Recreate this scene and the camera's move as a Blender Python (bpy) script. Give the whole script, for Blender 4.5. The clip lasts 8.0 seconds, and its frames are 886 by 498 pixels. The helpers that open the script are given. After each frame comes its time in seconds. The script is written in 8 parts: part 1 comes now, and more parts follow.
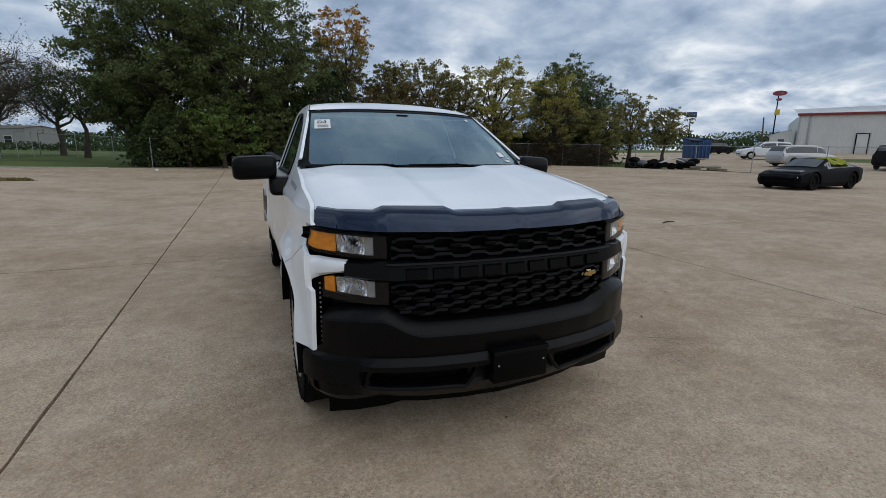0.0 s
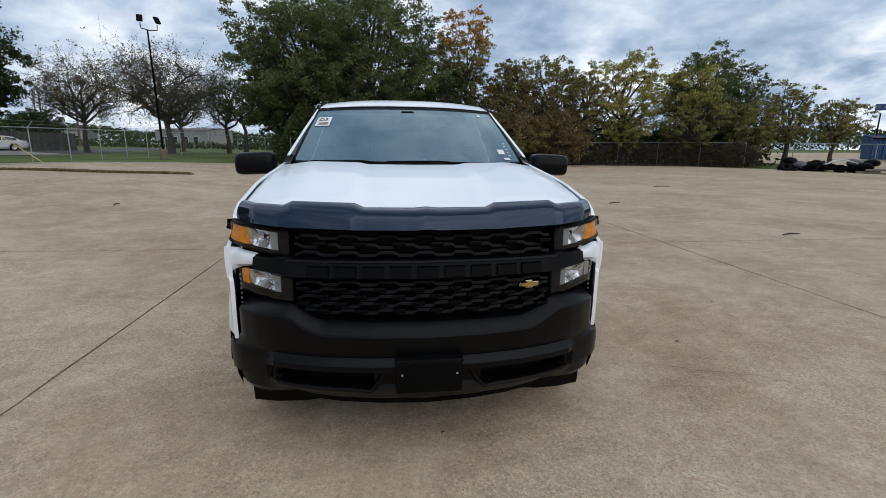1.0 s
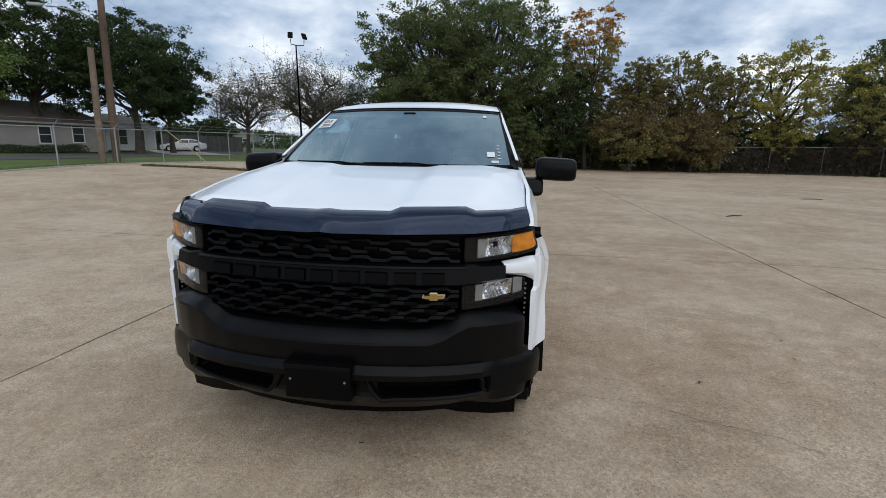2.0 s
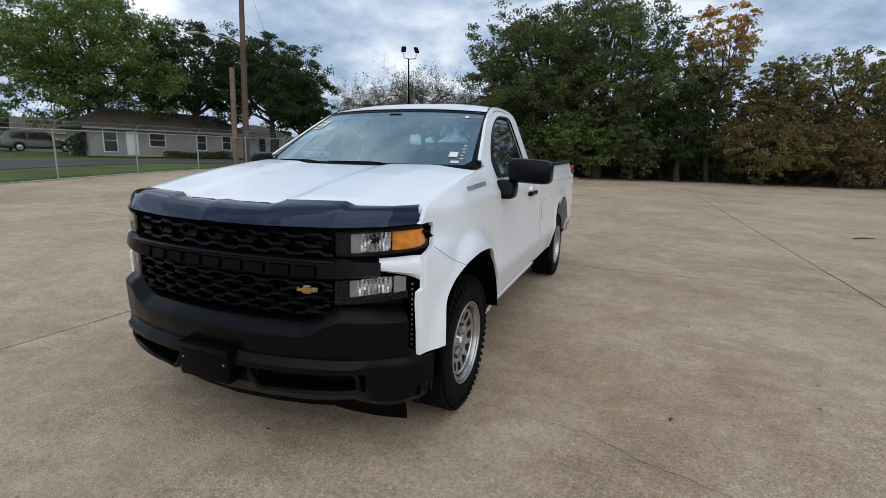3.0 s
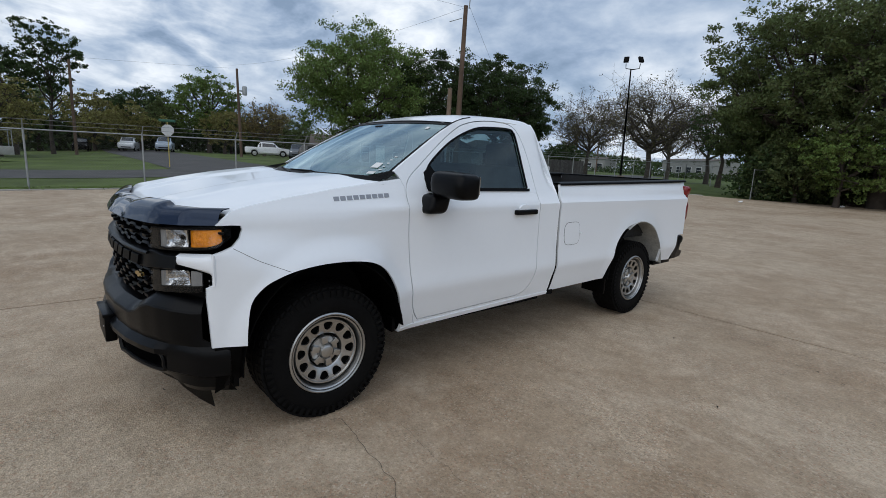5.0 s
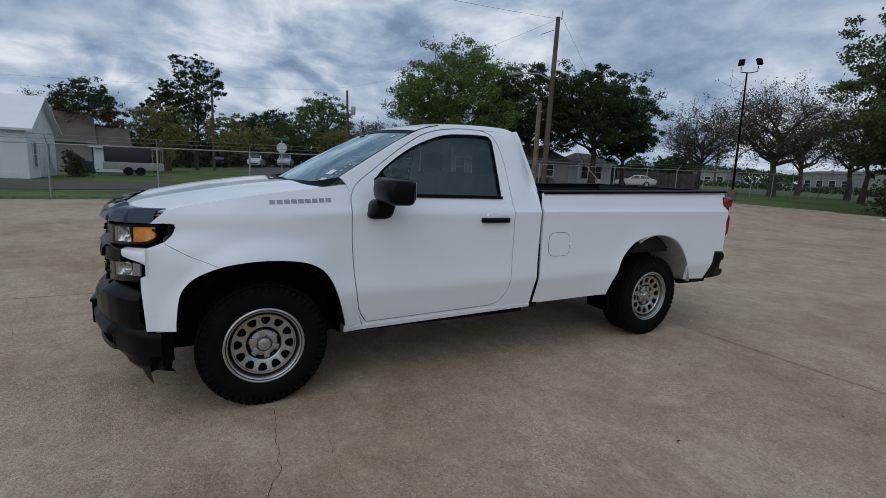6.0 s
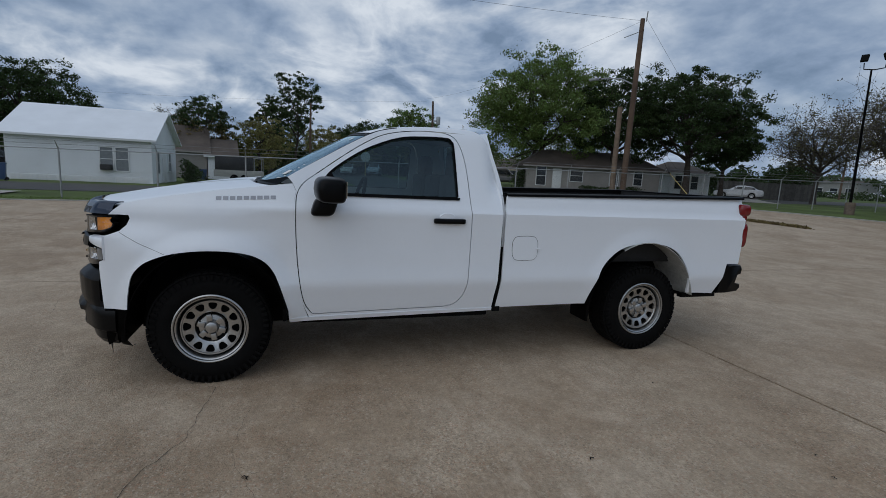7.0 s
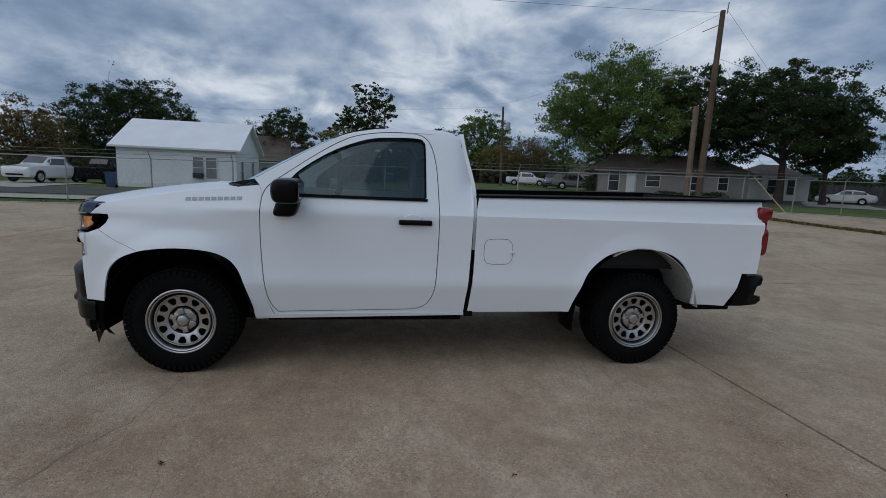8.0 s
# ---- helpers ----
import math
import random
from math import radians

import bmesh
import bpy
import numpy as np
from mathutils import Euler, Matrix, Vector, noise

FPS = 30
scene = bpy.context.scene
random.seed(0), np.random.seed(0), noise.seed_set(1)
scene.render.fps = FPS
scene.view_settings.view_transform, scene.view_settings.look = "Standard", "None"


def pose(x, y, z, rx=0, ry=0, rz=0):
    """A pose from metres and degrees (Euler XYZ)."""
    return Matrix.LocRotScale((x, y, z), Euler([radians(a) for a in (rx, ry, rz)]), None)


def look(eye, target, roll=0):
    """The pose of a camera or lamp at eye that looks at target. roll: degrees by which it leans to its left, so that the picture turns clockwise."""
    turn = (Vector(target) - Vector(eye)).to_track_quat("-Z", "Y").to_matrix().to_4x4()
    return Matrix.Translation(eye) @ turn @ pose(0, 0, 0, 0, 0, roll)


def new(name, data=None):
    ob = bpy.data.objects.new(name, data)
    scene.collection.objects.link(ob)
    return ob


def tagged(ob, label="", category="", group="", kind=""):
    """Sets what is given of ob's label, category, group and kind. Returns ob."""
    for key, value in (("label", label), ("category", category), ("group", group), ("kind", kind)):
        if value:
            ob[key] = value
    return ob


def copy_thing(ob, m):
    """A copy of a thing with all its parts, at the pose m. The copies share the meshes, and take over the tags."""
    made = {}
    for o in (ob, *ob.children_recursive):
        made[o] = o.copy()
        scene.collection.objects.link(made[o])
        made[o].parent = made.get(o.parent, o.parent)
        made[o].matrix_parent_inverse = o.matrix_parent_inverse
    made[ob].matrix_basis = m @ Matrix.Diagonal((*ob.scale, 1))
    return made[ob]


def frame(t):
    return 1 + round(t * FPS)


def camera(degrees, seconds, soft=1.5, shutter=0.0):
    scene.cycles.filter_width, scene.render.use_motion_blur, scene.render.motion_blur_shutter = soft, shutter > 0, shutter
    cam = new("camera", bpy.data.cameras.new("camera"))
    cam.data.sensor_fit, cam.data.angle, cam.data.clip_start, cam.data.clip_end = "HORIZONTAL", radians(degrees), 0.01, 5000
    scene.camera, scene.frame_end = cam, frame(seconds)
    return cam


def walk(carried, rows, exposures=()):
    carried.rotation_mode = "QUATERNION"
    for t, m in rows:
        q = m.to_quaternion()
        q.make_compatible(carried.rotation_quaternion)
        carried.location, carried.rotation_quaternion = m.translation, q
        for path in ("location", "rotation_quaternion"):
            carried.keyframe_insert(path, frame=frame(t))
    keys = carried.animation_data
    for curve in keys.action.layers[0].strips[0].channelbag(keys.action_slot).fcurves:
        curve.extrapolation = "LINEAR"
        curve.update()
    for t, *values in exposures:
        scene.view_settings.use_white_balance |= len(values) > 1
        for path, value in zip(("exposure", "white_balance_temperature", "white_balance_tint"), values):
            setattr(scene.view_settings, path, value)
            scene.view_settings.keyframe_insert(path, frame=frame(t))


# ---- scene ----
cam = camera(86.3, 8.0, 0.5)
PATH = [
    (0, (-1.18, -2.8, 1.502), (-0.43, -0.993, 1.087), 0.6),
    (0.5, (-0.697, -2.922, 1.496), (-0.189, -1.033, 1.077), 0.6),
    (1, (-0.197, -2.93, 1.494), (0.052, -0.991, 1.071), 0.6),
    (1.5, (0.3, -2.902, 1.511), (0.283, -0.947, 1.091), 0.8),
    (2, (0.803, -2.783, 1.493), (0.531, -0.845, 1.078), 1.0),
    (2.2, (1.017, -2.74, 1.453), (0.652, -0.816, 1.048), 1.0),
    (3.3, (2.045, -2.323, 1.449), (1.194, -0.554, 1.064), 1.8),
    (3.5, (2.216, -2.217, 1.469), (1.286, -0.489, 1.085), 2.0),
    (4, (2.586, -1.896, 1.454), (1.454, -0.29, 1.085), 2.2),
    (4.5, (2.962, -1.567, 1.468), (1.64, -0.109, 1.11), 2.4),
    (4.7, (3.105, -1.425, 1.507), (1.714, -0.035, 1.142), 2.7),
    (5.8, (3.8, -0.56, 1.488), (2.111, 0.461, 1.163), 2.6),
    (6, (3.912, -0.376, 1.501), (2.178, 0.566, 1.176), 2.6),
    (6.5, (4.138, 0.095, 1.483), (2.318, 0.863, 1.171), 2.7),
    (7, (4.355, 0.54, 1.489), (2.473, 1.144, 1.184), 2.9),
    (7.5, (4.426, 0.966, 1.47), (2.5, 1.409, 1.169), 2.7),
    (8, (4.481, 1.352, 1.487), (2.525, 1.651, 1.193), 2.5),
]
walk(cam, [(t, look(eye, target, roll)) for t, eye, target, roll in PATH],
     [(0, 0.05, 6700, 10), (1.0, 0.35, 6750, 10), (2.0, 0.38, 6750, 10), (3.5, 0.35, 6740, 10), (4.5, 0.31, 6660, 10), (5.5, -0.10, 6450, 10), (6.5, -0.31, 6340, 10), (8.0, -0.44, 6260, 10)])

# ---- world and sun: an overcast autumn day ----
world = bpy.data.worlds.new("overcast_sky")
scene.world = world
world.use_nodes = True
wn, wl = world.node_tree.nodes, world.node_tree.links
wn.clear()
SUN_EL, SUN_AZ = radians(43), radians(150)      # azimuth from +y towards +x
w_out, w_bg = wn.new("ShaderNodeOutputWorld"), wn.new("ShaderNodeBackground")
w_sky = wn.new("ShaderNodeTexSky")
w_sky.sky_type, w_sky.sun_disc = "NISHITA", False
w_sky.sun_elevation, w_sky.sun_rotation = SUN_EL, SUN_AZ
w_sky.air_density, w_sky.dust_density, w_sky.ozone_density = 1.0, 2.0, 1.0
w_tc = wn.new("ShaderNodeTexCoord")
w_sep = wn.new("ShaderNodeSeparateXYZ")
wl.new(w_tc.outputs["Generated"], w_sep.inputs[0])


def wmath(op, a, b=None):
    n = wn.new("ShaderNodeMath")
    n.operation = op
    for i, v in enumerate((a, b)):
        if v is None:
            continue
        if hasattr(v, "links"):
            wl.new(v, n.inputs[i])
        else:
            n.inputs[i].default_value = v
    return n.outputs[0]


# cloud sheet: the direction is laid onto a flat layer overhead
w_up = wmath("ADD", wmath("MAXIMUM", w_sep.outputs[2], 0.0), 0.30)
w_px, w_py = wmath("DIVIDE", w_sep.outputs[0], w_up), wmath("DIVIDE", w_sep.outputs[1], w_up)
w_vec = wn.new("ShaderNodeCombineXYZ")
wl.new(w_px, w_vec.inputs[0]), wl.new(w_py, w_vec.inputs[1])


def wnoise(scale, detail, rough, distort):
    n = wn.new("ShaderNodeTexNoise")
    n.inputs["Scale"].default_value, n.inputs["Detail"].default_value = scale, detail
    n.inputs["Roughness"].default_value, n.inputs["Distortion"].default_value = rough, distort
    wl.new(w_vec.outputs[0], n.inputs["Vector"])
    return n.outputs["Fac"]


def wramp(fac, stops):
    n = wn.new("ShaderNodeValToRGB")
    wl.new(fac, n.inputs[0])
    while len(n.color_ramp.elements) < len(stops):
        n.color_ramp.elements.new(0.5)
    for e, (p, c) in zip(n.color_ramp.elements, stops):
        e.position, e.color = p, (*c, 1)
    return n.outputs[0]


# grey lumps with narrow bright breaks between them
w_breaks = wmath("SUBTRACT", 1.0, wmath("MINIMUM", wmath("MULTIPLY", wmath("ABSOLUTE", wmath("SUBTRACT", wnoise(2.1, 6, 0.55, 0.5), 0.5)), 8.0), 1.0))
w_open = wramp(wnoise(1.1, 3, 0.5, 0.3), [(0.42, (0, 0, 0)), (0.58, (1, 1, 1))])
w_lumps = wmath("ADD", wmath("ADD", wmath("MULTIPLY", wnoise(1.5, 6, 0.5, 0.0), 0.50), wmath("MULTIPLY", wnoise(4.6, 7, 0.56, 0.2), 0.40)),
                wmath("MULTIPLY", wmath("MULTIPLY", w_breaks, w_open), 0.15))
w_clouds = wramp(w_lumps,
                 [(0.37, (2.3, 3.2, 4.6)), (0.43, (3.2, 4.2, 5.8)), (0.48, (4.2, 5.2, 6.7)), (0.53, (5.4, 6.3, 7.6)), (0.66, (9.0, 9.6, 10.3))])
w_cover = wramp(wnoise(0.8, 4, 0.5, 0.2), [(0.26, (0.72, 0.72, 0.72)), (0.44, (0.96, 0.96, 0.96))])
w_mix = wn.new("ShaderNodeMix")
w_mix.data_type = "RGBA"
wl.new(w_cover, w_mix.inputs["Factor"])
wl.new(w_sky.outputs[0], w_mix.inputs["A"]), wl.new(w_clouds, w_mix.inputs["B"])
wl.new(w_mix.outputs["Result"], w_bg.inputs["Color"])
w_bg.inputs["Strength"].default_value = 0.097
wl.new(w_bg.outputs[0], w_out.inputs[0])

sun = new("sun", bpy.data.lights.new("sun", "SUN"))
sun.data.energy, sun.data.angle, sun.data.color = 0.72, radians(84), (1.0, 0.97, 0.93)
sun.matrix_world = look(Vector((math.sin(SUN_AZ) * math.cos(SUN_EL), math.cos(SUN_AZ) * math.cos(SUN_EL), math.sin(SUN_EL))) * 60, (0, 0, 0))


# ---- materials ----
def mat(name, color, rough=0.5, metal=0.0, vary=0.15, scale=3.0, fine=40.0, bump=0.0, bscale=60.0, coat=0.0, spec=0.5, tint=None,
        island=0.0, rand=0.0):
    """A surface with broad stains and fine grain, in metres; island or rand: hue and value spread per leaf or per piece."""
    m = bpy.data.materials.new(name)
    m.use_nodes = True
    nt = m.node_tree
    b = nt.nodes["Principled BSDF"]
    b.inputs["Roughness"].default_value, b.inputs["Metallic"].default_value = rough, metal
    b.inputs["Coat Weight"].default_value, b.inputs["Specular IOR Level"].default_value = coat, spec
    b.inputs["Coat Roughness"].default_value = 0.04
    geo = nt.nodes.new("ShaderNodeNewGeometry")
    tc = nt.nodes.new("ShaderNodeTexCoord")

    def noise_of(s, d):
        n = nt.nodes.new("ShaderNodeTexNoise")
        n.inputs["Scale"].default_value, n.inputs["Detail"].default_value, n.inputs["Roughness"].default_value = s, d, 0.6
        nt.links.new(tc.outputs["Object"], n.inputs["Vector"])
        return n.outputs["Fac"]

    big, small = noise_of(scale, 5), noise_of(fine, 3)
    add = nt.nodes.new("ShaderNodeMath")
    add.operation = "MULTIPLY_ADD"
    nt.links.new(small, add.inputs[0])
    add.inputs[1].default_value = 0.45
    nt.links.new(big, add.inputs[2])
    ramp = nt.nodes.new("ShaderNodeValToRGB")
    nt.links.new(add.outputs[0], ramp.inputs[0])
    dark = tint or tuple(c * (1 - 1.6 * vary) for c in color)
    light = tuple(min(1.0, c * (1 + vary)) for c in color)
    e = ramp.color_ramp.elements
    e[0].position, e[0].color, e[1].position, e[1].color = 0.45, (*dark, 1), 1.0, (*light, 1)
    out = ramp.outputs[0]
    if island or rand:
        hsv = nt.nodes.new("ShaderNodeHueSaturation")
        nt.links.new(out, hsv.inputs["Color"])
        src = geo.outputs["Random Per Island"]
        if rand:
            info = nt.nodes.new("ShaderNodeObjectInfo")
            src = info.outputs["Random"]
        amount = island or rand
        for sock, lo, hi in (("Value", 1 - amount, 1 + amount), ("Hue", 0.5 - 0.05 * amount, 0.5 + 0.05 * amount)):
            r = nt.nodes.new("ShaderNodeMapRange")
            nt.links.new(src, r.inputs["Value"])
            r.inputs["To Min"].default_value, r.inputs["To Max"].default_value = lo, hi
            nt.links.new(r.outputs[0], hsv.inputs[sock])
        out = hsv.outputs[0]
    nt.links.new(out, b.inputs["Base Color"])
    if bump:
        bn = nt.nodes.new("ShaderNodeBump")
        bn.inputs["Strength"].default_value, bn.inputs["Distance"].default_value = bump, 0.01
        nt.links.new(noise_of(bscale, 4), bn.inputs["Height"])
        nt.links.new(bn.outputs[0], b.inputs["Normal"])
    return m


def glass_mat(name, tint, mirror=0.05, haze=0.0, coating=(1, 1, 1)):
    """A pane: it lets tinted light through, mirrors the sky more at a glancing angle and carries a painted teal veil
    for hazy glare.
    """
    m = bpy.data.materials.new(name)
    m.use_nodes = True
    nt = m.node_tree
    nt.nodes.remove(nt.nodes["Principled BSDF"])
    tr, gl, mx = nt.nodes.new("ShaderNodeBsdfTransparent"), nt.nodes.new("ShaderNodeBsdfGlossy"), nt.nodes.new("ShaderNodeMixShader")
    lw, pw, fr = nt.nodes.new("ShaderNodeLayerWeight"), nt.nodes.new("ShaderNodeMath"), nt.nodes.new("ShaderNodeMapRange")
    pw.operation = "POWER"
    pw.inputs[1].default_value = 5.0
    nt.links.new(lw.outputs["Facing"], pw.inputs[0])
    nt.links.new(pw.outputs[0], fr.inputs["Value"])
    fr.inputs["To Min"].default_value, fr.inputs["To Max"].default_value = mirror, 1.0
    tr.inputs["Color"].default_value = (*tint, 1)
    gl.inputs["Roughness"].default_value = 0.03
    gl.inputs["Color"].default_value = (*coating, 1)
    clear = tr.outputs[0]
    if haze:
        # uneven teal diffuse film that paints glare onto the glass
        df, dm = nt.nodes.new("ShaderNodeBsdfDiffuse"), nt.nodes.new("ShaderNodeMixShader")
        df.inputs["Color"].default_value = (0.42, 0.62, 0.62, 1)
        no, tc, mr = nt.nodes.new("ShaderNodeTexNoise"), nt.nodes.new("ShaderNodeTexCoord"), nt.nodes.new("ShaderNodeMapRange")
        no.inputs["Scale"].default_value, no.inputs["Detail"].default_value = 2.2, 4
        nt.links.new(tc.outputs["Object"], no.inputs["Vector"])
        nt.links.new(no.outputs["Fac"], mr.inputs["Value"])
        mr.inputs["From Min"].default_value, mr.inputs["From Max"].default_value = 0.3, 0.7
        mr.inputs["To Min"].default_value, mr.inputs["To Max"].default_value = 0.6 * haze, 1.4 * haze
        nt.links.new(mr.outputs[0], dm.inputs[0])
        nt.links.new(clear, dm.inputs[1])
        nt.links.new(df.outputs[0], dm.inputs[2])
        clear = dm.outputs[0]
    nt.links.new(fr.outputs[0], mx.inputs[0])
    nt.links.new(clear, mx.inputs[1])
    nt.links.new(gl.outputs[0], mx.inputs[2])
    nt.links.new(mx.outputs[0], nt.nodes["Material Output"].inputs[0])
    return m


def concrete_mat(name, light, brown, grey):
    """Weathered exposed-aggregate concrete: broad brown and grey stains, streaks, pebbles, pits."""
    m = bpy.data.materials.new(name)
    m.use_nodes = True
    nt, L = m.node_tree, m.node_tree.links
    b = nt.nodes["Principled BSDF"]
    geo = nt.nodes.new("ShaderNodeNewGeometry")

    def noise_at(s, d, rough=0.6, stretch=None, dist=0.0):
        n = nt.nodes.new("ShaderNodeTexNoise")
        n.inputs["Scale"].default_value, n.inputs["Detail"].default_value = s, d
        n.inputs["Roughness"].default_value, n.inputs["Distortion"].default_value = rough, dist
        if stretch:
            mp = nt.nodes.new("ShaderNodeMapping")
            mp.inputs["Scale"].default_value = stretch
            mp.inputs["Rotation"].default_value = (0, 0, 0.5)
            L.new(geo.outputs["Position"], mp.inputs["Vector"])
            L.new(mp.outputs[0], n.inputs["Vector"])
        else:
            L.new(geo.outputs["Position"], n.inputs["Vector"])
        return n.outputs["Fac"]

    def ramp(fac, a, b_, ca=(0, 0, 0), cb=(1, 1, 1)):
        r = nt.nodes.new("ShaderNodeValToRGB")
        L.new(fac, r.inputs[0])
        e = r.color_ramp.elements
        e[0].position, e[0].color, e[1].position, e[1].color = a, (*ca, 1), b_, (*cb, 1)
        return r.outputs[0]

    def mix(fac, a, b_, kind="MIX"):
        n = nt.nodes.new("ShaderNodeMix")
        n.data_type, n.blend_type = "RGBA", kind
        for sock, v in (("Factor", fac), ("A", a), ("B", b_)):
            if hasattr(v, "links"):
                L.new(v, n.inputs[sock])
            else:
                n.inputs[sock].default_value = v if sock == "Factor" else (*v, 1)
        return n.outputs["Result"]

    c = mix(ramp(noise_at(0.32, 6, 0.62, dist=0.3), 0.36, 0.64), brown, grey)
    c = mix(wfac(nt, ramp(noise_at(1.1, 8, 0.70, dist=0.3), 0.46, 0.70), 0.8), c, light)
    c = mix(wfac(nt, ramp(noise_at(0.8, 6, 0.65, dist=0.3), 0.56, 0.74), 0.7), c, tuple(v * 0.74 for v in brown))
    c = mix(wfac(nt, ramp(noise_at(0.20, 6, 0.65, dist=0.5), 0.47, 0.62), 0.40), c, tuple(v * 1.04 for v in light))
    c = mix(0.6, c, ramp(noise_at(5.0, 8, 0.78), 0.30, 0.72, (0.58, 0.55, 0.51), (1.32, 1.31, 1.29)), "MULTIPLY")
    flake = wmul(nt, ramp(noise_at(3.2, 9, 0.74, (1.0, 2.6, 1.0), 0.5), 0.50, 0.60), ramp(noise_at(0.45, 4, 0.6, dist=0.4), 0.42, 0.62), 0.34)
    c = mix(flake, c, tuple(v * 1.12 for v in light))
    c = mix(0.62, c, ramp(noise_at(38.0, 4, 0.7), 0.30, 0.70, (0.66, 0.64, 0.61), (1.28, 1.27, 1.26)), "MULTIPLY")
    vor = nt.nodes.new("ShaderNodeTexVoronoi")
    vor.inputs["Scale"].default_value = 115.0
    L.new(geo.outputs["Position"], vor.inputs["Vector"])
    peb = ramp(vor.outputs["Color"], 0.15, 0.95, (0.66, 0.65, 0.64), (1.24, 1.22, 1.18))
    worn = ramp(noise_at(0.55, 5, 0.65, dist=0.6), 0.42, 0.60)
    c = mix(wfac(nt, worn, 0.8), c, mix(1.0, c, peb, "MULTIPLY"))
    stone = nt.nodes.new("ShaderNodeTexVoronoi")
    stone.inputs["Scale"].default_value = 110.0
    L.new(geo.outputs["Position"], stone.inputs["Vector"])
    split = nt.nodes.new("ShaderNodeSeparateColor")
    L.new(stone.outputs["Color"], split.inputs[0])
    shown = ramp(noise_at(1.6, 6, 0.7, dist=0.4), 0.36, 0.56, (0.25, 0.25, 0.25), (1, 1, 1))
    c = mix(wmul(nt, ramp(split.outputs[0], 0.86, 0.92), shown, 0.42), c, (0.13, 0.095, 0.06))
    c = mix(wmul(nt, ramp(split.outputs[1], 0.86, 0.92), shown, 0.30), c, (0.70, 0.60, 0.48))
    c = mix(wmul(nt, ramp(split.outputs[2], 0.88, 0.94), shown, 0.45), c, (0.38, 0.20, 0.12))
    pit = nt.nodes.new("ShaderNodeTexVoronoi")
    pit.inputs["Scale"].default_value = 17.0
    L.new(geo.outputs["Position"], pit.inputs["Vector"])
    c = mix(ramp(pit.outputs["Distance"], 0.035, 0.075, (0.5, 0.5, 0.5), (0, 0, 0)), c, (0.07, 0.055, 0.04))
    L.new(c, b.inputs["Base Color"])
    b.inputs["Roughness"].default_value = 0.82
    b.inputs["Specular IOR Level"].default_value = 0.3
    bn = nt.nodes.new("ShaderNodeBump")
    bn.inputs["Strength"].default_value, bn.inputs["Distance"].default_value = 0.7, 0.008
    L.new(mix(0.5, noise_at(90, 4), vor.outputs["Distance"]), bn.inputs["Height"])
    L.new(bn.outputs[0], b.inputs["Normal"])
    return m


def wmul(nt, a, b, k):
    n = nt.nodes.new("ShaderNodeMath")
    n.operation = "MULTIPLY"
    nt.links.new(a, n.inputs[0])
    nt.links.new(b, n.inputs[1])
    return wfac(nt, n.outputs[0], k)


def wfac(nt, sock, k):
    n = nt.nodes.new("ShaderNodeMath")
    n.operation = "MULTIPLY"
    nt.links.new(sock, n.inputs[0])
    n.inputs[1].default_value = k
    return n.outputs[0]


M_CONC = concrete_mat("weathered_concrete", (0.585, 0.478, 0.362), (0.368, 0.271, 0.182), (0.474, 0.380, 0.276))
M_JOINT = mat("joint_filler", (0.030, 0.025, 0.020), 0.9, vary=0.3)
M_WALKWAY = mat("pale_concrete", (0.42, 0.39, 0.34), 0.85, vary=0.2, bump=0.2)
M_ASPHALT = mat("old_asphalt", (0.070, 0.066, 0.061), 0.9, vary=0.25, scale=0.5, bump=0.3)
M_GRASS = mat("mown_grass", (0.088, 0.120, 0.034), 0.95, vary=0.6, scale=0.25, fine=9, bump=0.6, bscale=25, tint=(0.045, 0.056, 0.020), spec=0.15)
M_PAINT = mat("white_car_paint", (0.86, 0.89, 0.92), 0.32, vary=0.015, coat=0.6, scale=1.5)
M_PAINT.node_tree.nodes["Principled BSDF"].inputs["Coat Roughness"].default_value = 0.06
M_PLASTIC = mat("black_grained_plastic", (0.0030, 0.0031, 0.0036), 0.28, vary=0.25, bump=0.05, bscale=900, scale=6, spec=0.13)
M_LATTICE = mat("black_satin_lattice", (0.0016, 0.0016, 0.0019), 0.30, vary=0.25, scale=6, spec=0.10)
M_PLASTIC_DARK = mat("black_moulded_plastic", (0.002, 0.002, 0.0022), 0.42, vary=0.2, spec=0.08)
M_GUARD = mat("smoked_acrylic", (0.005, 0.008, 0.018), 0.05, vary=0.3, coat=0.0, spec=0.62, scale=8, bump=0.12, bscale=6)
M_GUARD.node_tree.nodes["Principled BSDF"].inputs["Specular Tint"].default_value = (0.55, 0.70, 1.0, 1.0)
M_RUBBER = mat("tyre_rubber", (0.0045, 0.0043, 0.0042), 0.8, spec=0.12, vary=0.3, bump=0.1, bscale=300, scale=10)
M_STEEL = mat("silver_wheel_paint", (0.50, 0.50, 0.49), 0.30, metal=0.95, vary=0.12, scale=9)
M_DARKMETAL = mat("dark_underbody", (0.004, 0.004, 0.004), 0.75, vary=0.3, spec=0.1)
M_CHROME = mat("chrome", (0.80, 0.80, 0.80), 0.08, metal=1.0, vary=0.03)
M_REFLECTOR = mat("lamp_reflector", (0.62, 0.63, 0.64), 0.10, metal=1.0, vary=0.3, scale=80, bump=0.3, bscale=60)
M_AMBER = mat("amber_lens", (0.95, 0.27, 0.008), 0.2, vary=0.3, coat=0.2, scale=30, bump=0.5, bscale=70)
M_RED = mat("red_lens", (0.20, 0.006, 0.008), 0.2, vary=0.2, coat=0.3, scale=30)
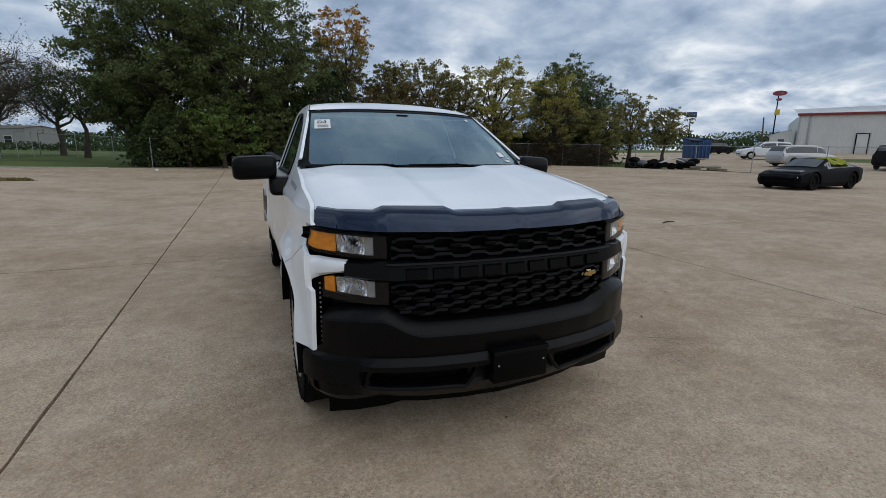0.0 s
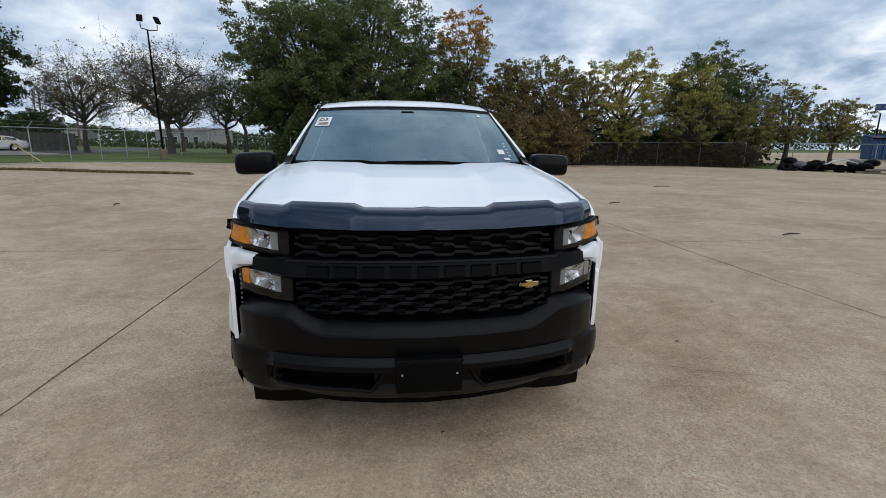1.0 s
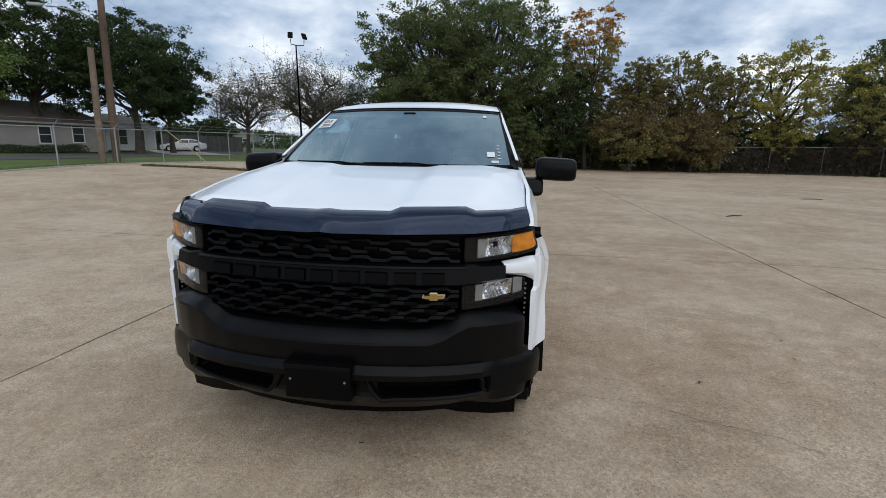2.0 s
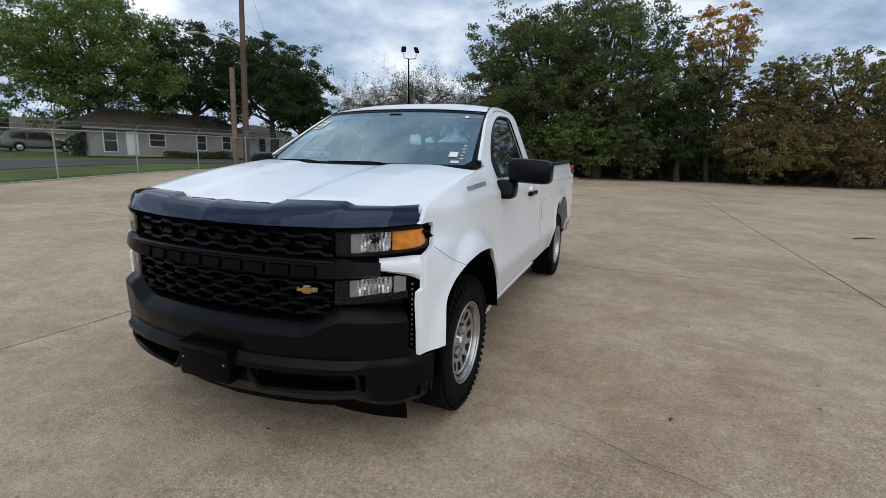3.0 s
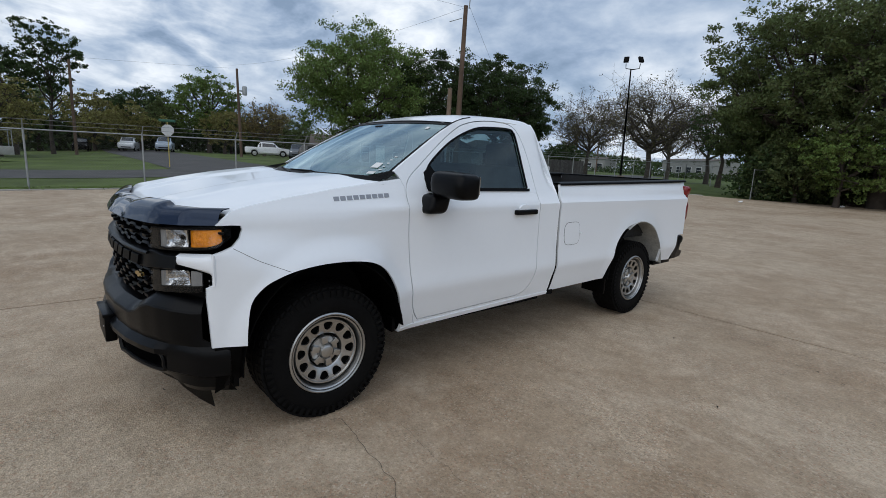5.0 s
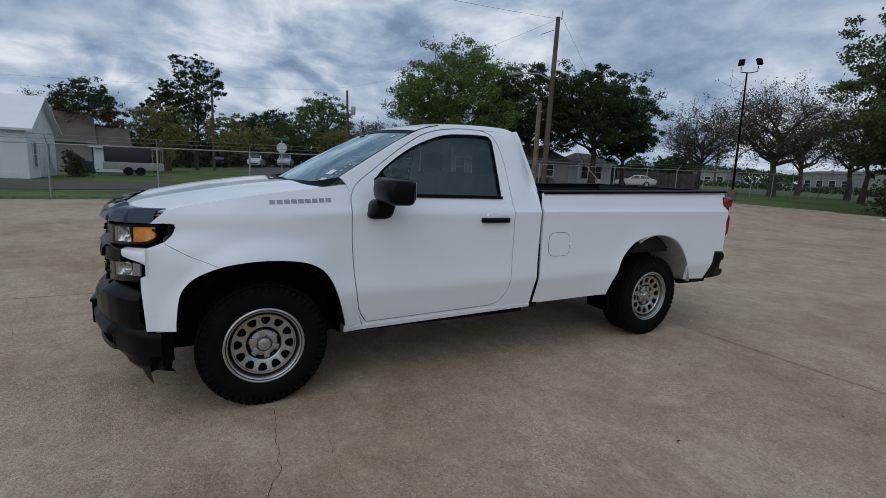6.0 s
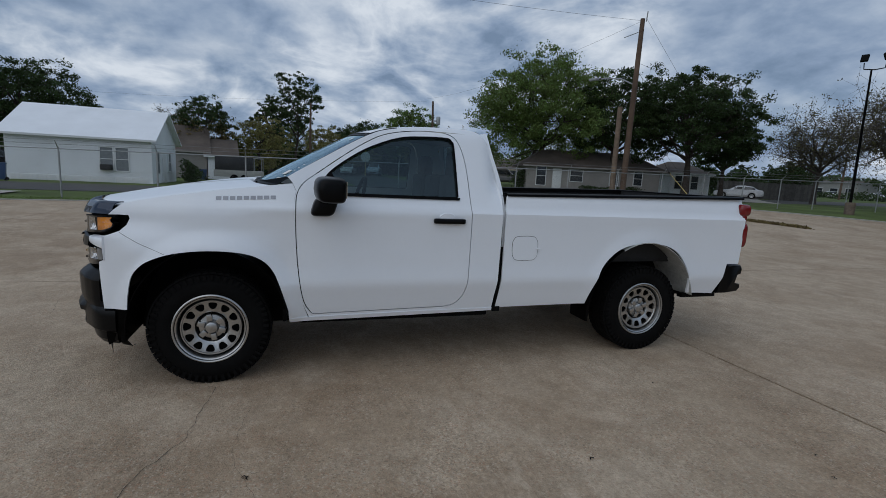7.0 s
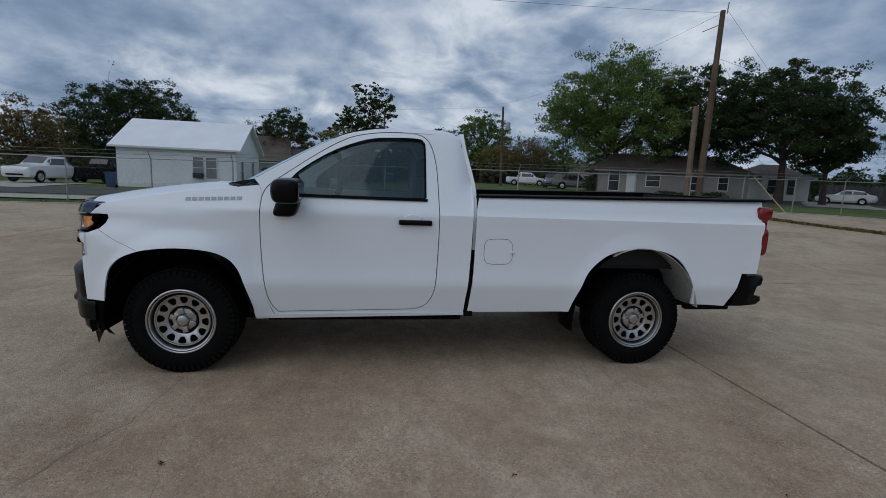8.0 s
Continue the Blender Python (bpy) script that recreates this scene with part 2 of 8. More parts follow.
M_BADGE = mat("satin_silver_badge", (0.34, 0.35, 0.37), 0.45, metal=0.6, vary=0.1)
M_GOLD = mat("gold_badge", (0.52, 0.37, 0.14), 0.22, metal=0.9, vary=0.05)
M_LAMP_WALL = mat("lamp_side_wall", (0.27, 0.275, 0.28), 0.3, metal=0.3, vary=0.1, scale=20)
M_LENS = glass_mat("clear_lens", (0.95, 0.95, 0.95), 0.02)
M_GLASS = glass_mat("windscreen_glass", (0.60, 0.77, 0.78), 0.27, 0.05, (0.70, 0.90, 1.0))
M_TINT = glass_mat("tinted_side_glass", (0.42, 0.53, 0.54), 0.07, 0.0, (0.80, 0.95, 1.0))
M_SEAT = mat("dark_grey_upholstery", (0.075, 0.078, 0.083), 0.8, vary=0.2, scale=8)
M_HEADLINER = mat("grey_headliner", (0.48, 0.48, 0.45), 0.9, vary=0.08)
M_LINER = mat("galvanised_wheel_housing", (0.5, 0.5, 0.47), 0.6, metal=0.3, vary=0.3, scale=6)
M_BLACKLINER = mat("sprayed_bed_liner", (0.012, 0.012, 0.012), 0.75, vary=0.3, bump=0.3, bscale=250)
M_PAPER = mat("white_paper", (0.78, 0.78, 0.76), 0.8, vary=0.03)
M_INK = mat("black_ink", (0.02, 0.02, 0.025), 0.7, vary=0.1)
M_GALV = mat("galvanised_pipe", (0.36, 0.37, 0.37), 0.5, metal=0.5, vary=0.2, scale=5)
M_WIRE = mat("galvanised_wire", (0.22, 0.22, 0.22), 0.6, metal=0.4, vary=0.2)
M_WOOD = mat("weathered_pole_wood", (0.13, 0.085, 0.058), 0.85, vary=0.35, scale=1.2, bump=0.5, bscale=30)
M_GREYBARK = mat("grey_bark", (0.085, 0.072, 0.06), 0.9, vary=0.35, scale=3, bump=0.6, bscale=18)
M_BARK = mat("tree_bark", (0.060, 0.046, 0.035), 0.9, vary=0.35, scale=3, bump=0.6, bscale=18)


# ---- mesh helpers ----
def link_mesh(name, me, material, parent=None, label="", smooth=None):
    if material:
        me.materials.append(material)
    if smooth is not None:
        me.shade_smooth()
        me.set_sharp_from_angle(angle=radians(smooth))
    ob = new(name, me)
    ob.parent = parent
    if label:
        tagged(ob, label)
    return ob


def part(name, bm, material, parent=None, label="", smooth=None):
    """Links a bmesh as one mesh object under a thing or under a part."""
    me = bpy.data.meshes.new(name)
    bm.to_mesh(me)
    bm.free()
    return link_mesh(name, me, material, parent, label, smooth)


def raw(name, verts, faces, material, parent=None, label="", smooth=None):
    me = bpy.data.meshes.new(name)
    me.from_pydata([tuple(v) for v in verts], [], faces)
    me.update()
    return link_mesh(name, me, material, parent, label, smooth)


def thing(name, label, category, m=None, group="", kind=""):
    ob = new(name)
    ob.matrix_world = m or Matrix()
    return tagged(ob, label, category, group, kind)


def box(bm, lo, hi, bevel=0.0, m=None):
    """A box between two corners, its edges rounded by bevel."""
    lo, hi = Vector(lo), Vector(hi)
    r = bmesh.ops.create_cube(bm, size=1.0)
    vs = r["verts"]
    for v in vs:
        v.co = Vector(((lo[i] + hi[i]) / 2 + v.co[i] * (hi[i] - lo[i]) for i in range(3)))
    if bevel:
        es = list({e for v in vs for e in v.link_edges})
        out = bmesh.ops.bevel(bm, geom=es, offset=bevel, segments=2, profile=0.6, affect="EDGES")
        vs = list({v for f in out["faces"] for v in f.verts} | {v for v in vs if v.is_valid})
    if m:
        bmesh.ops.transform(bm, matrix=m, verts=vs)
    return vs


def tube(bm, pts, radii, sides=8, cap=True):
    """A round bar along points, with a radius for each."""
    pts = [Vector(p) for p in pts]
    radii = radii if hasattr(radii, "__len__") else [radii] * len(pts)
    rings, side = [], None
    for i, p in enumerate(pts):
        d = (pts[min(i + 1, len(pts) - 1)] - pts[max(i - 1, 0)]).normalized()
        if side is None:
            side = d.cross(Vector((0.31, 0.17, 0.93)) if abs(d.z) < 0.9 else Vector((1, 0.1, 0))).normalized()
        side = (side - d * side.dot(d)).normalized()
        up = d.cross(side)
        rings.append([bm.verts.new(p + radii[i] * (math.cos(a) * side + math.sin(a) * up)) for a in (2 * math.pi * k / sides for k in range(sides))])
    for a, b in zip(rings, rings[1:]):
        for k in range(sides):
            bm.faces.new((a[k], a[(k + 1) % sides], b[(k + 1) % sides], b[k]))
    if cap:
        bm.faces.new(rings[0][::-1]), bm.faces.new(rings[-1])
    return rings


def lathe(bm, profile, sides=48, axis="x", closed=False):
    """Turns (radius, along) pairs round an axis."""
    rings = []
    for r, a in profile:
        ring = []
        for k in range(sides):
            c, s = math.cos(2 * math.pi * k / sides) * r, math.sin(2 * math.pi * k / sides) * r
            ring.append(bm.verts.new((a, c, s) if axis == "x" else (c, s, a)))
        rings.append(ring)
    pairs = list(zip(rings, rings[1:])) + ([(rings[-1], rings[0])] if closed else [])
    for a, b in pairs:
        for k in range(sides):
            bm.faces.new((a[k], a[(k + 1) % sides], b[(k + 1) % sides], b[k]))
    bmesh.ops.recalc_face_normals(bm, faces=bm.faces)


def grid_faces(nu, nv, base=0, flip=False):
    out = []
    for i in range(nu - 1):
        for j in range(nv - 1):
            q = (base + i * nv + j, base + (i + 1) * nv + j, base + (i + 1) * nv + j + 1, base + i * nv + j + 1)
            out.append(q[::-1] if flip else q)
    return out


def shell(name, pts, nu, nv, thick, material, parent=None, label="", smooth=40, flip=False):
    """A sheet through an nu by nv net of points, thickened against its normal."""
    bm = bmesh.new()
    vs = [bm.verts.new(p) for p in pts]
    for q in grid_faces(nu, nv, 0, flip):
        bm.faces.new([vs[i] for i in q])
    bm.normal_update()
    top = list(bm.faces)
    if thick:
        normals = [v.normal.copy() for v in vs]
        low = [bm.verts.new(v.co - n * thick) for v, n in zip(vs, normals)]
        for q in grid_faces(nu, nv, 0, not flip):
            bm.faces.new([low[i] for i in q])
        rim = [i * nv for i in range(nu)] + [(nu - 1) * nv + j for j in range(1, nv)] + [i * nv + nv - 1 for i in range(nu - 2, -1, -1)] + [j for j in range(nv - 2, 0, -1)]
        for a, b in zip(rim, rim[1:] + rim[:1]):
            bm.faces.new((vs[a], vs[b], low[b], low[a]))
        bmesh.ops.recalc_face_normals(bm, faces=bm.faces)
    return part(name, bm, material, parent, label, smooth)


def smooth_curve(pts, n=6, closed=False):
    """Points along a Catmull-Rom curve through the given ones."""
    P = [np.array(p, float) for p in pts]
    out, m = [], len(P)
    for i in range(m if closed else m - 1):
        p0, p1, p2, p3 = (P[(i + k) % m] if closed else P[min(max(i + k, 0), m - 1)] for k in (-1, 0, 1, 2))
        for j in range(n):
            t = j / n
            out.append(0.5 * (2 * p1 + (p2 - p0) * t + (2 * p0 - 5 * p1 + 4 * p2 - p3) * t**2 + (3 * p1 - p0 - 3 * p2 + p3) * t**3))
    if not closed:
        out.append(P[-1])
    return [tuple(float(c) for c in p) for p in out]


def lut(table):
    xs, ys = zip(*table)
    return lambda v: float(np.interp(v, xs, ys))


def ease(t):
    t = min(max(t, 0.0), 1.0)
    return t * t * (3 - 2 * t)


def prism(outline, x0, x1):
    """A closed prism over an outline of (y, z) points, along x."""
    bm = bmesh.new()
    a = [bm.verts.new((x0, y, z)) for y, z in outline]
    b = [bm.verts.new((x1, y, z)) for y, z in outline]
    bm.faces.new(a), bm.faces.new(b[::-1])
    for i in range(len(a)):
        j = (i + 1) % len(a)
        bm.faces.new((a[j], a[i], b[i], b[j]))
    bmesh.ops.recalc_face_normals(bm, faces=bm.faces)
    return bm


def temp(bm):
    me = bpy.data.meshes.new("cutter")
    bm.to_mesh(me)
    bm.free()
    return new("cutter", me)


def carve(ob_bm, ops):
    """The mesh left after booleans: ops are pairs of a kind and a bmesh."""
    ob = temp(ob_bm)
    cutters = []
    for kind, cbm in ops:
        c = temp(cbm)
        mod = ob.modifiers.new("cut", "BOOLEAN")
        mod.operation, mod.object, mod.solver = kind, c, "EXACT"
        cutters.append(c)
    bpy.context.view_layer.update()
    me = bpy.data.meshes.new_from_object(ob.evaluated_get(bpy.context.evaluated_depsgraph_get()))
    for o in (ob, *cutters):
        old = o.data
        bpy.data.objects.remove(o)
        bpy.data.meshes.remove(old)
    return me


def mirrored(me):
    """The mesh on the other side of the plane x = 0."""
    out = me.copy()
    out.transform(Matrix.Diagonal((-1, 1, 1, 1)))
    out.flip_normals()
    return out


# ---- the lie of the land ----
east_rise = lut([(0, 0), (32, 0), (42, .16), (51, .45), (62, .80), (92, 1.30), (160, 1.7), (3000, 1.7)])


def land(x, y):
    """Height of the ground: level round the pickup, rising gently to the street corner and past the east fence."""
    west = 0.60 * ease((-x - 3) / 14) * ease((y + 1) / 18) + 0.45 * ease((-x - 25) / 45) * ease((y + 4) / 14)
    east = ease((x - 8) / 15) * east_rise(math.hypot(x, y))
    return west + east + 0.1 * ease((y - 22) / 14) * ease((x + 12) / 8)

# ---- ground, lot, street ----
def strip(name, line, left, right, z, material, label, kind="structure", category="", skirt=0.0):
    """A band along a line of (x, y), from left to right metres beside it, z above the land, with a skirt down its edges."""
    pts = [Vector((*p, 0)) for p in smooth_curve(line, 8)]
    verts, faces = [], []
    offs = [left + (right - left) * k / 4 for k in range(5)]
    for i, p in enumerate(pts):
        d = (pts[min(i + 1, len(pts) - 1)] - pts[max(i - 1, 0)]).normalized()
        n = Vector((d.y, -d.x, 0))
        row = [p + n * o for o in offs]
        row = [(q.x, q.y, land(q.x, q.y) + z) for q in row]
        if skirt:
            row = [(row[0][0], row[0][1], row[0][2] - skirt)] + row + [(row[-1][0], row[-1][1], row[-1][2] - skirt)]
        verts += row
    nv = 7 if skirt else 5
    return tagged(raw(name, verts, grid_faces(len(pts), nv), material, None, "", 30), label, category, "", kind)


# one sheet of land out to the horizon
radii_land = [0.0] + [0.8 * 1.125**k for k in range(70)]
radii_land = [r for r in radii_land if r < 2600] + [2600.0]
land_v, land_f, NA = [], [], 144
for r in radii_land:
    for k in range(NA):
        a = 2 * math.pi * k / NA
        x, y = r * math.cos(a), r * math.sin(a)
        land_v.append((x, y, land(x, y) - 0.055))
for i in range(len(radii_land) - 1):
    for k in range(NA):
        k2 = (k + 1) % NA
        land_f.append((i * NA + k, (i + 1) * NA + k, (i + 1) * NA + k2, i * NA + k2) if i else (0, NA + k, NA + k2))
tagged(raw("ground", land_v, land_f, M_GRASS, smooth=60), "patchy mown grass reaching to the horizon", "ground", kind="structure")

# the lot: cast slabs with open joints
LOT = [(-12.5, -24), (20, -26), (38, -22), (36, 0), (32.5, 11.5), (31.2, 18.5), (29.5, 26.5), (23, 32.0), (13, 35.0), (4, 36.2), (-3, 35.2), (-8.5, 30.2),
       (-14.4, 22.8), (-16.2, 17), (-16.7, 8), (-16.3, 0), (-14.3, -11.5)]


def hull(points):
    """The convex outline round points, anticlockwise."""
    P = sorted(points)
    turn = lambda o, a, b: (a[0] - o[0]) * (b[1] - o[1]) - (a[1] - o[1]) * (b[0] - o[0])
    chains = []
    for run in (P, P[::-1]):
        c = []
        for p in run:
            while len(c) > 1 and turn(c[-2], c[-1], p) <= 0:
                c.pop()
            c.append(p)
        chains += c[:-1]
    return chains


LOT = hull(LOT)


def clip_convex(poly, fence):
    for i in range(len(fence)):
        a, b = fence[i], fence[(i + 1) % len(fence)]
        side = lambda p: (b[0] - a[0]) * (p[1] - a[1]) - (b[1] - a[1]) * (p[0] - a[0])
        out = []
        for j in range(len(poly)):
            p, q = poly[j], poly[(j + 1) % len(poly)]
            sp, sq = side(p), side(q)
            if sp >= 0:
                out.append(p)
            if (sp >= 0) != (sq >= 0):
                t = sp / (sp - sq)
                out.append((p[0] + (q[0] - p[0]) * t, p[1] + (q[1] - p[1]) * t))
        poly = out
        if len(poly) < 3:
            return []
    return poly


lot = thing("pavement", "tan weathered concrete lot cast in large slabs with dark open joints", "pavement", kind="structure")
SLAB_X, SLAB_Y, X0, Y0 = 6.7, 9.9, -2.34, 4.18
for i in range(-3, 7):
    for j in range(-4, 5):
        x0, y0 = X0 + SLAB_X * i, Y0 + SLAB_Y * j
        gap = 0.0095
        near = -2 <= i <= 1 and -2 <= j <= 1
        nx, ny = (20, 30) if near else (7, 10)
        bm = bmesh.new()
        cache = {}

        def vert(p):
            key = (round(p[0], 4), round(p[1], 4))
            if key not in cache:
                x, y = p
                w = 0.007 * noise.noise(Vector((x * 1.7, y * 1.7, 3.1)))
                if abs(x - x0 - gap) < 1e-3 or abs(x - x0 - SLAB_X + gap) < 1e-3:
                    x += w + 0.009 * noise.noise(Vector((y * 9, 0.4, i)))
                if abs(y - y0 - gap) < 1e-3 or abs(y - y0 - SLAB_Y + gap) < 1e-3:
                    y += w + 0.009 * noise.noise(Vector((x * 9, 7.4, j)))
                cache[key] = bm.verts.new((x, y, land(x, y) + 0.003 * noise.noise(Vector((i * 3.3, j * 5.1, 0)))))
            return cache[key]

        for a in range(nx):
            for b in range(ny):
                xa, xb = (x0 + gap + (SLAB_X - 2 * gap) * k / nx for k in (a, a + 1))
                ya, yb = (y0 + gap + (SLAB_Y - 2 * gap) * k / ny for k in (b, b + 1))
                poly = clip_convex([(xa, ya), (xb, ya), (xb, yb), (xa, yb)], LOT)
                vs = []
                for p in poly:
                    v = vert(p)
                    if v not in vs:
                        vs.append(v)
                if len(vs) > 2:
                    bm.faces.new(vs)
        if not bm.faces:
            bm.free()
            continue
        rim = [e for e in bm.edges if e.is_boundary]
        got = bmesh.ops.extrude_edge_only(bm, edges=rim)["geom"]
        for v in got:
            if isinstance(v, bmesh.types.BMVert):
                v.co.z -= 0.05
        part("slab", bm, M_CONC, lot, smooth=30)

# dark earth in the joints
bm = bmesh.new()
for i in range(-2, 6):
    x = X0 + SLAB_X * i
    ys = [(-24 + 1.0 * k) for k in range(60)]
    for ya, yb in zip(ys, ys[1:]):
        if len(clip_convex([(x - .02, ya), (x + .02, ya), (x + .02, yb), (x - .02, yb)], LOT)) > 3:
            bm.faces.new([bm.verts.new((px, py, land(px, py) - 0.030)) for px, py in ((x - .02, ya), (x + .02, ya), (x + .02, yb), (x - .02, yb))])
for j in range(-3, 4):
    y = Y0 + SLAB_Y * j
    xs = [(-17 + 1.0 * k) for k in range(56)]
    for xa, xb in zip(xs, xs[1:]):
        if len(clip_convex([(xa, y - .02), (xb, y - .02), (xb, y + .02), (xa, y + .02)], LOT)) > 3:
            bm.faces.new([bm.verts.new((px, py, land(px, py) - 0.032)) for px, py in ((xa, y - .02), (xb, y - .02), (xb, y + .02), (xa, y + .02))])
part("joint_filler", bm, M_JOINT, lot, "dark earth packed into the slab joints")


def crack(points, width):
    """An open hairline crack in the concrete."""
    line = smooth_curve(points, 14)
    verts, faces = [], []
    for k, (x, y) in enumerate(line):
        jx, jy = 0.022 * noise.noise(Vector((x * 11, y * 11, 1.0))), 0.022 * noise.noise(Vector((x * 11, y * 11, 9.0)))
        w = width * (0.35 + 0.9 * abs(noise.noise(Vector((x * 7, y * 7, 4.0)))))
        q = line[min(k + 1, len(line) - 1)] if k < len(line) - 1 else line[k - 1]
        d = Vector((q[0] - x, q[1] - y)).normalized()
        for s in (-1, 1):
            verts.append((x + jx - d.y * w * s, y + jy + d.x * w * s, land(x, y) + 0.004))
    for k in range(len(line) - 1):
        faces.append((2 * k, 2 * k + 1, 2 * k + 3, 2 * k + 2))
    return raw("crack", verts, faces, M_JOINT, lot, "thin dark crack in the concrete")


crack([(1.05, 0.04), (1.41, 0.0), (1.58, -.01), (1.74, -0.05), (1.94, -0.16), (2.21, -0.23), (2.45, -0.38)], 0.0022)
crack([(-2.3, -1.9), (-1.76, -1.78), (-1.45, -1.8), (-0.9, -1.66)], 0.0016)
crack([(1.25, 0.3), (1.9, 0.24), (2.3, 0.38), (3.0, 0.45)], 0.0009)
crack([(3.0, 8.2), (3.6, 8.0), (4.3, 8.1)], 0.003)
crack([(-5.7, 3.6), (-4.4, 3.95), (-3.2, 4.15)], 0.004)

# kerb, street, footpaths
KERB = [(-14.1, -24), (-14.35, -11.5), (-16.35, 0), (-16.75, 8), (-16.25, 17), (-14.45, 22.9), (-8.55, 30.3)]
strip("kerb", KERB, -0.16, 0.02, 0.03, M_WALKWAY, "low pale concrete kerb along the lot edge", skirt=0.1, category="kerb")
STREET = [(-22.5, -70), (-24.8, -18), (-27.3, 0), (-28.3, 14), (-29, 28), (-32, 50), (-40, 90)]
strip("road", STREET, -3.8, 3.8, -0.035, M_ASPHALT, "grey worn asphalt street", category="road")
SIDE_ROAD = [(-28, 9), (-45, 9.5), (-75, 10), (-130, 14)]
strip("road", SIDE_ROAD, -3.5, 3.5, -0.03, M_ASPHALT, "grey asphalt side street", category="road")
strip("pavement", [(-17.6, -40), (-18.2, -16), (-18.6, -10.2)], -1.3, 1.3, 0.0, M_WALKWAY, "pale concrete footpath by the street", category="footpath")
strip("pavement", [(33.2, -30), (33.2, 0), (32.6, 14), (31.8, 24), (32.6, 36), (36.0, 60)], 0.2, 66, -0.03, M_CONC, "tan concrete yard beyond the fence", category="pavement")

# ---- the pickup: front axle at y = 0, nose towards -y, driver's side towards +x ----
pickup = thing("pickup_truck", "white single-cab pickup with black bumpers, black grille and silver steel wheels", "pickup truck")

base_x = lut([(.30, .86), (.36, .885), (.42, .912), (.50, .935), (.60, .957), (.645, .970), (.685, .976), (.73, .971), (.80, .962), (.95, .953), (1.08, .950), (1.15, .950), (1.195, .953),
              (1.215, .951), (1.24, .932), (1.28, .910), (1.32, .892), (1.36, .874), (1.45, .838), (1.60, .778), (1.78, .704), (1.83, .672), (1.86, .64), (1.90, .58)])
nose_x = lut([(.30, .905), (.42, .938), (.55, .960), (.65, .963), (.80, .963), (.95, .965), (1.08, .963), (1.17, .957), (1.212, .946), (1.24, .930)])
nose_in = lut([(-.70, .085), (-.66, .050), (-.62, .024), (-.58, .010), (-.53, .004), (-.46, .001), (-.38, 0)])


def arch(y, z, cy, ry, rz):
    return math.hypot((y - cy) / ry, (z - .38) / rz)


def side_x(y, z):
    """Half the body's width at a place along and up its side."""
    x = base_x(z)
    if y < .45 and z < 1.24:
        k = ease((y - .05) / .4)
        x = nose_x(z) * (1 - k) + x * k
    x -= nose_in(y)
    x -= .034 * ease((-y - .05) / .45) * ease((z - 1.0) / .12) * (1 - ease((z - 1.25) / .1))
    for cy, ry, rz, bulge in ((.022, .492, .555, .034), (3.52, .530, .605, .015)):
        d = arch(y, z, cy, ry, rz)
        x += bulge * (1 - ease((d - 1.0) / .27)) * ease((z - .36) / .1)
    # the front wings swell from their leading edge back to the door
    x += .033 * ease((y + .60) / .25) * (1 - ease((y - .18) / .36)) * (1 - ease((z - .90) / .18))
    if y > 1.9 and y < 2.14:
        x -= .10 * ease((y - 1.93) / .22) ** 2.2 * ease((z - 1.25) / .25)
    if y > 2.14:
        x += .016 * ease((z - 1.24) / .09)
    return x


def skin(outline, holes=(), thick=.02, step=.03, out=0.0, shape=side_x):
    """A body panel: the side's shape within an outline of (y, z) points."""
    ys, zs = zip(*outline)
    y0, y1, z0, z1 = min(ys) - .02, max(ys) + .02, min(zs) - .02, max(zs) + .02
    nu, nv = max(3, int((y1 - y0) / step)), max(3, int((z1 - z0) / step))
    bm = bmesh.new()
    nets = []
    for inset in (0, thick):
        nets.append([bm.verts.new((shape(y, z) + out - inset, y, z)) for y in np.linspace(y0, y1, nu) for z in np.linspace(z0, z1, nv)])
    for net, flip in zip(nets, (False, True)):
        for q in grid_faces(nu, nv, 0, flip):
            bm.faces.new([net[i] for i in q])
    rim = [i * nv for i in range(nu)] + [(nu - 1) * nv + j for j in range(1, nv)] + [i * nv + nv - 1 for i in range(nu - 2, -1, -1)] + [j for j in range(nv - 2, 0, -1)]
    for a, b in zip(rim, rim[1:] + rim[:1]):
        bm.faces.new((nets[0][a], nets[0][b], nets[1][b], nets[1][a]))
    bmesh.ops.recalc_face_normals(bm, faces=bm.faces)
    return carve(bm, [("INTERSECT", prism(outline, .3, 1.4))] + [("DIFFERENCE", prism(h, .2, 1.5)) for h in holes])


def sheet_of(me):
    """Only the outer faces of a side panel."""
    bm = bmesh.new()
    bm.from_mesh(me)
    bmesh.ops.delete(bm, geom=[f for f in bm.faces if f.normal.x < .3], context="FACES")
    bm.to_mesh(me)
    bm.free()
    return me


def offset(poly, d):
    """A closed outline moved outwards by d."""
    n, out = len(poly), []
    area = sum(poly[i][0] * poly[(i + 1) % n][1] - poly[(i + 1) % n][0] * poly[i][1] for i in range(n))
    s = 1 if area > 0 else -1
    for i in range(n):
        a, b = Vector(poly[i - 1]), Vector(poly[(i + 1) % n])
        t = (b - a).normalized()
        out.append((poly[i][0] + s * t.y * d, poly[i][1] - s * t.x * d))
    return out


def both_sides(name, me, material, parent, label="", smooth=28):
    pair = []
    for m in (me, mirrored(me)):
        pair.append(link_mesh(name, m, material, parent, label, smooth))
    return pair


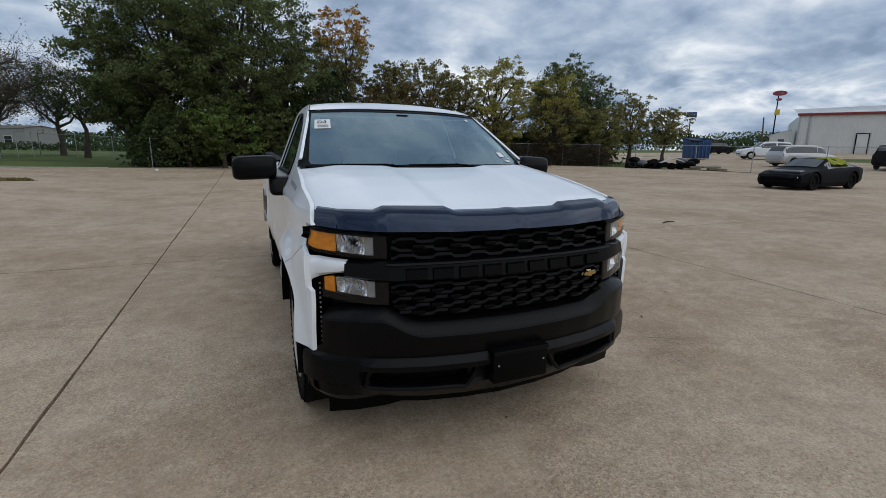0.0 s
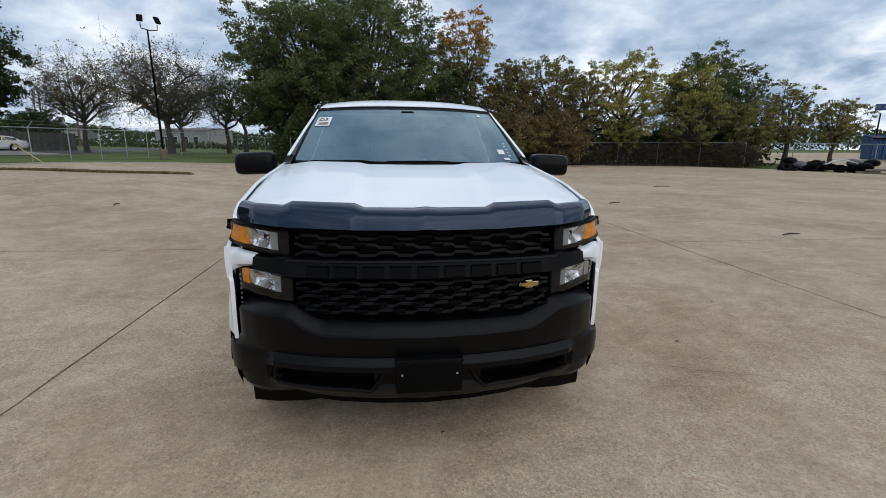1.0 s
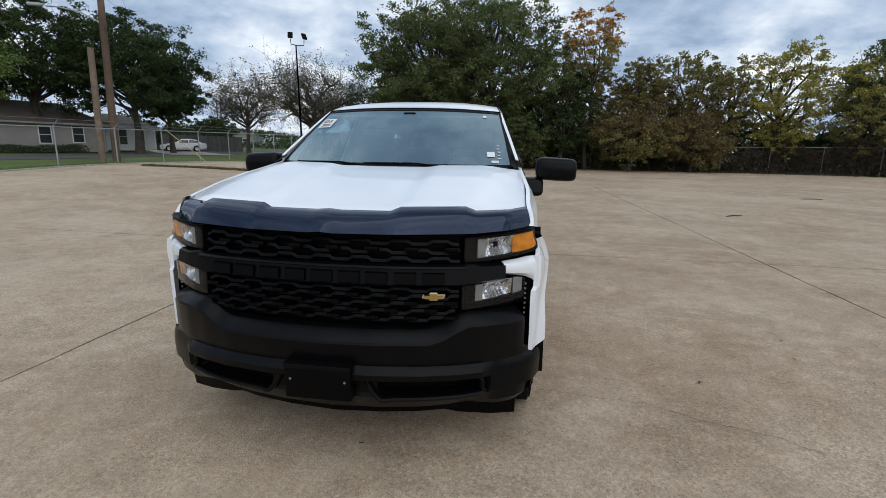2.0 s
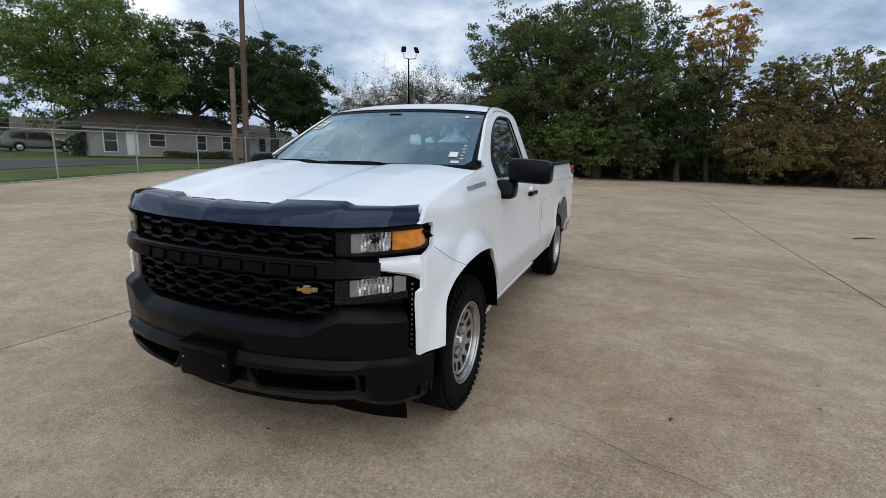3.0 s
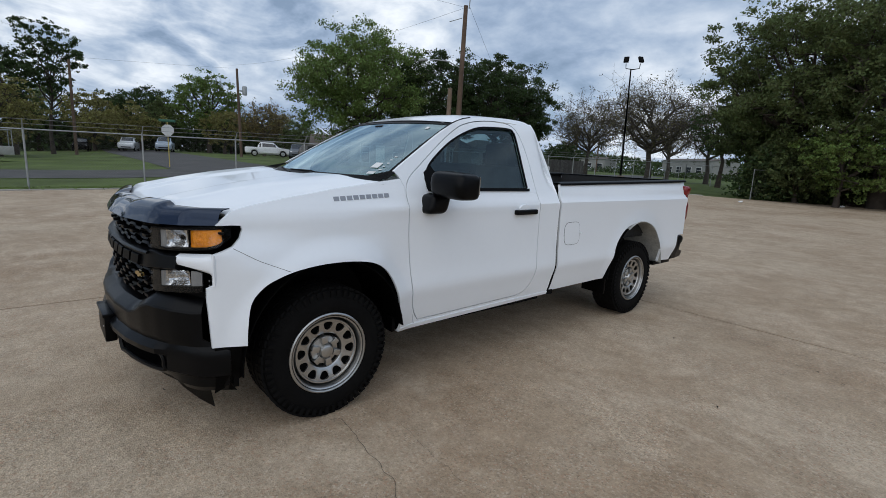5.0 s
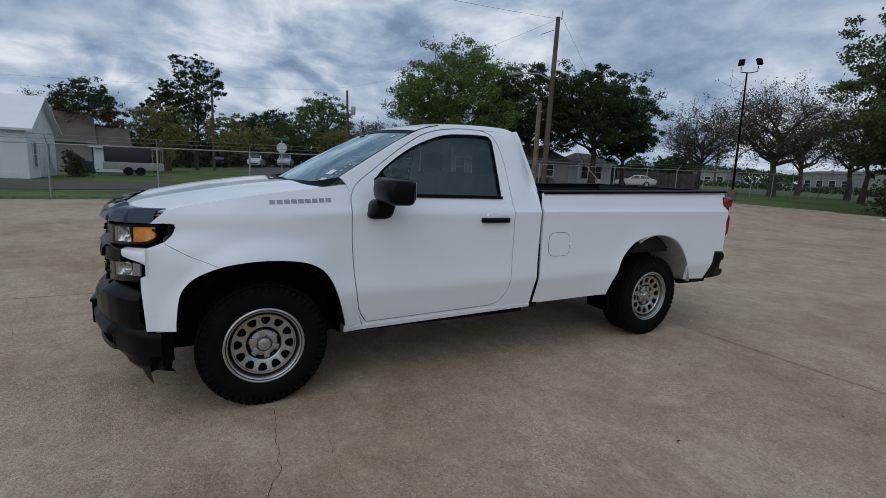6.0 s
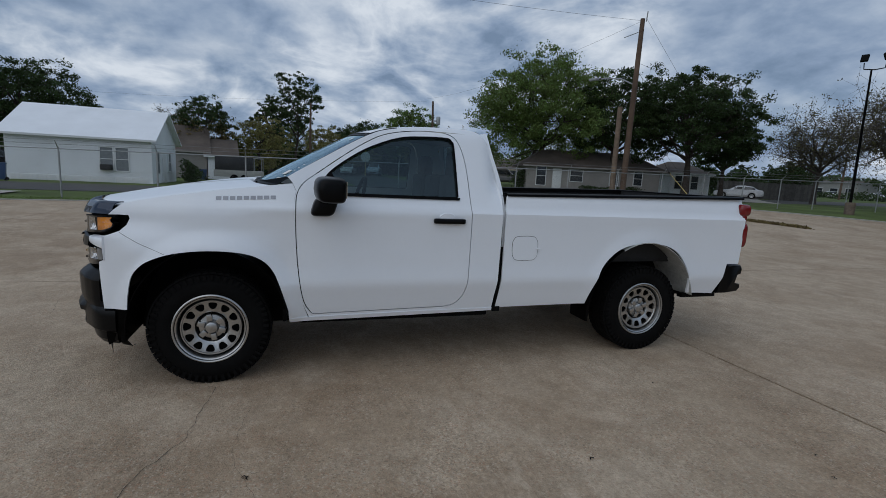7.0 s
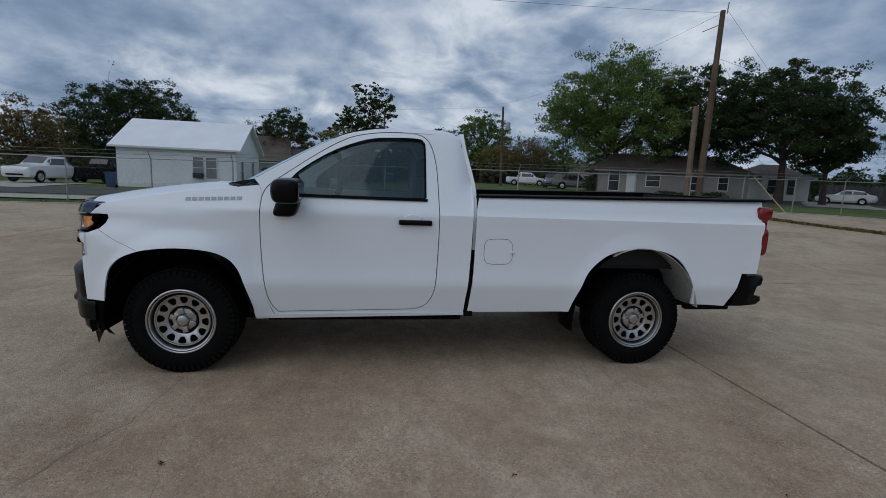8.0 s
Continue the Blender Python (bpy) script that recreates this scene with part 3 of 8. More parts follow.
FRONT_ARCH = [(-.474, .553), (-.469, .64), (-.449, .755), (-.405, .822), (-.336, .870), (-.20, .915), (0, .933), (.20, .917), (.322, .869), (.395, .79), (.44, .685),
              (.475, .57), (.496, .495)]
FRONT_ARCH = [(y + .012, z) for y, z in FRONT_ARCH]
REAR_ARCH = [(2.95, .458), (2.970, .54), (3.022, .680), (3.075, .790), (3.165, .886), (3.26, .945), (3.38, .979), (3.50, .990), (3.66, .983), (3.785, .950), (3.885, .888),
             (3.963, .785), (4.005, .680), (4.026, .532)]
DOOR_FRONT = [(.655, .40), (.602, .55), (.566, .75), (.547, 1.0), (.545, 1.24), (.558, 1.335)]
fender_outline = ([(-.607, .548)] + smooth_curve(FRONT_ARCH, 4) + [(.515, .40)] + smooth_curve(DOOR_FRONT, 5)
                  + [(.535, 1.385), (.46, 1.376), (.257, 1.347), (.055, 1.321), (-.227, 1.274), (-.412, 1.237), (-.49, 1.216), (-.535, 1.178), (-.565, 1.148), (-.50, 1.149),
                     (-.452, 1.146), (-.446, 1.125), (-.462, 1.085), (-.50, 1.048), (-.55, 1.028), (-.594, 1.013), (-.594, .864), (-.621, .85), (-.622, .80)])
both_sides("fender", skin(fender_outline, (), .02, .016), M_PAINT, pickup)

# seam from the headlamp back to the wheel arch
seam = [(-.50, 1.040), (-.44, 1.004), (-.385, .972), (-.31, .938), (-.24, .908)]
for s in (1, -1):
    bm = bmesh.new()
    tube(bm, [(s * (side_x(y, z) - .0004), y, z) for y, z in smooth_curve(seam, 10)], .0014, 5)
    part("seam", bm, M_PLASTIC_DARK, pickup, "dark shut line")

DOOR = (smooth_curve([(.672, .452), (.61, .55), (.574, .75), (.555, 1.0), (.553, 1.24), (.566, 1.33), (.612, 1.40), (.72, 1.482), (.90, 1.612), (1.06, 1.715), (1.19, 1.778),
                      (1.35, 1.815), (1.53, 1.832), (1.67, 1.828), (1.745, 1.805), (1.79, 1.755), (1.825, 1.66), (1.848, 1.5), (1.860, 1.2), (1.858, .95), (1.846, .70), (1.822, .585),
                      (1.775, .515), (1.72, .485)], 4) + [(1.66, .474)])
WINDOW = smooth_curve([(.742, 1.331), (1.0, 1.326), (1.74, 1.325)], 3) + smooth_curve([(1.752, 1.34), (1.748, 1.70), (1.733, 1.76), (1.69, 1.782), (1.5, 1.779), (1.3, 1.754), (1.05, 1.655),
                                                                                      (.84, 1.518), (.76, 1.438), (.738, 1.39)], 4)
for side_door, s in zip(both_sides("door", skin(offset(DOOR, -.0065), [WINDOW]), M_PAINT, pickup), (1, -1)):
    ring = skin(offset(WINDOW, .006), [offset(WINDOW, -.007)], .012, .03, .003)
    pane = sheet_of(skin(offset(WINDOW, .004), (), .003, .06, -.014))
    handle = bmesh.new()
    box(handle, (.966, 1.548, 1.132), (1.006, 1.80, 1.172), .014)
    for v in handle.verts:
        v.co.x -= .028 * (abs(v.co.y - 1.674) / .126) ** 3
    cup = bmesh.new()
    lathe(cup, [(.0, .968), (.052, .966), (.058, .957), (.05, .950)], 20)
    for v in cup.verts:
        v.co.y, v.co.z = 1.655 + v.co.y * 1.15, 1.178 + v.co.z * .62
    belt = skin([(.742, 1.312), (1.762, 1.309), (1.768, 1.328), (.742, 1.333)], (), .014, .05, .010)
    objs = [link_mesh("window_seal", ring, M_PLASTIC_DARK, None, "black rubber seal", 30), link_mesh("window_pane", pane, M_TINT, None, "tinted glass", 30),
            part("handle", handle, M_PLASTIC, None, "black door handle", 30), part("handle_cup", cup, M_PAINT, None, "", 40),
            link_mesh("belt_trim", belt, M_PLASTIC_DARK, None, "black weather strip", 30)]
    for o in objs:
        if s < 0:
            o.data = mirrored(o.data)
        o.parent = side_door

CAB = (smooth_curve([(.664, .40), (.602, .552), (.566, .75), (.547, 1.0), (.545, 1.24), (.560, 1.335)], 4)[:-1] + [(.560, 1.335), (.535, 1.392), (.50, 1.43)]
       + smooth_curve([(.55, 1.462), (.75, 1.582), (.93, 1.688), (1.09, 1.772), (1.20, 1.812), (1.36, 1.842), (1.60, 1.864), (1.82, 1.868), (1.95, 1.855), (2.01, 1.81), (2.05, 1.73),
                       (2.095, 1.57), (2.125, 1.40), (2.118, 1.2), (2.112, .95), (2.099, .72), (2.083, .55)], 4) + [(2.076, .432), (1.4, .414)])
both_sides("cab_side", skin(CAB, [DOOR]), M_PAINT, pickup)
# rocker lip that turns under
both_sides("sill", skin([(.52, .398), (2.08, .428), (2.08, .452), (1.4, .446), (.52, .43)], (), .03, .03, .006), M_PAINT, pickup)

BED = (smooth_curve([(2.110, .452), (2.122, .60), (2.138, .80), (2.143, 1.0), (2.147, 1.22), (2.168, 1.345)], 5) + [(2.18, 1.362), (3.2, 1.384), (4.60, 1.414), (4.632, 1.405), (4.632, 1.30),
       (4.618, .95), (4.60, .80), (4.46, .80), (4.40, .62), (4.346, .513)] + smooth_curve(REAR_ARCH[::-1], 4))
fuel = smooth_curve([(2.216, .905), (2.216, .985), (2.228, 1.018), (2.262, 1.038), (2.388, 1.040), (2.424, 1.020), (2.438, .985), (2.438, .905), (2.424, .868), (2.388, .850), (2.262, .850), (2.228, .870)], 4, True)
both_sides("bed_side", skin(BED), M_PAINT, pickup)
ring = skin(offset(fuel, .003), [offset(fuel, -.003)], .012, .012, .0015)
link_mesh("fuel_door", skin(fuel, (), .012, .03, .0025), M_PAINT, pickup, "", 30)
link_mesh("fuel_door_gap", ring, M_PLASTIC_DARK, pickup, "dark shut line", 30)
bm = bmesh.new()
box(bm, (.968, 2.42, .937), (.982, 2.452, .953), .005)
part("fuel_door_catch", bm, M_PAINT, pickup)


def net(f, us, vs):
    return [f(u, v) for u in us for v in vs], len(us), len(vs)


# bonnet with a sunken middle and two raised shoulders
z_mid = lut([(-.80, 1.196), (-.75, 1.213), (-.5, 1.271), (-.25, 1.322), (0, 1.358), (.2, 1.382), (.4, 1.395)])
z_ridge = lut([(-.74, 1.215), (-.69, 1.236), (-.65, 1.252), (-.4, 1.306), (-.175, 1.346), (.05, 1.377), (.23, 1.397), (.4, 1.41)])
z_edge = lut([(-.60, 1.186), (-.486, 1.219), (-.412, 1.238), (-.227, 1.275), (.055, 1.322), (.257, 1.346), (.45, 1.372)])
bonnet_front = lut([(0, -.765), (.28, -.755), (.6, -.70), (.7, -.655), (.80, -.595), (.868, -.495)])
bonnet_rear = lut([(0, .205), (.4, .225), (.6, .25), (.75, .30), (.80, .345), (.868, .43)])


def bonnet_z(x, y):
    u = abs(x)
    k = ease((u - .27) / .10)
    z = z_mid(y) * (1 - k) + z_ridge(y) * k
    e = max(0.0, (u - .60) / .268)
    return z * (1 - e**1.7) + z_edge(y) * e**1.7


BON_X = sorted(set(np.round(np.linspace(-.880, .880, 73), 4)))


def bonnet_pt(x, t):
    y = bonnet_front(abs(x)) * (1 - t) + bonnet_rear(abs(x)) * t
    return (x, y, bonnet_z(x, y) - .010 * max(0, (abs(x) - .852) / .028) ** 2 - .016 * max(0, (t - .96) / .04) ** 2 - .016 * max(0, (.05 - t) / .05) ** 2)


pts, nu, nv = net(bonnet_pt, BON_X, np.linspace(0, 1, 36))
shell("bonnet", pts, nu, nv, .02, M_PAINT, pickup, "", 22)

# stone guard across the nose of the bonnet
guard_top = [(0, -.757, 1.218), (.28, -.752, 1.220), (.325, -.732, 1.238), (.61, -.690, 1.244), (.655, -.680, 1.226), (.80, -.600, 1.226), (.874, -.488, 1.228)]
guard_low = [(0, -.893, 1.133), (.28, -.872, 1.134), (.325, -.868, 1.134), (.61, -.802, 1.138), (.665, -.782, 1.139), (.80, -.692, 1.143), (.905, -.552, 1.148)]
gt = [(-x, y, z) for x, y, z in guard_top[:0:-1]] + guard_top
gl_ = [(-x, y, z) for x, y, z in guard_low[:0:-1]] + guard_low
rows_g = []
for a, b in zip(range(len(gt) - 1), range(1, len(gt))):
    for k in range(5):
        t = k / 5
        rows_g.append((np.array(gt[a]) * (1 - t) + np.array(gt[b]) * t, np.array(gl_[a]) * (1 - t) + np.array(gl_[b]) * t))
rows_g.append((np.array(gt[-1]), np.array(gl_[-1])))
pts = []
for top, low in rows_g:
    ridge = .006 * (1 - ease((abs(top[0])) / .03))
    for k in range(9):
        t = k / 8
        p = top * (1 - t) + low * t
        bow = math.sin(math.pi * min(1, t)) * .024 + ridge
        pts.append((p[0], p[1] - bow * .6, p[2] + bow))
shell("bonnet_guard", pts, len(rows_g), 9, .006, M_GUARD, pickup, "smoked dark acrylic stone guard", 35, True)

# nose: plan curve of the front, and things laid along it
front_y = lut([(0, -.858), (.3, -.845), (.5, -.815), (.62, -.788), (.70, -.757), (.79, -.705), (.86, -.655), (.92, -.585), (.95, -.53)])


def front_pt(x, z, out=0.0):
    """A point on the nose; out: metres ahead of its curve."""
    s, u = (1 if x >= 0 else -1), abs(x)
    slope = (front_y(u + .01) - front_y(u - .01)) / .02 if u > .01 else 0.0
    n = Vector((slope, -1)).normalized()
    y = front_y(u) - .03 * (1.0 - z) * (1 - .5 * u)
    return (s * (u + n.x * out * (1 if u > .02 else 0)), y + n.y * out, z)


def front_band(name, xs, z0, z1, out0, out1, material, parent, label="", thick=.03, round_=.008, smooth=35):
    """A bar along the nose between the heights z0(x) and z1(x)."""
    f0 = z0 if callable(z0) else (lambda x: z0)
    f1 = z1 if callable(z1) else (lambda x: z1)
    bm = bmesh.new()
    rings = []
    for x in xs:
        a, b = f0(abs(x)), f1(abs(x))
        prof = [(a, out0 - thick), (a, out0 - round_), (a + round_ * .7, out0), (b - round_ * .7, out1), (b, out1 - round_), (b, out1 - thick)]
        rings.append([bm.verts.new(front_pt(x, z, o)) for z, o in prof])
    for r, q in zip(rings, rings[1:]):
        for k in range(6):
            bm.faces.new((r[k], r[(k + 1) % 6], q[(k + 1) % 6], q[k]))
    bm.faces.new(rings[0]), bm.faces.new(rings[-1][::-1])
    bmesh.ops.recalc_face_normals(bm, faces=bm.faces)
    return part(name, bm, material, parent, label, smooth)


def span(a, b, n):
    return [a + (b - a) * k / (n - 1) for k in range(n)]


# white panel that wraps the corner between the lamps
for s in (1, -1):
    us = span(.785, .948, 12)
    hi = lut([(.785, 1.003), (.86, 1.008), (.91, 1.011), (.948, 1.014)])
    lo = lut([(.785, .945), (.86, .930), (.90, .915), (.925, .895), (.948, .86)])
    pts = []
    for u in us:
        for k in range(7):
            t = k / 6
            z = lo(u) * (1 - t) + hi(u) * t
            p = front_pt(u, z, .004 + .010 * math.sin(math.pi * t) - .02 * (k == 0) - .02 * (k == 6))
            blend = ease((u - .90) / .048)
            x = p[0] * (1 - blend) + (side_x(-.596, z) + .0004) * blend
            y = p[1] * (1 - blend) + (-.596) * blend
            pts.append((s * x, y, z))
    shell("fender_corner", pts, len(us), 7, .012, M_PAINT, pickup, "", 40, s < 0)

# grille
grille = thing("grille", "", "")
grille.parent = pickup
bm = bmesh.new()
vs = [[bm.verts.new(front_pt(x, z, -.075)) for z in (.66, .80, 1.0, 1.15)] for x in span(-.66, .66, 13)]
for a, b in zip(vs, vs[1:]):
    for k in range(3):
        bm.faces.new((a[k], b[k], b[k + 1], a[k + 1]))
part("backing", bm, M_PLASTIC_DARK, grille, "black backing behind the grille bars")


def wave(x, cell, rise):
    """The stepped line of a grille bar."""
    t = (x / cell) % 1.0
    up = ease((t - .12) / .10) - ease((t - .62) / .10)
    return rise * (up if t < .9 else 0)


def grille_bar(z, x1, cell, shift, rise, tall=.013):
    bm = bmesh.new()
    xs = span(-x1, x1, int(2 * x1 / .0125))
    rings = []
    for x in xs:
        dz = wave(x + shift + 10, cell, rise)
        prof = [(z + dz - tall / 2, -.045), (z + dz - tall / 2, -.010), (z + dz + tall / 2, -.016), (z + dz + tall / 2, -.045)]
        rings.append([bm.verts.new(front_pt(x, a, o)) for a, o in prof])
    for r, q in zip(rings, rings[1:]):
        for k in range(4):
            bm.faces.new((r[k], r[(k + 1) % 4], q[(k + 1) % 4], q[k]))
    bm.faces.new(rings[0]), bm.faces.new(rings[-1][::-1])
    bmesh.ops.recalc_face_normals(bm, faces=bm.faces)
    return part("grille_bar", bm, M_LATTICE, grille, "", 30)


CELL = .174
for k, (z, x1) in enumerate([(1.088, .595), (1.048, .60), (1.012, .60)]):
    grille_bar(z, x1, CELL, CELL / 2 * (k % 2), .013)
for k, (z, x1) in enumerate([(.876, .60), (.842, .60), (.808, .595), (.774, .585), (.742, .565)]):
    grille_bar(z, x1, CELL, CELL / 2 * (k % 2), .013)
# tabs between the bars
for k, z in enumerate([1.068, .859, .825, .791, .757]):
    xs = [CELL * (n + .25 + .5 * (k % 2)) - CELL * 4 for n in range(9)]
    for x in xs:
        if abs(x) < .57:
            bm = bmesh.new()
            box(bm, (-.030, -.022, -.008), (.030, .012, .008), .003)
            p = front_pt(x, z, -.012)
            bmesh.ops.transform(bm, matrix=pose(*p, 0, 0, math.degrees(math.atan2(x * .25, 1)) * .9), verts=bm.verts)
            part("grille_tab", bm, M_LATTICE, grille, "", 30)
front_band("grille_frame", span(-.60, .60, 31), lut([(0, .686), (.48, .694), (.6, .73)]), lut([(0, .704), (.48, .712), (.6, .75)]), -.012, -.012, M_PLASTIC, grille, "black lower rim")
front_band("grille_frame", span(-.64, .64, 31), 1.118, 1.140, -.03, -.03, M_PLASTIC_DARK, grille, "black upper rim")
# broad bar with nine raised plain blocks
bar_lo, bar_hi = lut([(0, .902), (.60, .905), (.70, .918), (.79, .925)]), lut([(0, .994), (.58, .996), (.63, 1.010), (.66, 1.008), (.70, .998), (.79, .998)])
front_band("grille_bar", span(-.79, .79, 61), bar_lo, bar_hi, .022, .012, M_PLASTIC, grille, "broad black bar with raised plain blocks", thick=.06, round_=.014)
front_band("grille_bar_lip", span(-.62, .62, 41), .984, .998, .030, .024, M_PLASTIC, grille, "grey-black upper lip of the bar", thick=.05, round_=.005)
for k in range(9):
    xc = (k - 4) * .122
    front_band("badge_block", [xc - .047, xc - .025, xc, xc + .025, xc + .047], .916, .968, .034, .028, M_PLASTIC_DARK, grille, "", thick=.02, round_=.006)
# gold badge with a bright edge
bm = bmesh.new()
outline = [(-.052, -.006), (-.047, .010), (-.018, .011), (-.016, .019), (.018, .019), (.020, .011), (.055, .012), (.050, -.006), (.020, -.008), (.018, -.016), (-.016, -.016), (-.018, -.008)]
f0 = bm.faces.new([bm.verts.new((x * .85, 0, z * .85)) for x, z in outline])
ext = bmesh.ops.extrude_face_region(bm, geom=[f0])["geom"]
for v in ext:
    if isinstance(v, bmesh.types.BMVert):
        v.co.y -= .012
bmesh.ops.recalc_face_normals(bm, faces=bm.faces)
px = front_pt(.488, .856, .004)
bmesh.ops.transform(bm, matrix=pose(px[0], px[1], px[2], 0, 0, 9), verts=bm.verts)
part("badge", bm, M_GOLD, grille, "small gold badge")
bm = bmesh.new()
f0 = bm.faces.new([bm.verts.new((x * .96, 0, z * 1.04)) for x, z in outline])
bmesh.ops.transform(bm, matrix=pose(px[0], px[1] + .001, px[2], 0, 0, 9), verts=bm.verts)
part("badge_rim", bm, M_CHROME, grille, "chrome rim")


# lamps
def lamp_patch(name, us, z0, z1, out, material, parent, s, label="", thick=.004, nz=6, smooth=40):
    f0 = z0 if callable(z0) else (lambda x: z0)
    f1 = z1 if callable(z1) else (lambda x: z1)
    pts = []
    for u in us:
        for k in range(nz):
            t = k / (nz - 1)
            z = f0(u) * (1 - t) + f1(u) * t
            deep = out(u) if callable(out) else out
            p = front_pt(u, z, deep)
            wrap = ease((u - .885) / .06)
            y = p[1]
            x = p[0] * (1 - wrap) + (side_x(y, z) + deep) * wrap
            pts.append((s * x, y, z))
    return shell(name, pts, len(us), nz, thick, material, parent, label, smooth, s < 0)


for s in (1, -1):
    lamp = thing("headlamp", "", "")
    lamp.parent = pickup
    lo = lut([(.62, 1.012), (.70, 1.012), (.80, 1.018), (.90, 1.032), (.935, 1.05), (.953, 1.085)])
    hi = lut([(.62, 1.118), (.75, 1.128), (.85, 1.136), (.92, 1.142), (.945, 1.143), (.953, 1.138)])
    us = span(.618, .90, 15) + [.915, .928, .938, .946, .952]
    lamp_patch("housing", us, lo, hi, -.055, M_PLASTIC_DARK, lamp, s, "black lamp housing", .01)
    lamp_patch("bezel", us, lo, lambda u: lo(u) + .013, .0, M_PLASTIC_DARK, lamp, s, "black bezel", .05)
    lamp_patch("bezel", us, lambda u: hi(u) - .012, hi, .0, M_PLASTIC_DARK, lamp, s, "black bezel", .05)
    lamp_patch("bezel", span(.618, .672, 5), lo, hi, -.004, M_PLASTIC, lamp, s, "dark grey inner bezel", .05)
    lamp_patch("bezel", [.943, .947, .950, .952], lo, hi, .001, M_PLASTIC_DARK, lamp, s, "black bezel", .03)
    # faceted bright reflector
    lamp_patch("side_wall", span(.676, .712, 5), lambda u: lo(u) + .014, lambda u: hi(u) - .013, -.012, M_LAMP_WALL, lamp, s, "grey inner wall", .006)
    us_r = span(.710, .826, 19)
    pts = []
    for i, u in enumerate(us_r):
        for k in range(9):
            t = k / 8
            z = (lo(u) + .016) * (1 - t) + (hi(u) - .014) * t
            depth = -.012 - .046 * math.sin(math.pi * (i / 18)) * math.sin(math.pi * t) + (.012 * (t - .5) if i > 11 else 0) - (.0055 if i % 2 else 0)
            p = front_pt(u, z, depth)
            pts.append((s * p[0], p[1], p[2]))
    shell("reflector", pts, len(us_r), 9, .003, M_REFLECTOR, lamp, "bright fluted bowl reflector", 12, s < 0)
    bm = bmesh.new()
    p = front_pt(.752, 1.075, -.045)
    bmesh.ops.create_uvsphere(bm, u_segments=14, v_segments=8, radius=.007, matrix=Matrix.Translation((s * p[0], p[1], p[2])))
    part("bulb", bm, M_REFLECTOR, lamp, "", 60)
    lamp_patch("turn_signal", span(.834, .90, 8) + [.915, .926, .934, .942], lambda u: lo(u) + .014, lambda u: hi(u) - .013, lut([(.822, -.030), (.85, -.014), (.88, -.006), (.934, -.004)]), M_AMBER, lamp, s, "amber turn signal lens", .012)
    lamp_patch("lens", us, lambda u: lo(u) + .004, lambda u: hi(u) - .004, .006, M_LENS, lamp, s, "clear cover lens", 0)
    low = thing("headlamp", "", "")
    low.parent = pickup
    lo2 = lut([(.605, .795), (.70, .80), (.80, .812), (.925, .828)])
    hi2 = lut([(.605, .902), (.70, .910), (.79, .922), (.86, .926), (.925, .905)])
    us2 = span(.612, .886, 16)
    lamp_patch("housing", us2, lambda u: .775, hi2, -.06, M_PLASTIC_DARK, low, s, "black lamp housing", .01)
    lamp_patch("bezel", span(.612, .67, 5), lo2, hi2, -.006, M_PLASTIC, low, s, "dark grey bezel", .04)
    lamp_patch("bezel", us2, lo2, lambda u: lo2(u) + .030, -.004, M_PLASTIC, low, s, "dark grey lower bezel", .04)
    lamp_patch("side_wall", span(.672, .704, 5), lambda u: lo2(u) + .031, lambda u: hi2(u) - .004, -.010, M_LAMP_WALL, low, s, "grey inner wall", .006)
    us_r = span(.702, .832, 17)
    pts = []
    for i, u in enumerate(us_r):
        for k in range(8):
            t = k / 7
            z = (lo2(u) + .032) * (1 - t) + (hi2(u) - .004) * t
            p = front_pt(u, z, -.010 - .045 * math.sin(math.pi * (i / 16)) * math.sin(math.pi * t) + .010 * (t - .5) * (1 if i > 9 else 0) - (.0055 if i % 2 else 0))
            pts.append((s * p[0], p[1], p[2]))
    shell("reflector", pts, len(us_r), 8, .003, M_REFLECTOR, low, "bright fluted bowl reflector", 12, s < 0)
    lamp_patch("marker", span(.840, .882, 6), lambda u: lo2(u) + .03, lambda u: hi2(u) - .004, -.010, M_LAMP_WALL if s > 0 else M_AMBER, low, s, "grey lamp side wall" if s > 0 else "amber side marker", .01)
    lamp_patch("lens", us2, lambda u: lo2(u), lambda u: hi2(u) - .002, .003, M_LENS, low, s, "clear cover lens", 0)

# front bumper
bumper = thing("bumper", "", "")
bumper.parent = pickup
bump_y = lut([(0, -.935), (.25, -.923), (.45, -.892), (.60, -.850), (.72, -.800), (.80, -.750), (.87, -.680), (.915, -.60), (.935, -.53)])
top_z = lut([(0, .694), (.48, .698), (.54, .715), (.60, .752), (.66, .775), (.80, .772), (.905, .762)])
flap_y = lut([(.42, -.74), (.60, -.70), (.75, -.655), (.90, -.600)])
flap_z = lut([(.42, .270), (.60, .228), (.75, .208), (.90, .200)])
bot_z = lut([(0, .285), (.5, .296), (.75, .308), (.86, .305), (.935, .310)])
corner_flare = lut([(.25, .030), (.40, .050), (.53, .050), (.57, .006), (.78, 0)])
wrap_end = lut([(.535, .935), (.57, .893)])
BX = span(-.935, .935, 75)


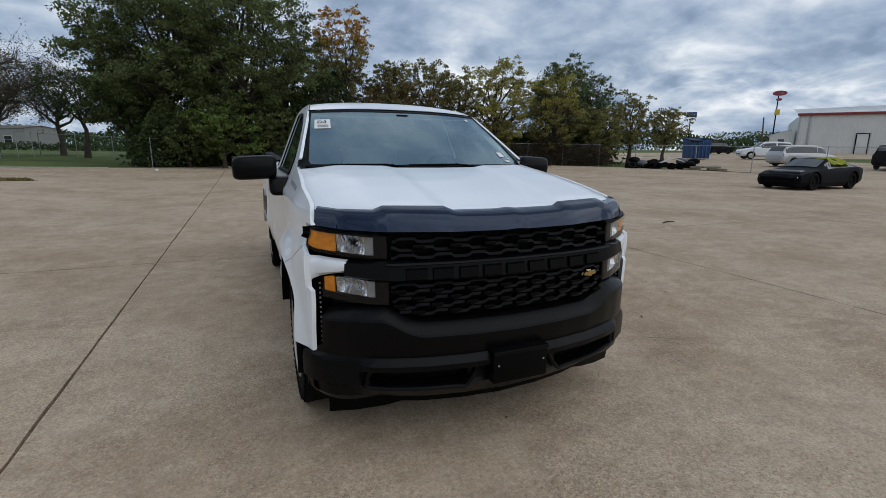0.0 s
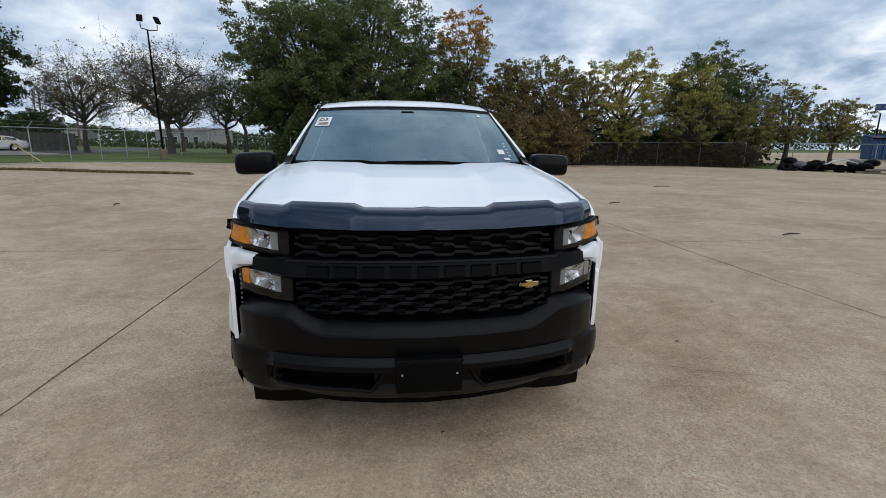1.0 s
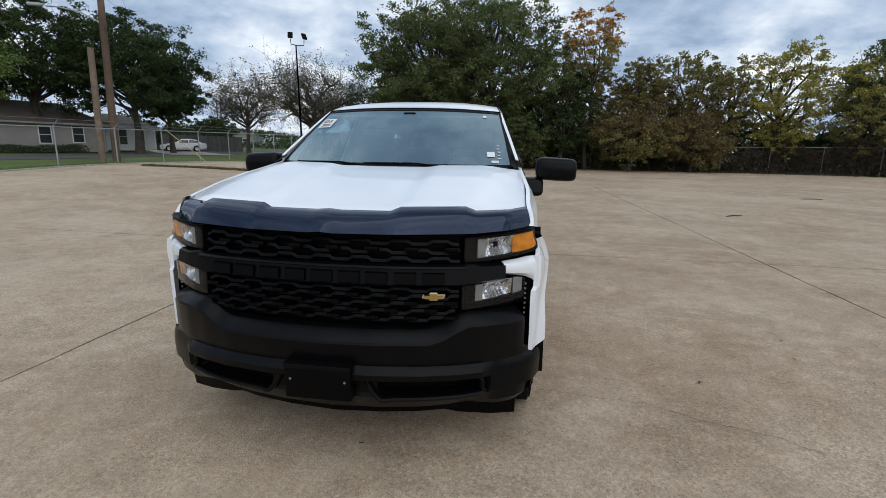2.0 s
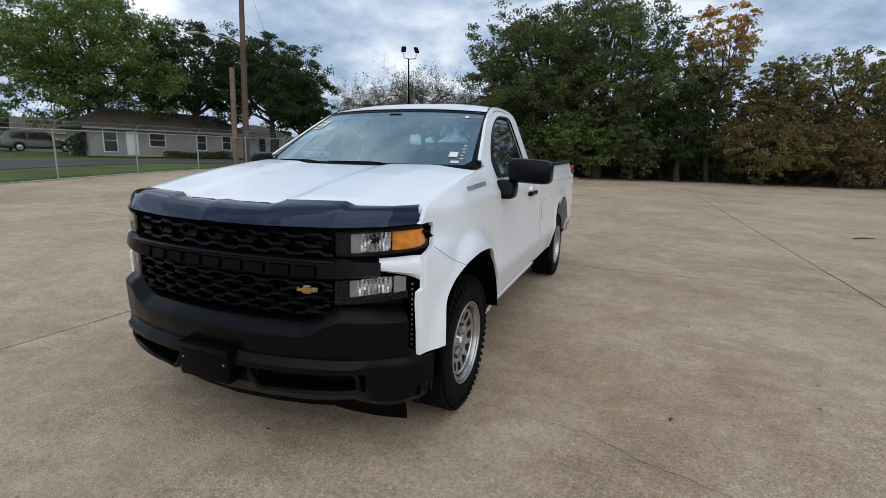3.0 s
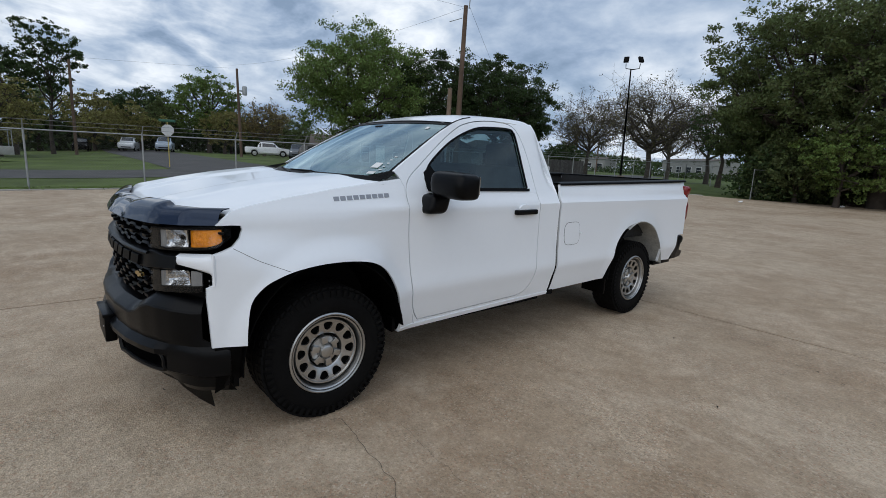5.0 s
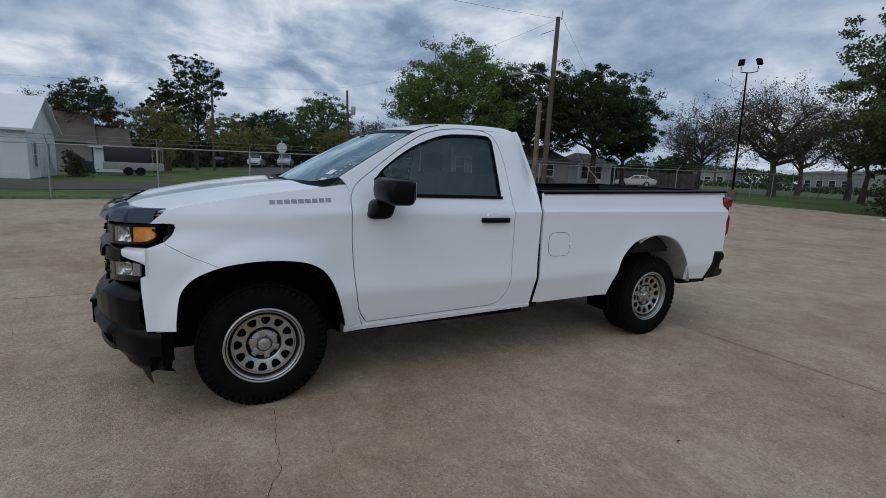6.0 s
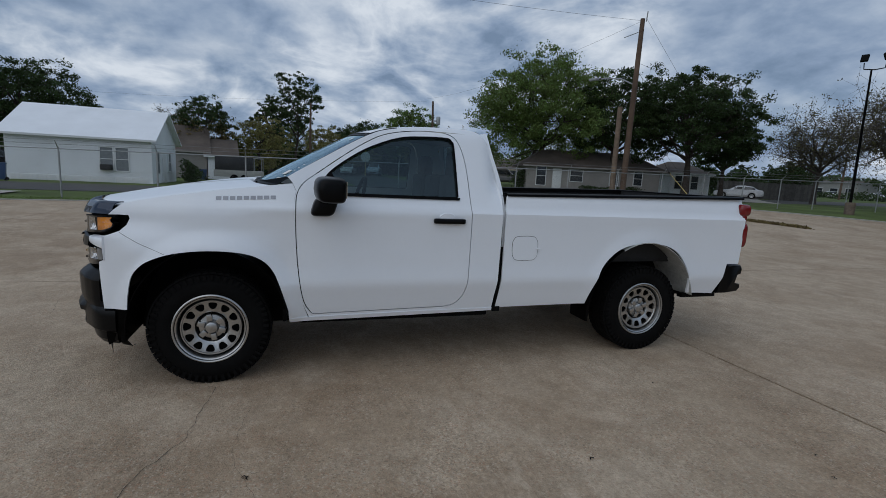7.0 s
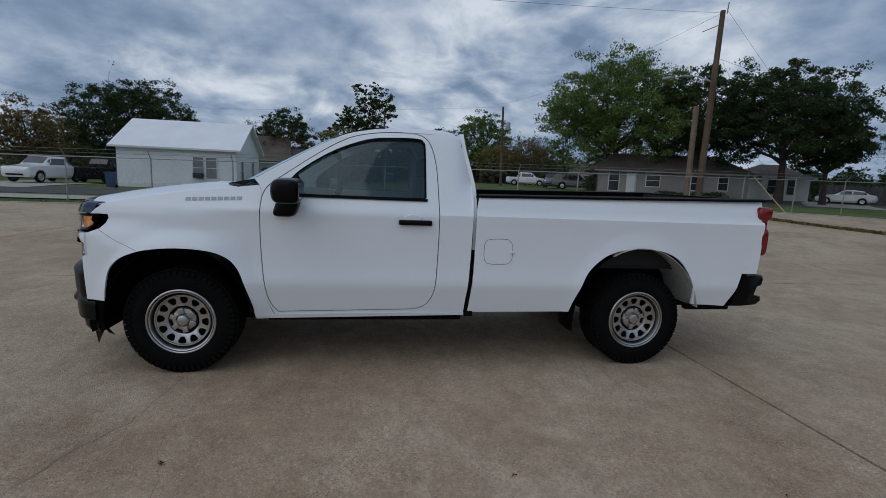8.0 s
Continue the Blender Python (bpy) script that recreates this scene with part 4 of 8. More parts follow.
def bump_prof(u):
    """Heights and depths of the bumper's face, from its inner ledge down to the chin."""
    t, b = top_z(u), bot_z(u)
    brow, turn = 1 - ease((u - .70) / .06), ease((u - .66) / .2)
    return [(t + .012, .090), (t + .006, .058), (t - .018, .020), (t - .036, .004), (t - .045, .0), (.590, .004), (.548, .016), (.532, .012 - .014 * brow), (.516, .008 - .022 * brow),
            (.492, .006 - .018 * brow), (.478, .006 + .028 * brow), (.408, .008 + .028 * brow), (.392, .030), (b + .03, .085 - .050 * turn), (b, .125 - .070 * turn), (b + .01, .18 - .07 * turn)]


def bump_pt(u_s, z, back):
    s, u = (1 if u_s >= 0 else -1), abs(u_s)
    if u > .6:
        u = .6 + (u - .6) * (wrap_end(z) - .6) / .335
    slope = (bump_y(min(u + .01, .935)) - bump_y(max(u - .01, 0))) / .02
    n = Vector((slope, -1)).normalized()
    flare = corner_flare(z) * ease((u - .78) / .14)
    return (s * (max(0.0, u - n.x * back) + flare), min(bump_y(u) - n.y * back, -.535), z)


pts = []
for x in BX:
    for z, back in bump_prof(abs(x)):
        recess = 0.0
        u = abs(x)
        if .395 < z < .485:
            w = ease((u - .255) / .03) * (1 - ease((u - .735 + .10 * (z - .40) / .1) / .03))
            recess = .075 * w if .40 < z < .48 else 0.0
        pts.append(bump_pt(x, z, back + recess))
shell("bumper_cover", pts, len(BX), 16, .004, M_PLASTIC, bumper, "black grained plastic bumper", 17)
for s in (1, -1):
    bm = bmesh.new()
    for k in range(6):
        z = .412 + .011 * k
        for a, b in zip(span(.30, .68, 8), span(.30, .68, 8)[1:]):
            q = [bump_pt(s * u, zz, .088) for u, zz in ((a, z), (b, z), (b, z + .006), (a, z + .006))]
            bm.faces.new([bm.verts.new(v) for v in q])
    part("vent_slats", bm, M_PLASTIC, bumper, "black slats in the bumper opening")
    # frame lip round the opening
    bm = bmesh.new()
    loop = [(.20, .498), (.30, .500), (.64, .498), (.69, .490), (.722, .460), (.725, .425), (.70, .396), (.35, .388), (.26, .390)]
    pts3 = [bump_pt(s * u, z, .022) for u, z in smooth_curve(loop, 4, True)]
    tube(bm, pts3 + pts3[:2], .013, 8, False)
    part("vent_frame", bm, M_PLASTIC, bumper, "", 40)
    # corner return and lower flap beside the wheel
    bm = bmesh.new()
    ring = []
    for y, x in ((-.60, .950), (-.56, .962), (-.52, .970), (-.478, .976)):
        ring.append([bm.verts.new((s * (x - (.03 if k == 0 else .008 if k == 1 else 0)), y, z)) for k, z in enumerate((.310 + .55 * (y + .58), .37 + .4 * (y + .58), .46, .535, .545))])
    for a, b in zip(ring, ring[1:]):
        for k in range(4):
            bm.faces.new((a[k], b[k], b[k + 1], a[k + 1]))
    bmesh.ops.solidify(bm, geom=bm.faces[:], thickness=.012)
    part("bumper_corner", bm, M_PLASTIC, bumper, "", 35)
    bm = bmesh.new()
    ring = [[bm.verts.new((s * x, y, z)) for y, z in ((-.585, .55), (-.590, .66), (-.590, .78), (-.585, .91))] for x in (.84, .87, .895, .918)]
    for a, b in zip(ring, ring[1:]):
        for k in range(3):
            bm.faces.new((a[k], b[k], b[k + 1], a[k + 1]))
    bmesh.ops.solidify(bm, geom=bm.faces[:], thickness=.01)
    fillet = part("bumper_fillet", bm, M_PLASTIC_DARK, bumper, "ribbed black filler strip", 35)
    # pale blocks paint the light that shows through the vent slots
    for k in range(13):
        bm = bmesh.new()
        z = .585 + .024 * k
        box(bm, (s * .893 - .004, -.600, z), (s * .893 + .004, -.594, z + .009), .002)
        part("rib", bm, M_LAMP_WALL, fillet, "pale block standing for light through a vent slot", 30)
    bm = bmesh.new()
    flap = [[bm.verts.new((s * u, flap_y(u) + dy, z)) for z, dy in ((.375, -.015), (.33, 0), (flap_z(u), .022))] for u in span(.42, .872, 20)]
    for a, b in zip(flap, flap[1:]):
        for k in range(2):
            bm.faces.new((a[k], b[k], b[k + 1], a[k + 1]))
    bmesh.ops.solidify(bm, geom=bm.faces[:], thickness=.008)
    part("air_deflector", bm, M_PLASTIC, bumper, "black rubber air deflector", 30)
bm = bmesh.new()
box(bm, (-.152, -.968, .395), (.152, -.91, .560), .010)
plate = part("plate_bracket", bm, M_PLASTIC_DARK, bumper, "empty black number plate bracket", 35)
bm = bmesh.new()
box(bm, (-.155, -.976, .538), (.155, -.91, .562), .008)
part("bracket_lip", bm, M_PLASTIC, plate, "", 35)
for x in (-.124, .126):
    bm = bmesh.new()
    bmesh.ops.create_cone(bm, cap_ends=True, segments=10, radius1=.0055, radius2=.0055, depth=.006, matrix=pose(x, -.969, .488, 90))
    part("screw", bm, M_STEEL, plate)
bm = bmesh.new()
chin = [bump_pt(x, bot_z(abs(x)) + .05, .10) for x in BX]
chin2 = [(p[0] * .97, p[1] + .06, p[2] - .100) for p in chin]
va, vb = [bm.verts.new(p) for p in chin], [bm.verts.new(p) for p in chin2]
for k in range(len(va) - 1):
    bm.faces.new((va[k], va[k + 1], vb[k + 1], vb[k]))
bmesh.ops.solidify(bm, geom=bm.faces[:], thickness=.008)
part("chin_valance", bm, M_PLASTIC_DARK, bumper, "", 40)

# windscreen, cowl, roof
WS_LOW, WS_TOP = (.812, .455, 1.385), (.694, 1.098, 1.776)


def ws_pt(a, t):
    xe = WS_LOW[0] * (1 - t) + WS_TOP[0] * t
    ye, ze = WS_LOW[1] * (1 - t) + WS_TOP[1] * t, WS_LOW[2] * (1 - t) + WS_TOP[2] * t
    bow = .20 * (1 - t) + .09 * t
    arc = 1 - abs(a) ** 2.4
    return (a * xe, ye - bow * arc, ze + (.020 * t) * arc + .012 * math.sin(math.pi * t))


pts, nu, nv = net(ws_pt, span(-1, 1, 33), span(-.04, 1, 15))
screen = shell("windscreen", pts, nu, nv, 0, M_GLASS, pickup, "clear curved windscreen", 60)
# black printed border round the glass
for nm, us_b, ts_b in (("screen_border", span(-1, 1, 33), [.955, .98, 1.0]), ("screen_border", [-1.0, -.99, -.98], span(-.04, 1, 15)), ("screen_border", [.98, .99, 1.0], span(-.04, 1, 15)),
                       ("screen_border", span(-1, 1, 33), [-.04, -.01, .015])):
    pts, nu, nv = net(lambda a, t: tuple(np.array(ws_pt(a, t)) + (0, -.002, .003)), us_b, ts_b)
    shell(nm, pts, nu, nv, .002, M_PLASTIC_DARK, screen, "black border", 60)
roof_z = lut([(1.02, 1.792), (1.10, 1.812), (1.2, 1.840), (1.35, 1.866), (1.5, 1.882), (1.7, 1.889), (1.9, 1.880), (2.0, 1.862), (2.05, 1.835)])
edge_z = lut([(1.02, 1.74), (1.09, 1.770), (1.20, 1.810), (1.36, 1.840), (1.60, 1.862), (1.82, 1.866), (1.95, 1.853), (2.01, 1.808), (2.05, 1.76)])


def roof_pt(a, y):
    ze = edge_z(y)
    xe = side_x(y, ze) - .004
    yy = y - .085 * (1 - abs(a) ** 2.4) * max(0, 1 - (y - 1.02) / .25)
    k = 1 - abs(a) ** 3.2
    return (a * xe, yy, ze + (roof_z(y) - ze) * k + .012 * (1 - a * a) * ease((y - 1.1) / .2))


pts, nu, nv = net(roof_pt, span(-1, 1, 41), [1.085, 1.11, 1.14, 1.18, 1.22, 1.28, 1.36, 1.45, 1.55, 1.65, 1.75, 1.85, 1.92, 1.96, 1.99, 2.01, 2.03, 2.05])
shell("roof", pts, nu, nv, .012, M_PAINT, pickup, "", 35)
for s in (1, -1):
    bm = bmesh.new()
    tube(bm, [(s * (side_x(y, edge_z(y)) - .012), y, edge_z(y) + .008) for y in (1.10, 1.15, 1.22, 1.30)], .004, 6)
    part("drip_strip", bm, M_PLASTIC_DARK, pickup, "black roof strip", 40)
bm = bmesh.new()
tube(bm, [ws_pt(a, 1.0) for a in span(-1, 1, 25)], .008, 6)
part("screen_seal", bm, M_PLASTIC_DARK, screen, "", 40)
# cowl panel between bonnet and glass
pts, nu, nv = net(lambda a, t: (a * .85, bonnet_rear(abs(a) * .86) * (1 - t) + (ws_pt(a * .99, .02)[1] + .01) * t - .03 * (1 - t), bonnet_z(a * .85, bonnet_rear(abs(a) * .86)) - .035 - .012 * t), span(-1, 1, 31), span(0, 1, 5))
shell("cowl", pts, nu, nv, .01, M_PLASTIC_DARK, pickup, "black plastic cowl", 40)
for s in (1, -1):
    bm = bmesh.new()
    vs = [bm.verts.new(p) for p in ((s * .868, .43, 1.378), (s * .79, .31, 1.392), (s * .80, .50, 1.43), (s * .842, .545, 1.436))]
    bm.faces.new(vs)
    bmesh.ops.solidify(bm, geom=bm.faces[:], thickness=.03)
    part("cowl_corner", bm, M_PLASTIC_DARK, pickup, "black cowl corner", 40)
for xa, xb in ((-.10, -.66), (.42, -.16)):
    bm = bmesh.new()
    a, b, c = ws_pt(xa / .8, -.02), ws_pt((xa * .6 + xb * .4) / .8, .012), ws_pt(xb / .8, .02)
    lift = lambda p, d: (p[0], p[1] - .012, p[2] + d)
    tube(bm, [lift(a, -.004), lift(b, .008), lift(c, .002)], [.009, .005, .003], 6)
    part("wiper", bm, M_PLASTIC_DARK, pickup, "black wiper", 40)

# rear wall of the cab with its window
def back_pt(a, t):
    z = .95 + .90 * t
    y = 2.115 - .085 * ease((z - 1.35) / .5)
    return (a * (side_x(2.02, z) - .035), y + .012, z)


for us_b, ts_b in ((span(-1, -.72, 5), span(0, 1, 15)), (span(.72, 1, 5), span(0, 1, 15)), (span(-.72, .72, 9), span(0, .47, 8)), (span(-.72, .72, 9), span(.92, 1, 3))):
    pts, nu, nv = net(back_pt, us_b, ts_b)
    shell("cab_back", pts, nu, nv, .03, M_PAINT, pickup, "", 40)
pts, nu, nv = net(back_pt, span(-.73, .73, 9), span(.46, .93, 5))
shell("rear_window", [(x, y - .012, z) for x, y, z in pts], nu, nv, 0, M_TINT, pickup, "tinted rear window", 60)

def rounded(bm, mid, half, power, n=20):
    """A box with swelling sides and soft edges; power: 1 gives an ellipsoid, less a squarer body."""
    bend = lambda v: math.copysign(abs(v) ** power, v)
    got = bmesh.ops.create_uvsphere(bm, u_segments=2 * n, v_segments=n, radius=1.0)["verts"]
    for v in got:
        lat, lon = math.asin(max(-1, min(1, v.co.z))), math.atan2(v.co.y, v.co.x)
        c = bend(math.cos(lat))
        v.co = Vector((mid[0] + half[0] * c * bend(math.cos(lon)), mid[1] + half[1] * c * bend(math.sin(lon)), mid[2] + half[2] * bend(math.sin(lat))))
    return got


# mirrors
for s in (1, -1):
    mirror = thing("mirror", "", "")
    mirror.parent = pickup
    bm = bmesh.new()
    rounded(bm, (1.120, .770, 1.368), (.144, .102, .082), .36)
    for v in bm.verts:
        u = (v.co.x - .985) / .277
        if v.co.y < .77:
            v.co.y += .05 * max(0, u - .45) ** 1.5 + .02 * ((v.co.z - 1.37) / .08) ** 2
        v.co.z -= .012 * u
    bmesh.ops.scale(bm, vec=(s, 1, 1), verts=bm.verts)
    bmesh.ops.recalc_face_normals(bm, faces=bm.faces)
    part("mirror_housing", bm, M_PLASTIC, mirror, "black mirror housing", 40)
    bm = bmesh.new()
    box(bm, (s * 1.125 - .115, .868, 1.312), (s * 1.125 + .115, .873, 1.420), .002)
    part("mirror_glass", bm, M_CHROME, mirror, "mirror glass")
    bm = bmesh.new()
    rounded(bm, (.960, .735, 1.236), (.075, .082, .066), .5)
    for v in bm.verts:
        v.co.y += .03 * (v.co.z - 1.20) / .1
    bmesh.ops.scale(bm, vec=(s, 1, 1), verts=bm.verts)
    bmesh.ops.recalc_face_normals(bm, faces=bm.faces)
    part("mirror_arm", bm, M_PLASTIC, mirror, "", 50)
    # triangle at the window's front corner
    tri_me = skin([(.735, 1.325), (.845, 1.325), (.845, 1.40), (.80, 1.478), (.735, 1.43)], (), .02, .03, .008)
    link_mesh("mirror_patch", tri_me if s > 0 else mirrored(tri_me), M_PLASTIC_DARK, mirror, "", 30)

# raised side lettering becomes plain bars
for s in (1, -1):
    for k in range(9):
        ya, yb = .052 + .0425 * k, .052 + .0425 * k + .033
        z0 = 1.258 + .018 * (ya - .05) / .38
        me = skin([(ya, z0), (yb, z0 + .001), (yb, z0 + .025), (ya, z0 + .024)], (), .006, .02, .003)
        link_mesh("badge_bar", me if s > 0 else mirrored(me), M_BADGE, pickup, "small silver bar badge", 20)

# bed: floor, walls, rails, tailgate
bm = bmesh.new()
box(bm, (-.80, 2.17, .80), (.80, 4.60, .83))
for k in range(12):
    box(bm, (-.74 + .125 * k, 2.18, .83), (-.69 + .125 * k, 4.58, .845))
part("bed_floor", bm, M_BLACKLINER, pickup, "black lined bed floor")
for s in (1, -1):
    pts, nu, nv = net(lambda t, k: (s * (.80 if k < 2 else .835 if k == 2 else .80), 2.17 + t * 2.43, (.83, 1.20, 1.34 + .05 * t, 1.352 + .05 * t)[int(k)]), span(0, 1, 8), [0, 1, 2, 3])
    shell("bed_wall", pts, nu, nv, .02, M_BLACKLINER, pickup, "black bed liner wall", 30, s > 0)
    bm = bmesh.new()
    for a, b in ((0, 1),):
        ys = span(2.165, 4.63, 12)
        rows_r = [[bm.verts.new((s * x, y, 1.364 + .0212 * (y - 2.17) + dz)) for x, dz in ((.800, -.02), (.800, .010), (.815, .015), (.885, .015), (.902, .007), (.905, -.010))] for y in ys]
        for p, q in zip(rows_r, rows_r[1:]):
            for k in range(5):
                bm.faces.new((p[k], p[k + 1], q[k + 1], q[k]))
    bmesh.ops.recalc_face_normals(bm, faces=bm.faces)
    part("bed_rail", bm, M_PLASTIC_DARK, pickup, "black plastic rail cap", 40)
bm = bmesh.new()
box(bm, (-.84, 2.15, .78), (.84, 2.185, 1.365), .006)
part("bed_front", bm, M_BLACKLINER, pickup, "black bed front wall", 30)
bm = bmesh.new()
box(bm, (-.79, 4.585, .82), (.79, 4.655, 1.405), .014)
box(bm, (-.79, 4.56, 1.385), (.79, 4.668, 1.418), .010)
part("tailgate", bm, M_PAINT, pickup, "", 35)
bm = bmesh.new()
box(bm, (-.79, 4.545, .84), (.79, 4.557, 1.412), .004)
part("tailgate_liner", bm, M_BLACKLINER, pickup, "black liner inside the tailgate", 35)
bm = bmesh.new()
box(bm, (-.80, 4.540, 1.412), (.80, 4.672, 1.426), .004)
part("tailgate_cap", bm, M_PLASTIC_DARK, pickup, "black tailgate cap", 35)

# tail lamps: two red bulbs joined by a waist
for s in (1, -1):
    lampr = thing("tail_lamp", "", "")
    lampr.parent = pickup
    bm = bmesh.new()
    rounded(bm, (.886, 4.640, 1.308), (.062, .066, .057), .55)
    rounded(bm, (.900, 4.642, 1.070), (.052, .046, .118), .5)
    rounded(bm, (.894, 4.636, 1.212), (.044, .034, .095), .6)
    bmesh.ops.scale(bm, vec=(s, 1, 1), verts=bm.verts)
    bmesh.ops.recalc_face_normals(bm, faces=bm.faces)
    part("lens", bm, M_RED, lampr, "dark red tail lamp lens", 50)

# rear bumper and step
rear = thing("rear_bumper", "", "")
rear.parent = pickup
bm = bmesh.new()
for s in (1, -1):
    loopz = [(4.40, .50), (4.44, .66), (4.50, .765), (4.60, .79), (4.72, .775), (4.745, .745), (4.735, .70), (4.69, .69), (4.66, .60), (4.735, .585), (4.745, .55), (4.70, .515), (4.52, .50)]
    inner = [bm.verts.new((s * .62, y, z)) for y, z in loopz]
    mid_r = [bm.verts.new((s * .885, y, z)) for y, z in loopz]
    outer = [bm.verts.new((s * .930, 4.50 + (y - 4.50) * .80, .64 + (z - .64) * .92)) for y, z in loopz]
    for ra, rb in ((inner, mid_r), (mid_r, outer)):
        for k in range(len(loopz)):
            j = (k + 1) % len(loopz)
            bm.faces.new((ra[k], ra[j], rb[j], rb[k]))
    bm.faces.new(outer)
box(bm, (-.63, 4.56, .60), (.63, 4.73, .78), .02)
bmesh.ops.recalc_face_normals(bm, faces=bm.faces)
part("bumper_cover", bm, M_PLASTIC, rear, "black rear step bumper", 55)
bm = bmesh.new()
box(bm, (-.55, 4.20, .50), (.55, 4.5, .56), .01)
part("hitch_bar", bm, M_DARKMETAL, rear)
for s in (1, -1):
    bm = bmesh.new()
    box(bm, (s * .90 - .03, 4.00, .478), (s * .90 + .03, 4.40, .518), .006)
    part("lower_trim", bm, M_PLASTIC_DARK, rear, "black lower strip behind the wheel", 30)

# frame, axles, wheel housings, mud flaps
chassis = thing("chassis", "", "")
chassis.parent = pickup
bm = bmesh.new()
for s in (1, -1):
    box(bm, (s * .46 - .05, -.7, .40), (s * .46 + .05, 4.6, .55), .01)
for y in (-.5, .7, 1.8, 2.9, 4.3):
    box(bm, (-.46, y - .05, .43), (.46, y + .05, .52), .01)
part("frame", bm, M_DARKMETAL, chassis, "", 30)
bm = bmesh.new()
tube(bm, [(-.75, 3.543, .38), (.75, 3.543, .38)], .05, 12)
bmesh.ops.create_uvsphere(bm, u_segments=14, v_segments=10, radius=.16, matrix=pose(0, 3.543, .38))
part("rear_axle", bm, M_DARKMETAL, chassis, "", 40)
bm = bmesh.new()
tube(bm, [(-.75, 0, .38), (.75, 0, .38)], .06, 10)
box(bm, (-.45, -.45, .28), (.45, .5, .95), .05)
part("engine_bay", bm, M_DARKMETAL, chassis, "", 40)
bm = bmesh.new()
box(bm, (-.84, .58, .36), (.84, 2.08, .50), .02)
part("floor_pan", bm, M_DARKMETAL, chassis, "", 30)
bm = bmesh.new()
tube(bm, [(.35, .8, .33), (.36, 2.6, .33), (.42, 3.0, .48), (.55, 3.9, .47), (.6, 4.5, .45)], .04, 8)
part("exhaust", bm, M_DARKMETAL, chassis, "", 40)
# tank, plate and spare: unseen, added to block light under the truck
bm = bmesh.new()
box(bm, (.02, 1.0, .32), (.40, 2.75, .56), .05)
part("fuel_tank", bm, M_DARKMETAL, chassis, "", 40)
bm = bmesh.new()
box(bm, (-.86, 2.14, .60), (.86, 2.92, .64), .01)
box(bm, (-.54, 2.92, .60), (.54, 4.06, .64), .01)
box(bm, (-.86, 4.06, .60), (.86, 4.56, .64), .01)
part("bed_underside", bm, M_DARKMETAL, chassis, "", 30)
bm = bmesh.new()
lathe(bm, [(.14, -.08), (.30, -.10), (.36, -.07), (.38, 0), (.36, .07), (.30, .10), (.14, .08)], 28, "z")
bmesh.ops.transform(bm, matrix=pose(0, 4.15, .47), verts=bm.verts)
part("spare_tyre", bm, M_RUBBER, chassis, "black spare tyre slung under the bed", 40)
for s in (1, -1):
    for cy, ry, rz, material, lab in ((.01, .497, .56, M_PLASTIC_DARK, "black wheel-arch liner"), (3.53, .545, .615, M_LINER, "grey dusty metal wheel housing")):
        angs = span(9, 180, 24) if cy < 1 else span(12, 118, 16)
        pts = []
        for a in angs:
            for x in (.56, .70, .84, .974 + (.03 if cy < 1 else .012)):
                pts.append((s * x, cy + ry * math.cos(radians(a)), .385 + rz * math.sin(radians(a))))
        shell("wheel_housing", pts, len(angs), 4, .004, material, pickup, lab, 50, s < 0)
    pts = [(s * x, 3.53 + .560 * math.cos(radians(a)), .385 + .612 * math.sin(radians(a))) for a in span(116, 174, 10) for x in (.56, .70, .84, .974)]
    shell("wheel_housing", pts, 10, 4, .004, M_PLASTIC_DARK, pickup, "black front half of the rear housing", 50, s < 0)
    bm = bmesh.new()
    box(bm, (s * .76 - .20, -.520, .325), (s * .76 + .20, -.492, .64), .006)
    part("wheel_housing", bm, M_PLASTIC_DARK, pickup, "black liner ahead of the wheel", 30)
    bm = bmesh.new()
    box(bm, (s * .82 - .10, .470, .405), (s * .82 + .10, .495, .50), .006)
    part("mud_flap", bm, M_PLASTIC_DARK, pickup, "black mud flap", 30)
    bm = bmesh.new()
    box(bm, (s * .83 - .13, 2.965, .30), (s * .83 + .12, 2.99, .60), .008)
    part("mud_flap", bm, M_PLASTIC_DARK, pickup, "black mud flap", 30)
    bm = bmesh.new()
    box(bm, (s * .55 - .012, 2.93, .42), (s * .55 + .012, 4.06, 1.02), .004)
    part("inner_guard", bm, M_DARKMETAL, chassis)
    bm = bmesh.new()
    box(bm, (s * .55 - .012, -.50, .30), (s * .55 + .012, .55, .96), .004)
    part("inner_guard", bm, M_DARKMETAL, chassis)

# dark strip put in as shade between cab and bed, just behind the skin
for s in (1, -1):
    bm = bmesh.new()
    box(bm, (s * .90 - .03, 2.085, .42), (s * .90 + .03, 2.15, .46), .004)
    part("cab_mount", bm, M_DARKMETAL, chassis)
    zs = span(.46, 1.31, 18)
    pts = [(s * (side_x(2.12, z) - inset), 2.120, z) for z in zs for inset in (.004, .11)]
    shell("gap_filler", pts, len(zs), 2, .022, M_DARKMETAL, chassis, "dark strip put in for the shade between cab and bed", 30, s > 0)

# cabin
cabin = thing("cabin", "", "")
cabin.parent = pickup
bm = bmesh.new()
pts_d = [(.46, 1.30), (.60, 1.33), (.85, 1.335), (.98, 1.28), (.99, 1.10), (.90, .95), (.5, .9)]
va = [[bm.verts.new((x, y, z)) for y, z in pts_d] for x in (-.80, .80)]
for k in range(len(pts_d)):
    j = (k + 1) % len(pts_d)
    bm.faces.new((va[0][k], va[0][j], va[1][j], va[1][k]))
bm.faces.new(va[0]), bm.faces.new(va[1])
bmesh.ops.recalc_face_normals(bm, faces=bm.faces)
part("dashboard", bm, M_SEAT, cabin, "dark grey dashboard", 30)
